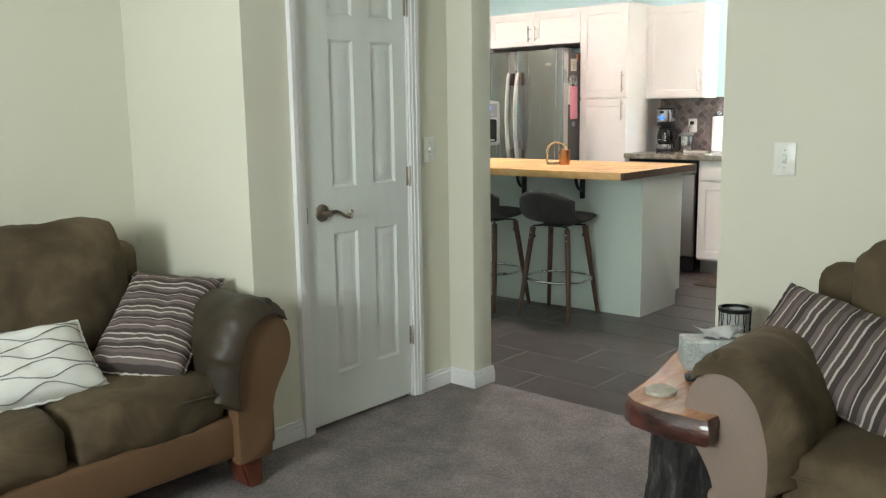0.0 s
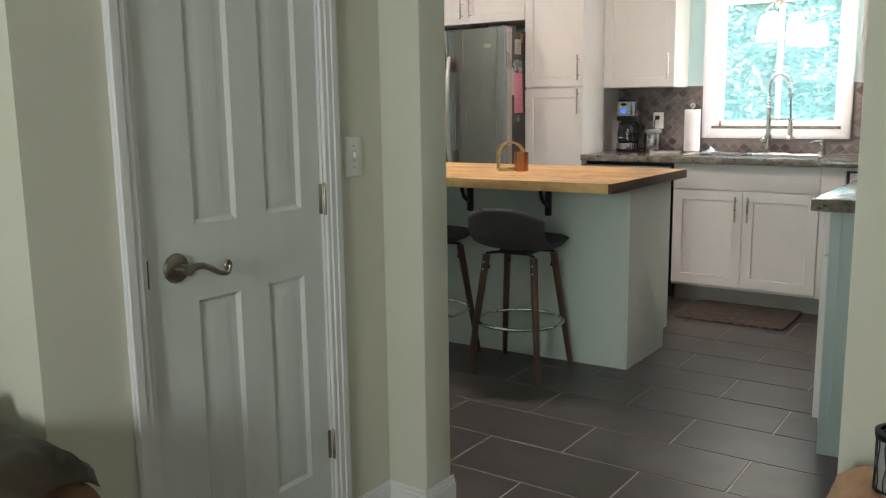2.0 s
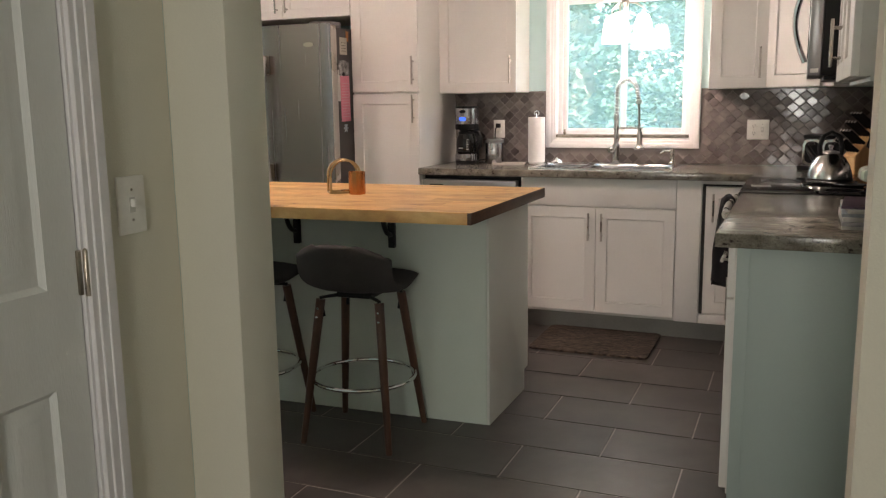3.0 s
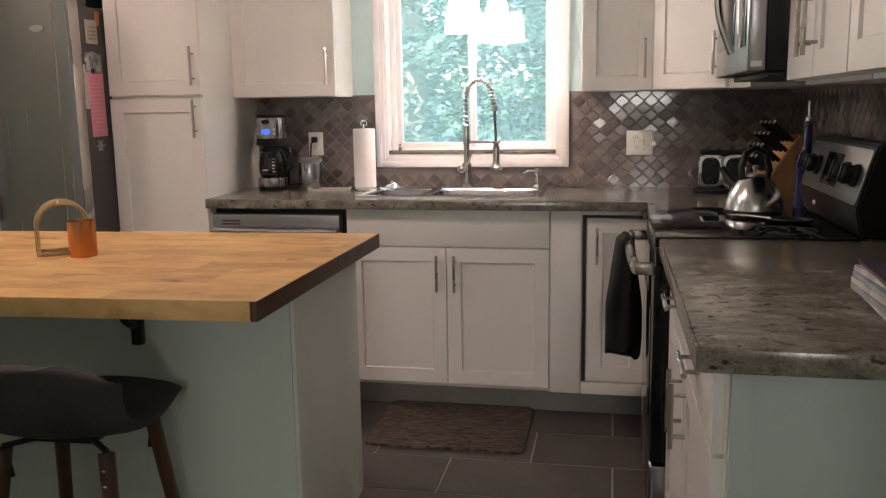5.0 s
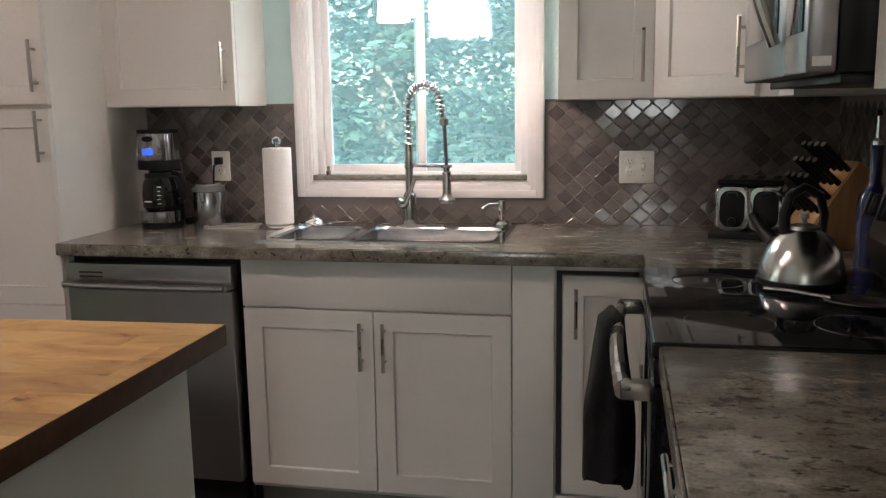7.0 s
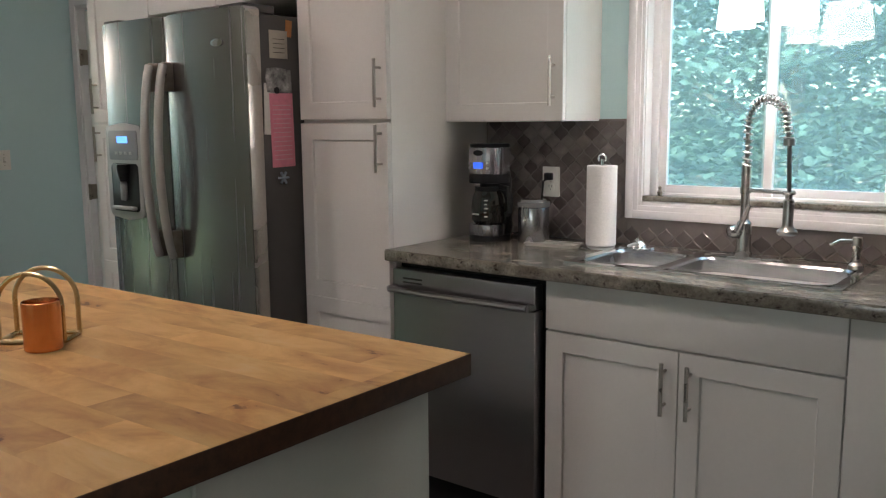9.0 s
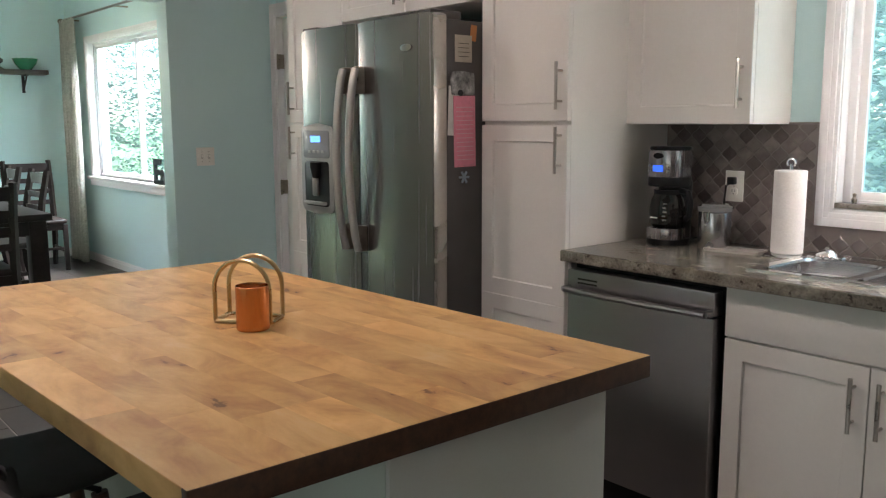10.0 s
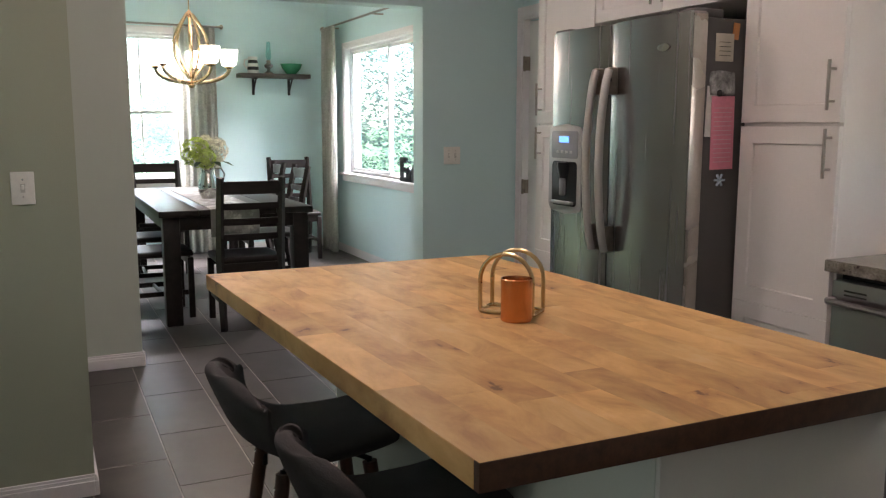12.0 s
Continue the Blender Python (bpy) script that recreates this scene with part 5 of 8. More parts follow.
def sink():
    t = thing("kitchen_sink", "double bowl stainless drop-in sink in the granite worktop", "sink", ((SKX0 + SKX1) / 2, 7.36, CTR))
    xm = -1.94
    b1, b2 = (SKX0 + 0.035, xm - 0.018), (xm + 0.018, SKX1 - 0.035)
    ya, yb = SKY0 + 0.03, SKY1 - 0.075
    bm = bmesh.new()
    z0, z1 = CTR, CTR + 0.006
    for q in ((SKX0, SKX1, SKY0, ya), (SKX0, SKX1, yb, SKY1), (SKX0, b1[0], ya, yb), (b1[1], b2[0], ya, yb), (b2[1], SKX1, ya, yb)):
        box(bm, q[0], q[1], q[2], q[3], z0, z1)
    bmesh.ops.remove_doubles(bm, verts=bm.verts, dist=0.0005)
    part("rim", bm, CHROME, t, "bright steel rim")
    for a, c in (b1, b2):
        bm = bmesh.new()
        loops = []
        for ins, z, r in ((0.0, z1 + 0.001, 0.05), (0.006, z1 - 0.006, 0.05), (0.012, CTR - 0.15, 0.05), (0.03, CTR - 0.175, 0.045), (0.06, CTR - 0.18, 0.03)):
            loops.append([bm.verts.new((x, y, z)) for x, y in rounded(a + ins, c - ins, ya + ins, yb - ins, r)])
        n = len(loops[0])
        for u, v in zip(loops, loops[1:]):
            for i in range(n):
                bm.faces.new((u[i], u[(i + 1) % n], v[(i + 1) % n], v[i]))
        bm.faces.new(loops[-1])
        bw = part("bowl", bm, SINKST, t, "deep brushed steel bowl")
        bm = lathe(bmesh.new(), [(0, 0), (0.03, 0), (0.042, 0.003), (0.042, 0.004), (0, 0.004)], ((a + c) / 2, (ya + yb) / 2 + 0.05, CTR - 0.1795), 20)
        part("drain", bm, CHROME, bw)


sink()


FAUC = mat("brushed dark nickel", (0.36, 0.35, 0.335), 0.27, 1.0, var=0.04)


def faucet():
    fx, fy = -1.805, 7.525
    z = CTR + 0.006
    t = thing("faucet", "brushed nickel spring neck kitchen faucet", "faucet", (fx, fy, z))
    part("deck_plate", prism(bmesh.new(), [(fx + 0.125 * math.cos(a) * (1 if abs(math.cos(a)) < 0.8 else 1), fy + 0.03 * math.sin(a)) for a in [2 * math.pi * i / 28 for i in range(28)]], z, z + 0.006, 0.002), FAUC, t)
    bm = lathe(bmesh.new(), [(0, 0.006), (0.028, 0.006), (0.027, 0.02), (0.0225, 0.028), (0.0225, 0.112), (0.017, 0.118), (0.0135, 0.122), (0.0135, 0.205), (0.017, 0.207), (0.017, 0.225), (0.0145, 0.227), (0.0145, 0.298), (0.012, 0.30), (0, 0.30)], (fx, fy, z), 24)
    for i in range(6):
        tube(bm, arc((fx, fy, z + 0.236 + i * 0.0055), 0.0145, 0, 360, 18, "xy")[:-1], 0.0014, 6, True)
    part("body", bm, FAUC, t)
    # spring hose: up from the riser, over, and down to the clip
    d = Vector((0.95, -0.30, 0)).normalized()
    R = 0.066
    top = Vector((fx, fy, z + 0.42))
    path = [Vector((fx, fy, z + 0.29 + 0.13 * i / 8)) for i in range(8)]
    path += [top + d * (R - R * math.cos(math.pi * i / 20)) + Vector((0, 0, 0.075 * math.sin(math.pi * i / 20))) for i in range(21)]
    path += [top + d * (2 * R + 0.003 * i) - Vector((0, 0, 0.013 * i)) for i in range(1, 5)]
    e = path[-1]
    clip = Vector((fx, fy, z + 0.216)) + d * (2 * R + 0.02)
    bm = bmesh.new()
    tube(bm, path + [e.lerp(clip, u) for u in (0.3, 0.65, 1.0)], 0.0068, 8)
    part("hose", bm, mat("dark braided hose", (0.16, 0.155, 0.15), 0.4, 0.7), t, "dark flexible hose")
    bm = bmesh.new()
    coil = []
    turns = 26
    n = turns * 14
    last = len(path) - 1
    ot = Vector((d.y, -d.x, 0))
    for i in range(n + 1):
        k = i / n * last
        a = min(int(k), last - 1)
        p = path[a].lerp(path[a + 1], k - a)
        sd = (path[a + 1] - path[a]).normalized().cross(ot).normalized()
        ph = 2 * math.pi * turns * i / n
        coil.append(p + (sd * math.cos(ph) + ot * math.sin(ph)) * 0.0148)
    tube(bm, coil, 0.0026, 6)
    part("spring", bm, CHROME, t, "bright coil spring")
    bm = bmesh.new()
    lathe(bm, [(0, 0), (0.0165, 0), (0.0165, 0.02), (0, 0.02)], (e.x, e.y, e.z - 0.012), 18)
    part("collar", bm, FAUC, t)
    bm = bmesh.new()
    lathe(bm, [(0, 0), (0.024, 0.0), (0.030, 0.006), (0.030, 0.014), (0.018, 0.026), (0.0155, 0.035), (0.0155, 0.105), (0.011, 0.112), (0.011, 0.125), (0, 0.125)], (clip.x, clip.y, z + 0.088), 22)
    part("spray_head", bm, FAUC, t, "pull-down spray head")
    bm = bmesh.new()
    tube(bm, [(fx, fy, clip.z), (clip.x, clip.y, clip.z)], 0.0062, 8)
    tube(bm, arc((clip.x, clip.y, clip.z), 0.0145, 0, 360, 20, "xy")[:-1], 0.006, 8, True)
    part("support_arm", bm, FAUC, t)
    bm = bmesh.new()
    lathe(bm, [(0, 0), (0.019, 0), (0.021, 0.02), (0.016, 0.034), (0, 0.036)], (fx - 0.012, fy - 0.012, z + 0.085), 18, Matrix.Rotation(radians(90), 4, "X") @ Matrix.Rotation(radians(-40), 4, "Y"))
    tube(bm, [(fx - 0.006, fy - 0.045, z + 0.09), (fx + 0.016, fy - 0.055, z + 0.13), (fx + 0.034, fy - 0.06, z + 0.175)], 0.008, 10, radii=[0.011, 0.008, 0.0065])
    part("lever", bm, FAUC, t)


faucet()


def soap_dispenser():
    x, y, z = -1.475, 7.525, CTR + 0.006
    t = thing("soap_dispenser", "brushed nickel soap dispenser on the sink rim", "soap dispenser", (x, y, z))
    part("base", lathe(bmesh.new(), [(0, 0), (0.022, 0), (0.021, 0.01), (0.012, 0.018), (0.011, 0.055), (0.014, 0.06), (0.014, 0.085), (0.012, 0.092), (0, 0.093)], (x, y, z), 20), NICKEL, t)
    part("nozzle", tube(bmesh.new(), [(x, y, z + 0.08), (x - 0.04, y - 0.03, z + 0.082), (x - 0.062, y - 0.045, z + 0.068)], 0.005, 8), NICKEL, t)


soap_dispenser()


# ---- on the worktops ----
def coffee_maker():
    x0, x1, y0, y1, z = -2.806, -2.672, 7.39, 7.54, CTR
    cx = (x0 + x1) / 2
    t = thing("coffee_maker", "black and stainless drip coffee maker with glass carafe", "coffee maker", (cx, 7.47, z))
    r = lambda a, c, g, k: rounded(a, c, g, k, min(0.05, 0.49 * (k - g)))
    part("base", prism(bmesh.new(), r(x0, x1, y0, y1), z, z + 0.022, 0.003), BLACKP, t)
    part("base_band", prism(bmesh.new(), r(x0 - 0.001, x1 + 0.001, y0 - 0.001, y1 - 0.03), z + 0.0225, z + 0.062, 0.002), STEEL, t, "stainless base band")
    part("tower", prism(bmesh.new(), r(x0 + 0.002, x1 - 0.002, y1 - 0.075, y1), z + 0.0225, z + 0.235, 0.002), BLACKP, t)
    part("filter_housing", prism(bmesh.new(), r(x0, x1, y0, y1), z + 0.215, z + 0.2495, 0.004), BLACKP, t)
    hd = part("head", prism(bmesh.new(), r(x0, x1, y0, y1), z + 0.25, z + 0.346, 0.002), STEEL, t, "brushed steel head")
    part("lid", prism(bmesh.new(), r(x0 + 0.002, x1 - 0.002, y0 + 0.002, y1), z + 0.3465, z + 0.36, 0.005), BLACKP, t)
    part("display", bx(cx - 0.021, cx + 0.021, y0 - 0.003, y0 - 0.0005, z + 0.27, z + 0.293), glow("blue clock", (0.03, 0.14, 1.0), 0.11), hd, "blue lit clock")
    bm = lathe(bmesh.new(), [(0, 0), (0.021, 0), (0.021, 0.002), (0, 0.0025)], (0, 0, 0), 22, Matrix.Diagonal((1, 0.5, 1, 1)))
    bm.transform(Matrix.Translation((cx, y0 - 0.0005, z + 0.327)) @ Matrix.Rotation(radians(90), 4, "X"))
    part("badge", bm, BLACKP, hd, "black oval badge")
    for s in (-0.042, 0.042):
        for dz in (0.272, 0.291):
            bm = lathe(bmesh.new(), [(0, 0), (0.006, 0), (0.005, 0.003), (0, 0.0035)], (0, 0, 0), 12)
            bm.transform(Matrix.Translation((cx + s, y0 - 0.0005, z + dz)) @ Matrix.Rotation(radians(90), 4, "X"))
            part("button", bm, CHROME, hd)
    cy = y0 + 0.07
    g = part("carafe", lathe(bmesh.new(), [(0, 0), (0.055, 0.0), (0.066, 0.012), (0.068, 0.06), (0.062, 0.10), (0.05, 0.125), (0.05, 0.138), (0, 0.138)], (cx, cy, z + 0.064), 32), mat("smoked carafe glass", (0.012, 0.011, 0.010), 0.05, var=0.03, rvar=0.02), t, "glass coffee carafe")
    part("carafe_band", lathe(bmesh.new(), [(0.0505, 0), (0.054, 0), (0.054, 0.016), (0.0505, 0.016)], (cx, cy, z + 0.186), 30), BLACKP, g)
    for i in range(5):
        part("level_mark", bx(cx + 0.022, cx + 0.034 - 0.004 * (i % 2), cy - 0.0665 + i * 0.0006, cy - 0.060 + i * 0.001, z + 0.092 + i * 0.015, z + 0.0945 + i * 0.015), SWITCH, g)
    part("level_mark", bx(cx - 0.03, cx + 0.0, cy - 0.067, cy - 0.059, z + 0.098, z + 0.103), SWITCH, g)
    bm = tube(bmesh.new(), [(cx + 0.05, cy, z + 0.20), (cx + 0.085, cy - 0.004, z + 0.195), (cx + 0.098, cy - 0.006, z + 0.16), (cx + 0.094, cy - 0.005, z + 0.11), (cx + 0.078, cy - 0.002, z + 0.098)], 0.011, 10)
    part("carafe_handle", bm, BLACKP, g)
    # cord to the outlet
    bm = tube(bmesh.new(), [(-2.588, SINK_Y - 0.02, 1.163), (-2.60, SINK_Y - 0.05, 1.15), (-2.606, SINK_Y - 0.05, 1.08), (-2.61, SINK_Y - 0.035, 0.99), (-2.66, SINK_Y - 0.03, CTR + 0.02), (-2.74, SINK_Y - 0.04, CTR + 0.006), (-2.73, 7.54, CTR + 0.03)], 0.004, 8)
    box(bm, -2.602, -2.574, SINK_Y - 0.045, SINK_Y - 0.0185, 1.154, 1.182, 0.004)
    part("power_cord", bm, BLACKP, t, "black power cord and plug")


coffee_maker()


def canister():
    x, y, z = -2.568, 7.50, CTR
    t = thing("canister", "stainless steel canister with clear clamp lid", "canister", (x, y, z))
    part("body", lathe(bmesh.new(), [(0, 0), (0.055, 0), (0.057, 0.004), (0.057, 0.125), (0.055, 0.13), (0, 0.13)], (x, y, z), 32), SINKST, t)
    part("lid", lathe(bmesh.new(), [(0, 0.131), (0.06, 0.131), (0.061, 0.14), (0.06, 0.149), (0.05, 0.151), (0.045, 0.158), (0, 0.16)], (x, y, z), 32), mat("clear acrylic", (0.20, 0.20, 0.195), 0.08, var=0.02), t, "clear acrylic lid")
    bm = bmesh.new()
    tube(bm, [(x - 0.012, y - 0.058, z + 0.135), (x - 0.012, y - 0.064, z + 0.10), (x, y - 0.064, z + 0.09), (x + 0.012, y - 0.064, z + 0.10), (x + 0.012, y - 0.058, z + 0.135)], 0.002, 6)
    lathe(bm, [(0, 0), (0.006, 0), (0.006, 0.003), (0, 0.004)], (x, y - 0.057, z + 0.085), 10, Matrix.Rotation(radians(90), 4, "X"))
    part("clamp", bm, CHROME, t)


canister()


def paper_towel():
    x, y, z = -2.292, 7.50, CTR
    t = thing("paper_towel_roll", "white paper towel roll on a steel holder", "paper towel", (x, y, z))
    part("holder", lathe(bmesh.new(), [(0, 0), (0.075, 0), (0.077, 0.004), (0.07, 0.008), (0.008, 0.011), (0.006, 0.31), (0, 0.31)], (x, y, z), 30), CHROME, t)
    bm = bmesh.new()
    lathe(bm, [(0.019, 0.012), (0.050, 0.012), (0.052, 0.015), (0.052, 0.285), (0.050, 0.288), (0.019, 0.288), (0.019, 0.012)], (x, y, z), 36)
    part("roll", bm, mat("white embossed paper", (0.8, 0.78, 0.76), 0.9, var=0.02, bump=0.002, bscale=140), t)
    part("finial", tube(bmesh.new(), arc((x, y, z + 0.312), 0.014, -40, 220, 14), 0.0035, 8), CHROME, t)


paper_towel()


def spoon_tray():
    t = thing("utensil_tray", "low off-white rectangular tray on the worktop", "tray", (-2.48, 7.47, CTR))
    m = Matrix.Translation((-2.45, 7.46, CTR)) @ Matrix.Rotation(radians(8), 4, "Z")
    bm = bmesh.new()
    prism(bm, rounded(-0.105, 0.09, -0.045, 0.045, 0.015), 0, 0.006, 0.001)
    for q in ((-0.105, 0.09, -0.045, -0.039), (-0.105, 0.09, 0.039, 0.045), (-0.105, -0.099, -0.039, 0.039), (0.084, 0.09, -0.039, 0.039)):
        box(bm, *q, 0.005, 0.011, 0.001)
    bm.transform(m)
    part("tray", bm, mat("off white stoneware", (0.42, 0.39, 0.36), 0.45), t)


spoon_tray()


def strainer():
    x, y, z = -2.17, 7.535, CTR + 0.006
    t = thing("sink_strainer", "steel sink strainer on a scalloped dish", "strainer", (x, y, z))
    bm = bmesh.new()
    ring = [(0.062 * (1 + 0.05 * math.cos(10 * a)) * math.cos(a), 0.05 * (1 + 0.05 * math.cos(10 * a)) * math.sin(a)) for a in [2 * math.pi * i / 60 for i in range(60)]]
    prism(bm, [(x + u, y + v) for u, v in ring], z, z + 0.006, 0.002)
    part("dish", bm, CHROME, t)
    part("strainer_cup", lathe(bmesh.new(), [(0.038, 0.007), (0.036, 0.012), (0.02, 0.024), (0.008, 0.028), (0.006, 0.034), (0, 0.035)], (x, y, z), 22), CHROME, t)


strainer()


def toaster():
    t = thing("toaster", "four slice toaster with black front and chrome trim", "toaster", (0, 0, 0))
    part("crumb_base", bx(-0.135, 0.135, -0.14, 0.12, 0, 0.024, 0.006), BLACKP, t)
    part("body", bx(-0.118, 0.118, -0.11, 0.11, 0.0245, 0.165, 0.018, 3), NICKEL, t, "polished steel sides")
    for i, x in enumerate((-0.056, 0.056)):
        face = Matrix(((1, 0, 0, 0), (0, 0, -1, -0.1105), (0, 1, 0, 0), (0, 0, 0, 1)))
        part("trim_frame", slab(bmesh.new(), rounded(x - 0.054, x + 0.054, 0.027, 0.164, 0.028), face, 0.006, 0.002), CHROME, t, "bright chrome trim frame")
        k = slab(bmesh.new(), rounded(x - 0.042, x + 0.042, 0.038, 0.153, 0.03), face, 0.0095, 0.002)
        f = part("control_face", k, BLACKP, t, "black control face")
        part("lever", bx(x - 0.016, x + 0.016, -0.145, -0.119, 0.135, 0.149, 0.004), BLACKP, f)
        part("lever_slot", bx(x - 0.003, x + 0.003, -0.1195, -0.1188, 0.06, 0.13), DARKGAP, f)
        k = lathe(bmesh.new(), [(0, 0), (0.015, 0), (0.013, 0.01), (0, 0.011)], (x, -0.1185, 0.055), 16, Matrix.Rotation(radians(90), 4, "X"))
        part("dial", k, BLACKP, f)
    top = part("top", bx(-0.113, 0.113, -0.105, 0.105, 0.166, 0.186, 0.009, 3), BLACKP, t, "black top")
    for x in (-0.085, -0.03, 0.03, 0.085):
        part("slot", bx(x - 0.013, x + 0.013, -0.075, 0.08, 0.1835, 0.1868), DARKGAP, top)
    t.matrix_world = Matrix.Translation((-0.655, 7.46, CTR)) @ Matrix.Rotation(radians(-12), 4, "Z") @ Matrix.Diagonal((0.88, 0.95, 1.0, 1))


toaster()


def knife_block():
    t = thing("knife_block", "pale wood knife block full of black handled knives", "knife block", (0, 0, 0))
    WOODK = ramp_mat("beech block", [(0.3, (0.42, 0.22, 0.09)), (0.7, (0.58, 0.34, 0.16))], 0.5, 4, 6, (8, 8, 1))
    bm = bmesh.new()
    k = [(-0.09, 0), (0.10, 0), (0.10, 0.225), (0.045, 0.255), (-0.09, 0.09)]
    lo = [bm.verts.new((-0.055, y, z)) for y, z in k]
    hi = [bm.verts.new((0.055, y, z)) for y, z in k]
    bm.faces.new(lo)
    bm.faces.new(hi[::-1])
    for i in range(5):
        j = (i + 1) % 5
        bm.faces.new((lo[i], lo[j], hi[j], hi[i]))
    bmesh.ops.bevel(bm, geom=list(bm.edges), offset=0.004, segments=2, affect="EDGES")
    part("block", bm, WOODK, t)
    n = Vector((0, -0.165, 0.135)).normalized()
    for r in range(4):
        for c in range(4):
            u = (r + 0.5) / 4
            p = Vector((-0.04 + c * 0.0267, -0.085 + 0.125 * u, 0.096 + 0.153 * u))
            L = 0.09 + 0.03 * u
            bm = bmesh.new()
            tube(bm, [p - n * 0.004, p + n * L * 0.5, p + n * L], 0.008, 8, radii=[0.009, 0.0075, 0.0095])
            kn = part("knife_handle", bm, BLACKP, t, "black riveted knife handle")
            bm = lathe(bmesh.new(), [(0, 0), (0.0085, 0), (0.0085, 0.003), (0, 0.004)], p + n * (L), 10, n.to_track_quat("Z", "Y").to_matrix().to_4x4())
            part("end_cap", bm, CHROME, kn)
    t.matrix_world = Matrix.Translation((-0.475, 7.22, CTR)) @ Matrix.Rotation(radians(-62), 4, "Z")


knife_block()


def oil_bottle():
    x, y, z = -0.435, 6.93, CTR
    t = thing("oil_bottle", "cobalt blue glass oil bottle with steel pourer", "bottle", (x, y, z))
    part("glass", lathe(bmesh.new(), [(0, 0), (0.037, 0), (0.039, 0.006), (0.039, 0.165), (0.036, 0.185), (0.02, 0.205), (0.0155, 0.22), (0.0155, 0.30), (0.018, 0.302), (0.018, 0.312), (0, 0.312)], (x, y, z), 28), mat("cobalt blue glass", (0.008, 0.013, 0.07), 0.06, var=0.05, rvar=0.02, coat=0.6), t)
    part("pourer", lathe(bmesh.new(), [(0, 0.3125), (0.014, 0.3125), (0.013, 0.322), (0.006, 0.33), (0.0045, 0.385), (0, 0.385)], (x, y, z), 16), CHROME, t)
    part("stopper", lathe(bmesh.new(), [(0, 0.384), (0.007, 0.386), (0.008, 0.394), (0.005, 0.402), (0, 0.403)], (x, y, z), 14), BLACKP, t)


oil_bottle()


def kettle():
    x, y, z = -0.655, 6.66, 0.9395
    t = thing("tea_kettle", "brushed stainless tea kettle with black handle", "kettle", (x, y, z))
    part("body", lathe(bmesh.new(), [(0, 0), (0.098, 0), (0.102, 0.006), (0.102, 0.02), (0.097, 0.05), (0.086, 0.085), (0.066, 0.118), (0.042, 0.138), (0.04, 0.14), (0, 0.141)], (x, y, z), 40), KSTEEL, t, "brushed steel dome")
    part("base_ring", lathe(bmesh.new(), [(0.1025, 0.004), (0.1045, 0.008), (0.1045, 0.014), (0.1025, 0.018)], (x, y, z), 40), BLACKP, t)
    part("lid", lathe(bmesh.new(), [(0.041, 0.1405), (0.038, 0.148), (0.02, 0.153), (0.008, 0.155), (0.007, 0.165), (0.012, 0.170), (0.010, 0.18), (0, 0.182)], (x, y, z), 24), STEELH, t)
    bm = tube(bmesh.new(), [(x - 0.012, y - 0.045, z + 0.13), (x - 0.012, y - 0.05, z + 0.175), (x - 0.01, y - 0.036, z + 0.225), (x - 0.002, y, z + 0.245), (x + 0.008, y + 0.036, z + 0.225), (x + 0.01, y + 0.05, z + 0.175), (x + 0.01, y + 0.045, z + 0.13)], 0.011, 10, flat=1.2)
    bm.transform(Matrix.Translation((x, y, 0)) @ Matrix.Rotation(radians(-62), 4, "Z") @ Matrix.Translation((-x, -y, 0)))
    part("handle", bm, BLACKP, t, "black arched handle")
    part("spout", tube(bmesh.new(), [(x - 0.06, y + 0.05, z + 0.10), (x - 0.085, y + 0.075, z + 0.13), (x - 0.105, y + 0.095, z + 0.165)], 0.015, 12, radii=[0.02, 0.015, 0.0125]), BLACKP, t)
    t.scale = (0.95, 0.95, 0.92)


kettle()


def spoon_rest():
    t = thing("spoon_rest", "dark oval spoon rest on the cooktop", "spoon rest", (-0.60, 6.42, 0.94))
    bm = lathe(bmesh.new(), [(0, 0.002), (0.05, 0.003), (0.062, 0.010), (0.064, 0.012), (0.066, 0.010), (0.05, 0.0), (0, 0.0)], (-0.58, 6.44, 0.9395), 30, Matrix.Rotation(radians(-30), 4, "Z") @ Matrix.Diagonal((1.15, 0.8, 1, 1)))
    part("dish", bm, mat("dark steel", (0.12, 0.12, 0.12), 0.25, 0.8), t)
    part("rest_handle", tube(bmesh.new(), [(-0.63, 6.47, 0.948), (-0.70, 6.52, 0.950), (-0.75, 6.56, 0.946)], 0.006, 8), mat("dark steel handle", (0.12, 0.12, 0.12), 0.25, 0.8), t)


spoon_rest()


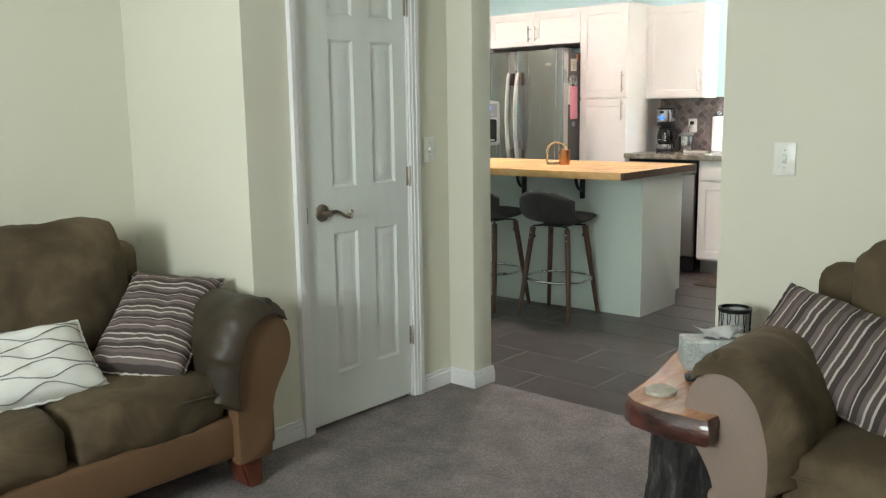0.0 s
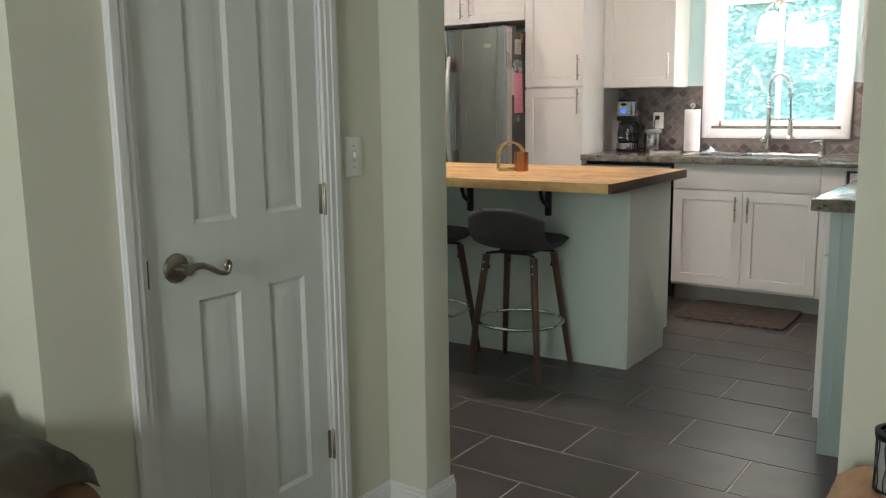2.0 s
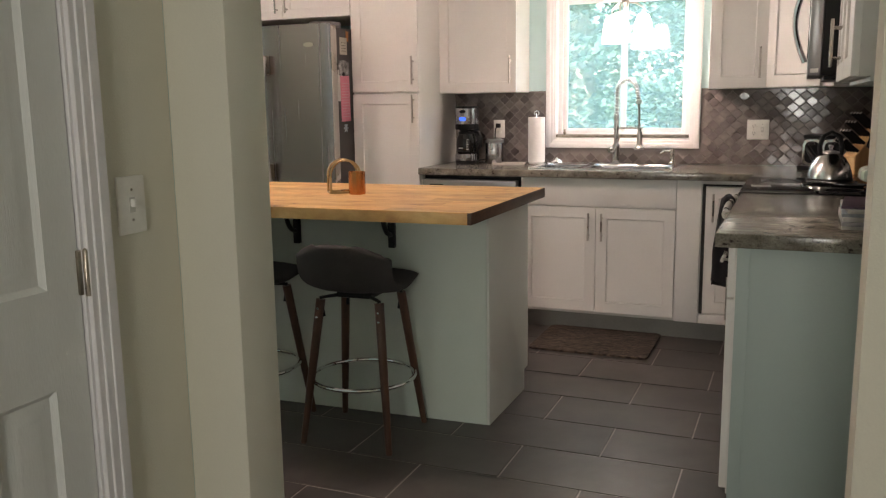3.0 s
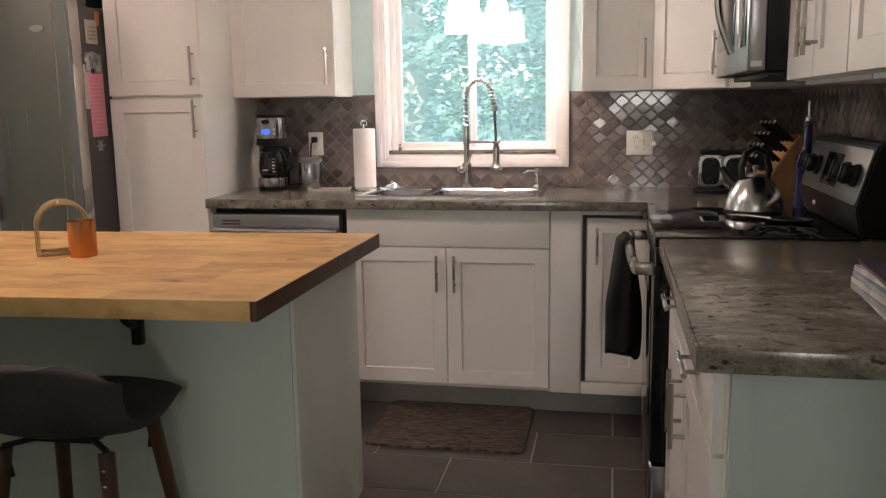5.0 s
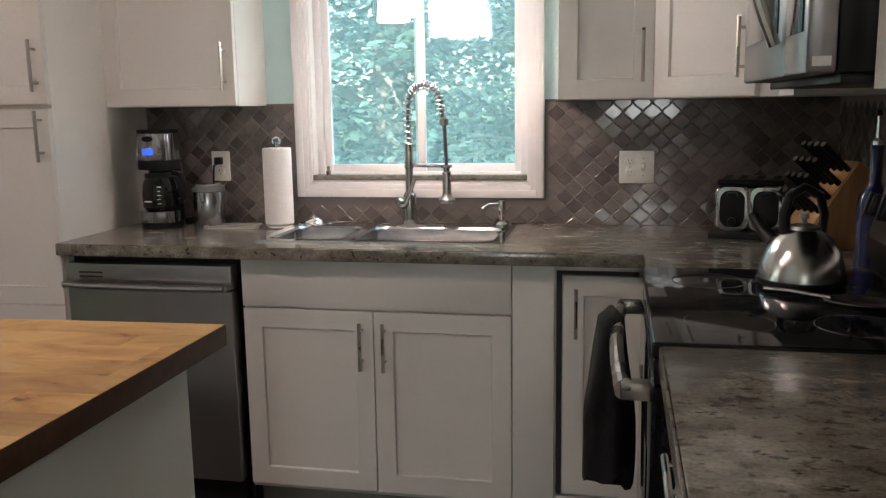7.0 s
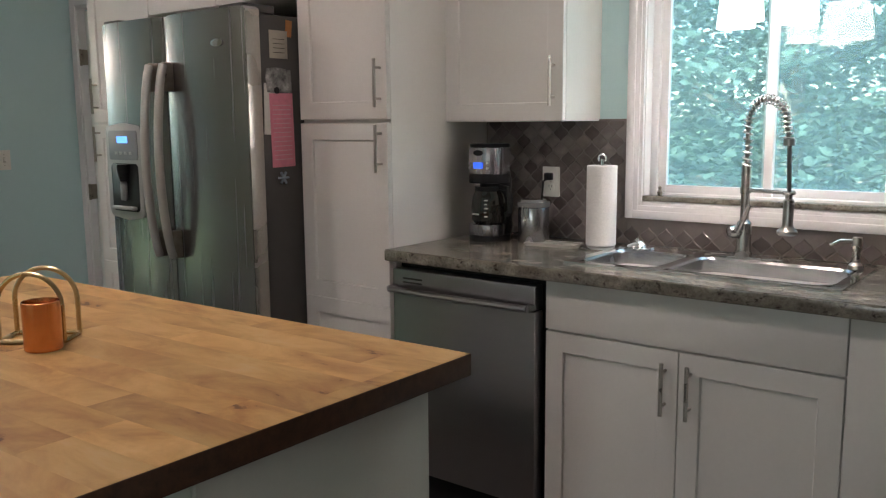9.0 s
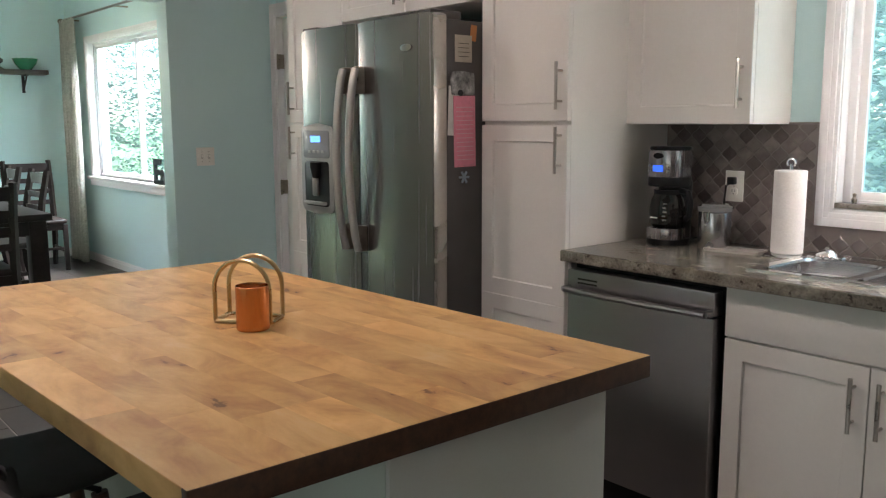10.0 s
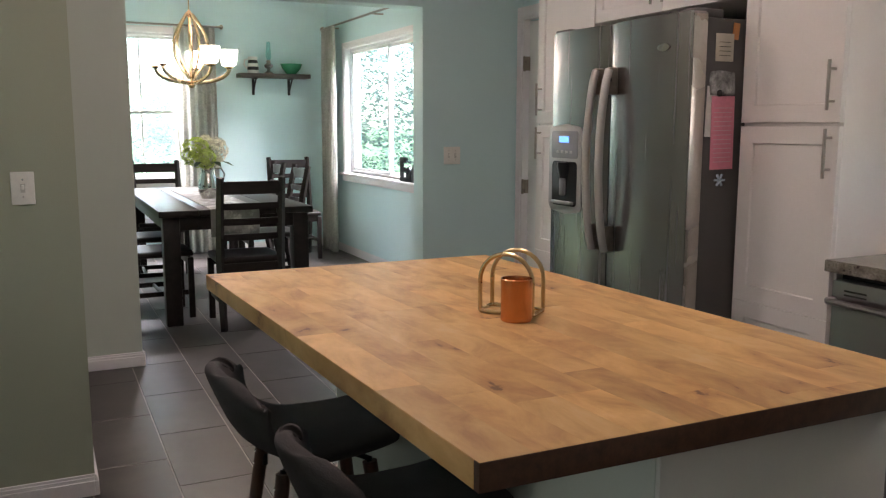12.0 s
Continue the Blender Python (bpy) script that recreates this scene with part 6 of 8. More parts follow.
def oven_towel():
    t = thing("dish_towel", "black dish towel hung over the oven handle", "towel", (-1.08, 6.5, 0.45))
    bm = bmesh.new()
    rows = []
    n, L = 28, 22
    for j in range(L + 1):
        u = j / L
        z = 0.868 - 0.41 * u
        wx = 0.030 + 0.034 * min(1, u * 1.6) - 0.006 * u
        wy = 0.085 + 0.02 * math.sin(u * 5)
        if j == 0:
            wx, wy = 0.012, 0.07
        row = []
        for i in range(n):
            a = 2 * math.pi * i / n
            f = 1 + 0.16 * math.sin(a * 5 + u * 1.5) * min(1, u * 1.5) + 0.08 * noise.noise((a * 2, u * 3, 1))
            zz = z - (0.03 * math.sin(a * 2 + 1) + 0.03 * math.sin(a * 3)) * max(0, u - 0.6) / 0.4
            row.append(bm.verts.new((-1.088 + wx * math.cos(a) * f - 0.006 * u, 6.62 + wy * math.sin(a) * f, zz)))
        rows.append(row)
    for p, q in zip(rows, rows[1:]):
        for i in range(n):
            bm.faces.new((p[i], p[(i + 1) % n], q[(i + 1) % n], q[i]))
    bm.faces.new(rows[0])
    bm.faces.new(rows[-1][::-1])
    part("cloth", bm, mat("black terry cloth", (0.010, 0.008, 0.010), 0.95, var=0.2, bump=0.004, bscale=220), t, smooth=70)


oven_towel()


def mail_stack():
    """Magazines, a box and bags at the end of the right worktop."""
    rng = random.Random(9)
    z = CTR
    cols = ((0.5, 0.48, 0.45), (0.3, 0.28, 0.3), (0.5, 0.48, 0.45), (0.28, 0.31, 0.34), (0.55, 0.53, 0.5), (0.06, 0.035, 0.06))
    for i, c in enumerate(cols):
        t = thing("magazine", "glossy magazine in a stack on the worktop", "magazine", (-0.52, 5.25, z), "magazine stack")
        th = rng.uniform(0.008, 0.014)
        m = Matrix.Translation((-0.52 + rng.uniform(-0.01, 0.01), 5.26, z)) @ Matrix.Rotation(radians(rng.uniform(-5, 5)), 4, "Z")
        bm = bx(-0.13, 0.13, -0.14, 0.14, 0.0005, th - 0.0005, 0.001)
        bm.transform(m)
        part("cover", bm, mat("magazine paper %d" % i, c, 0.4, var=0.3, scale=20), t)
        z += th
    t = thing("cardboard_box", "small brown cardboard box on the magazines", "box", (-0.47, 5.27, z))
    bm = bx(-0.10, 0.10, -0.08, 0.08, 0.0005, 0.055, 0.002)
    bm.transform(Matrix.Translation((-0.465, 5.27, z)) @ Matrix.Rotation(radians(12), 4, "Z"))
    part("carton", bm, mat("brown card", (0.30, 0.22, 0.13), 0.7), t)
    z2 = z + 0.0555
    t = thing("plastic_bag", "crumpled clear and pink plastic bag", "bag", (-0.47, 5.28, z2))
    bm = cushion(bmesh.new(), -0.475, 5.29, z2 + 0.026, 0.27, 0.20, 0.05, 10, 0.5, Matrix.Rotation(radians(-8), 4, "Z"), 0.016, 3.0)
    part("bag", bm, ramp_mat("clear pink plastic", [(0.35, (0.45, 0.55, 0.45)), (0.55, (0.6, 0.58, 0.52)), (0.66, (0.6, 0.16, 0.22))], 0.2, 9, 5, bump=0.01), t)
    t = thing("jar", "small teal lidded glass jar on the worktop", "jar", (-0.47, 5.62, CTR))
    part("glass", lathe(bmesh.new(), [(0, 0), (0.036, 0), (0.038, 0.005), (0.038, 0.07), (0.032, 0.08), (0, 0.08)], (-0.47, 5.62, CTR), 24), mat("jar glass", (0.3, 0.32, 0.3), 0.1), t)
    part("lid", lathe(bmesh.new(), [(0.0, 0.0805), (0.037, 0.0805), (0.038, 0.084), (0.038, 0.10), (0.035, 0.103), (0, 0.104)], (-0.47, 5.62, CTR), 24), mat("teal lid", (0.10, 0.30, 0.30), 0.4), t, "teal screw lid")


mail_stack()


# ---- on the island ----
def napkin_holder():
    t = thing("napkin_holder", "brass wire napkin holder with two arches", "napkin holder", (-2.64, 5.69, ITZ))
    BR = mat("satin brass", (0.55, 0.42, 0.24), 0.28, 1.0, var=0.08)
    m = Matrix.Translation((-2.64, 5.69, ITZ)) @ Matrix.Rotation(radians(39), 4, "Z")
    for y in (-0.038, 0.038):
        pts = [(-0.066, y, 0.006)] + [(-0.066, y, 0.08)] + [(0.066 * math.cos(radians(a)), y, 0.08 + 0.066 * math.sin(radians(a))) for a in range(180, -1, -12)] + [(0.066, y, 0.006)]
        bm = tube(bmesh.new(), pts, 0.0052, 10)
        bm.transform(m)
        part("arch", bm, BR, t)
    bm = tube(bmesh.new(), [(x, y, 0.0055) for x, y in rounded(-0.068, 0.068, -0.04, 0.04, 0.012)], 0.0052, 8, True)
    bm.transform(m)
    part("base_frame", bm, BR, t)


napkin_holder()
t = thing("copper_cup", "small polished copper cup on the island", "cup", (-2.557, 5.655, ITZ))
part("cup", lathe(bmesh.new(), [(0, 0.0), (0.034, 0.0), (0.0365, 0.003), (0.0365, 0.098), (0.035, 0.099), (0.0345, 0.097), (0.0335, 0.006), (0, 0.005)], (-2.557, 5.655, ITZ), 36), mat("polished copper", (0.62, 0.27, 0.12), 0.2, 1.0, var=0.1, scale=12, rvar=0.05), t)


# ---- stools ----
def stool():
    t = thing("bar_stool", "charcoal upholstered bar stool with walnut legs and chrome ring", "bar stool", (0, 0, 0), "stools at the island")
    FAB = mat("charcoal woven fabric", (0.05, 0.046, 0.045), 0.9, var=0.15, scale=14, bump=0.002, bscale=400, fine=0.2)
    WAL = ramp_mat("dark walnut", [(0.3, (0.045, 0.018, 0.010)), (0.7, (0.11, 0.048, 0.026))], 0.4, 5, 6, (6, 6, 1))
    # one padded shell: seat that curves up into a low wrapped back; front is +y
    side = [(0.205, 0.639), (0.13, 0.627), (0.05, 0.621), (-0.03, 0.618), (-0.10, 0.622), (-0.155, 0.642), (-0.192, 0.683), (-0.216, 0.736), (-0.236, 0.785), (-0.246, 0.811)]

    def smooth_step(a, b, x):
        x = min(1, max(0, (x - a) / (b - a)))
        return x * x * (3 - 2 * x)

    def mid(u, v):
        f = min(max(v, 0), 0.99999) * (len(side) - 1)
        i, k = int(f), f - int(f)
        q = [Vector(side[min(max(i + d, 0), len(side) - 1)]) for d in (-1, 0, 1, 2)]
        c = 0.5 * (2 * q[1] + (q[2] - q[0]) * k + (2 * q[0] - 5 * q[1] + 4 * q[2] - q[3]) * k * k + (3 * q[1] - 3 * q[2] + q[3] - q[0]) * k ** 3)
        half = 0.20 - 0.018 * (1 - smooth_step(0, 0.3, v)) - 0.085 * smooth_step(0.74, 1.0, v) ** 2
        lift = 0.055 * math.exp(-((v - 0.62) / 0.19) ** 2) * abs(u) ** 2.4 - 0.05 * smooth_step(0.66, 1.0, v) * abs(u) ** 3.5
        wrap = 0.07 * smooth_step(0.45, 0.8, v) * u * u - 0.045 * (1 - smooth_step(0, 0.45, v)) * u * u
        return Vector((u * half, c.x + wrap, c.y + lift))

    bm = bmesh.new()
    n, m = 26, 34
    for s in (1, -1):
        grid = []
        for j in range(m + 1):
            v = 0.5 - 0.5 * math.cos(math.pi * j / m)
            row = []
            for i in range(n + 1):
                u = math.sin(math.pi / 2 * (-1 + 2 * i / n))
                e = 0.01
                nrm = (mid(u + e, v) - mid(u - e, v)).cross(mid(u, min(1, v + e)) - mid(u, max(0, v - e))).normalized()
                w = max(0, (1 - abs(u) ** 7) * (1 - abs(2 * v - 1) ** 16)) ** 0.5
                row.append(bm.verts.new(mid(u, v) + nrm * (s * 0.019 * w * (1 + 0.1 * noise.noise((u * 3, v * 5, s))))))
            grid.append(row)
        for a, c in zip(grid, grid[1:]):
            for i in range(n):
                bm.faces.new((a[i], a[i + 1], c[i + 1], c[i]))
    bmesh.ops.remove_doubles(bm, verts=bm.verts, dist=0.0006)
    part("seat_shell", bm, FAB, t, "charcoal fabric bucket seat", 80)
    part("under_frame", bx(-0.075, 0.075, -0.07, 0.07, 0.574, 0.602, 0.006), BLACKP, t, "black steel under frame")
    for sx in (-1, 1):
        for sy in (-1, 1):
            p0, p1 = Vector((sx * 0.125, sy * 0.105, 0.572)), Vector((sx * 0.185, sy * 0.18, 0.0))
            bm = tube(bmesh.new(), [p0, p0.lerp(p1, 0.5), p1], 0.016, 12, radii=[0.0185, 0.0165, 0.0125])
            lg = part("leg", bm, WAL, t, "tapered dark walnut leg")
            k = tube(bmesh.new(), [Vector((sx * 0.06, sy * 0.055, 0.584)), p0 + Vector((0, 0, 0.006)), p0.lerp(p1, 0.12) + Vector((-sx * 0.017, -sy * 0.01, 0))], 0.008, 8)
            part("leg_bracket", k, BLACKP, lg)
            for f in (0.06, 0.12):
                c = p0.lerp(p1, f)
                k = lathe(bmesh.new(), [(0, 0), (0.005, 0), (0.004, 0.003), (0, 0.0035)], (c.x, c.y + sy * 0.0165, c.z), 10, Matrix.Rotation(radians(-90 * sy), 4, "X"))
                part("bolt", k, CHROME, lg)
    bm = tube(bmesh.new(), arc((0, 0, 0.245), 0.205, 0, 360, 48, "xy")[:-1], 0.0085, 10, True)
    part("foot_ring", bm, CHROME, t, "chrome foot ring")
    return t


st = stool()
st.matrix_world = Matrix.Translation((-2.36, 5.30, 0)) @ Matrix.Rotation(radians(2), 4, "Z")
copy_thing(st, Matrix.Translation((-2.88, 5.265, 0)) @ Matrix.Rotation(radians(-3), 4, "Z"))

# ---- floor mat ----
t = thing("kitchen_mat", "brown woven kitchen mat before the sink", "mat", (-1.77, 6.97, 0))
part("mat", prism(bmesh.new(), rounded(-2.09, -1.455, 6.665, 7.165, 0.03), 0.001, 0.012, 0.003), ramp_mat("brown woven mat", [(0.42, (0.018, 0.012, 0.009)), (0.58, (0.13, 0.095, 0.07))], 0.9, 28, 5, (1, 7, 1), bump=0.006), t)


# ---- things on the fridge side ----
def fridge_papers():
    x = -3.3418
    def sheet(name, y0, y1, z0, z1, c, label, cat, tilt=0, dx=0.0, rows=0):
        t = thing(name, label, cat, (x + dx, (y0 + y1) / 2, z0))
        bm = bx(x + dx, x + dx + 0.0025, y0, y1, z0, z1, 0.0005)
        p = Vector((x, (y0 + y1) / 2, z1))
        R = Matrix.Translation(p) @ Matrix.Rotation(radians(tilt), 4, "X") @ Matrix.Translation(-p)
        bm.transform(R)
        part("sheet", bm, mat(name + " paper", c, 0.8, var=0.06, scale=30), t)
        for i in range(rows):
            bm = bx(x + dx + 0.0026, x + dx + 0.0032, y0 + 0.012, y1 - 0.012, z1 - 0.045 - i * 0.0165, z1 - 0.042 - i * 0.0165)
            bm.transform(R)
            part("ruled_line", bm, mat("pale rule", (0.75, 0.45, 0.50), 0.8), t)
        return t

    sheet("shopping_list", 6.925, 7.035, 1.215, 1.485, (0.75, 0.26, 0.34), "pink ruled shopping list pad on the fridge side", "notepad", 1, 0.003, 13)
    sheet("paper_note", 6.905, 6.97, 1.335, 1.52, (0.6, 0.58, 0.55), "white paper note behind the list", "note", -2)
    t = sheet("luggage_tag", 6.935, 7.02, 1.61, 1.71, (0.50, 0.46, 0.38), "beige paper tag with faint lines", "tag", 0, 0.001, 0)
    for i in range(4):
        part("ruled_line", bx(x + 0.004, x + 0.0046, 6.95, 7.005, 1.63 + i * 0.016, 1.632 + i * 0.016), DARKGAP, t)
    sheet("magnet_card", 7.018, 7.048, 1.69, 1.75, (0.5, 0.2, 0.07), "small orange magnet card", "magnet", -6)
    t = thing("magnet_clip", "clear plastic magnet clip with papers", "magnet", (x, 6.97, 1.49))
    bm = cushion(bmesh.new(), x + 0.006, 6.972, 1.53, 0.010, 0.12, 0.09, 6, 0.3, None, 0.006, 2.0)
    part("bag", bm, ramp_mat("crumpled clear plastic", [(0.35, (0.10, 0.10, 0.10)), (0.6, (0.35, 0.35, 0.34)), (0.75, (0.6, 0.6, 0.58))], 0.2, 30, 4, bump=0.006), t)
    k = lathe(bmesh.new(), [(0, 0), (0.012, 0), (0.012, 0.004), (0, 0.005)], (x + 0.009, 6.955, 1.495), 14, Matrix.Rotation(radians(90), 4, "Y"))
    part("button", k, BLACKP, t)
    t = thing("snowflake_magnet", "small clear blue snowflake magnet", "magnet", (x, 6.98, 1.15))
    bm = bmesh.new()
    for a in (0, 60, 120):
        d = Vector((0, math.cos(radians(a)), math.sin(radians(a)))) * 0.024
        tube(bm, [Vector((x + 0.004, 6.98, 1.175)) - d, Vector((x + 0.004, 6.98, 1.175)) + d], 0.005, 6)
    part("flake", bm, mat("pale blue acrylic", (0.30, 0.36, 0.42), 0.15), t)


fridge_papers()


# ---- lamp over the sink ----
SHADEM = glow("lit frosted glass shade", (1.0, 0.94, 0.88), 1.6)
def sink_lamp():
    cx, cy = -1.74, 7.38
    t = thing("pendant_light", "lit three shade pendant lamp above the sink", "pendant lamp", (cx, cy, CEIL))
    part("canopy", lathe(bmesh.new(), [(0, -0.035), (0.03, -0.032), (0.062, -0.012), (0.065, 0), (0, 0)], (cx, cy, CEIL - 0.001), 24), NICKEL, t)
    part("stem", tube(bmesh.new(), [(cx, cy, CEIL - 0.03), (cx, cy, 1.88)], 0.006, 10), NICKEL, t)
    part("hub", lathe(bmesh.new(), [(0, -0.035), (0.012, -0.03), (0.022, 0), (0.014, 0.03), (0, 0.034)], (cx, cy, 1.87), 18), NICKEL, t)
    for k, a in enumerate((25, 145, 265)):
        dx, dy = 0.105 * math.cos(radians(a)), 0.105 * math.sin(radians(a))
        arm = part("arm", tube(bmesh.new(), [(cx, cy, 1.865), (cx + dx * 0.6, cy + dy * 0.6, 1.86), (cx + dx, cy + dy, 1.835), (cx + dx, cy + dy, 1.80)], 0.005, 8), NICKEL, t)
        sh = part("shade", lathe(bmesh.new(), [(0.018, 0.155), (0.03, 0.15), (0.045, 0.11), (0.052, 0.05), (0.055, 0.0), (0.052, 0.0), (0.047, 0.05), (0.04, 0.11), (0.016, 0.148)], (cx + dx, cy + dy, 1.645), 24), SHADEM, t, "glowing frosted glass shade")
        point_light("bulb_light", (cx + dx, cy + dy, 1.69), 0.12, WARM)


sink_lamp()


# lamp added out of view to give the kitchen its warm light
def unseen_ceiling_lamp(x, y):
    t = thing("ceiling_light", "added round frosted flush ceiling light, never in view", "ceiling light", (x, y, CEIL), "kitchen ceiling lights")
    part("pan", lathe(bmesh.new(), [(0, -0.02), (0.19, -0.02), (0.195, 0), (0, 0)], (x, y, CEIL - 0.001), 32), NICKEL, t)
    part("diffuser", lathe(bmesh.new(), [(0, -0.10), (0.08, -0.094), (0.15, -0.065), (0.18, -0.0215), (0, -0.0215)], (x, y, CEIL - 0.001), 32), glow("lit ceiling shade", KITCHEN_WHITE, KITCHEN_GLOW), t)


unseen_ceiling_lamp(-2.75, 5.5)
unseen_ceiling_lamp(-4.25, 5.5)


# ---- living room ----
SUEDE = ramp_mat("olive brown microsuede", [(0.28, (0.045, 0.030, 0.014)), (0.5, (0.08, 0.055, 0.028)), (0.72, (0.15, 0.108, 0.06))], 0.85, 4, 9, bump=0.008, distort=0.6)
TANL = mat("tan faux leather", (0.145, 0.078, 0.038), 0.5, var=0.12, scale=5, bump=0.0015, bscale=220)
LEATH = ramp_mat("worn dark brown leather", [(0.3, (0.020, 0.013, 0.007)), (0.7, (0.052, 0.035, 0.020))], 0.52, 6, 7, bump=0.004)
FOOTW = mat("cherry stained wood", (0.10, 0.028, 0.016), 0.35, var=0.2, scale=20)


def sofa(length, label, tan, leather, pipes=True):
    """A sofa with rolled arms. Local: front looks to -y, x along its length from 0, base at z 0."""
    t = thing("sofa", label, "sofa", (0, 0, 0))
    D = 1.02
    arm = 0.30
    part("base", bx(0.06, length - 0.06, -D + 0.03, -0.06, 0.12, 0.27, 0.02, 3), tan, t, "tan front rail")
    seats = 2 if length < 2.0 else 3
    w = (length - 2 * (arm - 0.06)) / seats
    for i in range(seats):
        bm = cushion(bmesh.new(), arm - 0.06 + w * (i + 0.5), -0.58, 0.34, w - 0.006, 0.86, 0.19, 18, 0.30, None, 0.018, 3.1 * i, 0.10)
        c = part("seat_cushion", bm, SUEDE, t, "", 80)
        x0, x1 = arm - 0.06 + w * i + 0.03, arm - 0.06 + w * (i + 1) - 0.03
        part("piping", tube(bmesh.new(), [(x0 + (x1 - x0) * k / 12, -1.0 + 0.016 * (2 * k / 12 - 1) ** 4 , 0.375 - 0.012 * (2 * k / 12 - 1) ** 4) for k in range(13)], 0.0045, 6), SUEDE, c)
        bm = cushion(bmesh.new(), arm - 0.06 + w * (i + 0.5), -0.26, 0.66, w - 0.004, 0.30, 0.52, 18, 0.5, Matrix.Rotation(radians(-13), 4, "X"), 0.024, 5.0 + i)
        part("back_cushion", bm, SUEDE, t, "", 80)
    part("back", bx(0.10, length - 0.10, -0.20, -0.03, 0.12, 0.80, 0.06, 4), SUEDE, t)
    for s in (0, 1):
        X = (lambda v: v) if s == 0 else (lambda v: length - v)
        # outline of the arm seen from the front, extruded to the back
        prof = [(0.245, 0.10), (0.245, 0.30), (0.243, 0.40), (0.232, 0.48), (0.205, 0.555), (0.155, 0.605), (0.10, 0.617), (0.05, 0.598), (0.015, 0.55), (0.004, 0.49), (0.02, 0.425), (0.055, 0.37), (0.085, 0.31), (0.10, 0.22), (0.10, 0.10)]
        fine = []
        npf = len(prof)
        for i in range(npf):
            a, b = Vector(prof[i]), Vector(prof[(i + 1) % npf])
            p, q = Vector(prof[i - 1]), Vector(prof[(i + 2) % npf])
            if 1 <= i <= npf - 3:
                for k in range(3):
                    u = k / 3
                    fine.append(tuple(0.5 * ((2 * a) + (b - p) * u + (2 * p - 5 * a + 4 * b - q) * u * u + (3 * a - p - 3 * b + q) * u ** 3)))
            else:
                fine.append(tuple(a))
        M = Matrix(((1 if s == 0 else -1, 0, 0, 0 if s == 0 else length), (0, 0, 1, -D), (0, 1, 0, 0), (0, 0, 0, 1)))
        bm = slab(bmesh.new(), fine, M, 0.05, 0.01)
        a = part("arm_front", bm, tan, t, "smooth tan scrolled arm front", 40)
        M2 = Matrix(((1 if s == 0 else -1, 0, 0, 0 if s == 0 else length), (0, 0, 1, -D + 0.045), (0, 1, 0, 0), (0, 0, 0, 1)))
        part("arm_body", slab(bmesh.new(), [(x, z) for x, z in fine], M2, 0.86, 0.012), leather, t, "", 40)
        # stuffed pad that climbs the inner side and lies over the roll, gathered along its front seam
        under = [(0.236, 0.30), (0.24, 0.40), (0.228, 0.48), (0.202, 0.553), (0.153, 0.603), (0.10, 0.614), (0.05, 0.600), (0.022, 0.578)]
        outer = [(0.300, 0.30), (0.318, 0.40), (0.305, 0.50), (0.262, 0.588), (0.195, 0.646), (0.115, 0.664), (0.045, 0.646), (0.000, 0.602)]
        nu, L = 30, 44

        def along(poly, u):
            f = min(max(u, 0), 0.99999) * (len(poly) - 1)
            i, k = int(f), f - int(f)
            q = [Vector(poly[min(max(i + e, 0), len(poly) - 1)]) for e in (-1, 0, 1, 2)]
            return 0.5 * (2 * q[1] + (q[2] - q[0]) * k + (2 * q[0] - 5 * q[1] + 4 * q[2] - q[3]) * k * k + (3 * q[1] - 3 * q[2] + q[3] - q[0]) * k ** 3)

        bm = bmesh.new()
        rows, low = [], []
        for j in range(L + 1):
            v = j / L
            lead = math.sqrt(max(0.0, 1 - max(0, 1 - v / 0.10) ** 2))
            row, lrow = [], []
            for i in range(nu + 1):
                u = i / nu
                a0, a1 = along(under, u), along(outer, u)
                round_off = max(0.0, 1 - abs(2 * u - 1) ** 8) ** 0.5
                full = (0.06 + 0.94 * lead) * (0.25 + 0.75 * round_off)
                pucker = 0.2 * math.exp(-((v - 0.035) / 0.05) ** 2) * (math.sin(u * 61 + 4 * math.sin(u * 17)) + 0.6 * math.sin(u * 103))
                full += lead * pucker + 0.16 * noise.noise((u * 3.5, v * 7, 2.0 + s)) * lead + 0.07 * noise.noise((u * 9, v * 16, 5.0 + s)) * lead
                q = a0.lerp(a1, full)
                y = -D - 0.012 + 0.876 * v - 0.014 * math.sin(math.pi * u) * (1 - v)
                row.append(bm.verts.new((X(q.x), y, q.y)))
                lrow.append(bm.verts.new((X(a0.x), y, a0.y)))
            rows.append(row)
            low.append(lrow)
        for g in (rows, low):
            for p, q in zip(g, g[1:]):
                for i in range(nu):
                    bm.faces.new((p[i], p[i + 1], q[i + 1], q[i]))
        for j in (0, L):
            for i in range(nu):
                bm.faces.new((rows[j][i], rows[j][i + 1], low[j][i + 1], low[j][i]))
        for i in (0, nu):
            for j in range(L):
                bm.faces.new((rows[j][i], rows[j + 1][i], low[j + 1][i], low[j][i]))
        part("arm_pad", bm, leather, t, "", 75)
        bm = bmesh.new()
        fx = X(0.17)
        p = [(fx - 0.05, -D + 0.04), (fx + 0.05, -D + 0.04), (fx + 0.05, -D + 0.14), (fx - 0.05, -D + 0.14)]
        lo = [bm.verts.new((x * 0.6 + fx * 0.4, y - 0.03, 0.0)) for x, y in p]
        hi = [bm.verts.new((x, y, 0.12)) for x, y in p]
        bm.faces.new(lo[::-1])
        bm.faces.new(hi)
        for i in range(4):
            j = (i + 1) % 4
            bm.faces.new((lo[i], lo[j], hi[j], hi[i]))
        bmesh.ops.bevel(bm, geom=list(bm.edges), offset=0.008, segments=2, affect="EDGES")
        part("foot", bm, FOOTW, t, "cherry stained tapered foot")
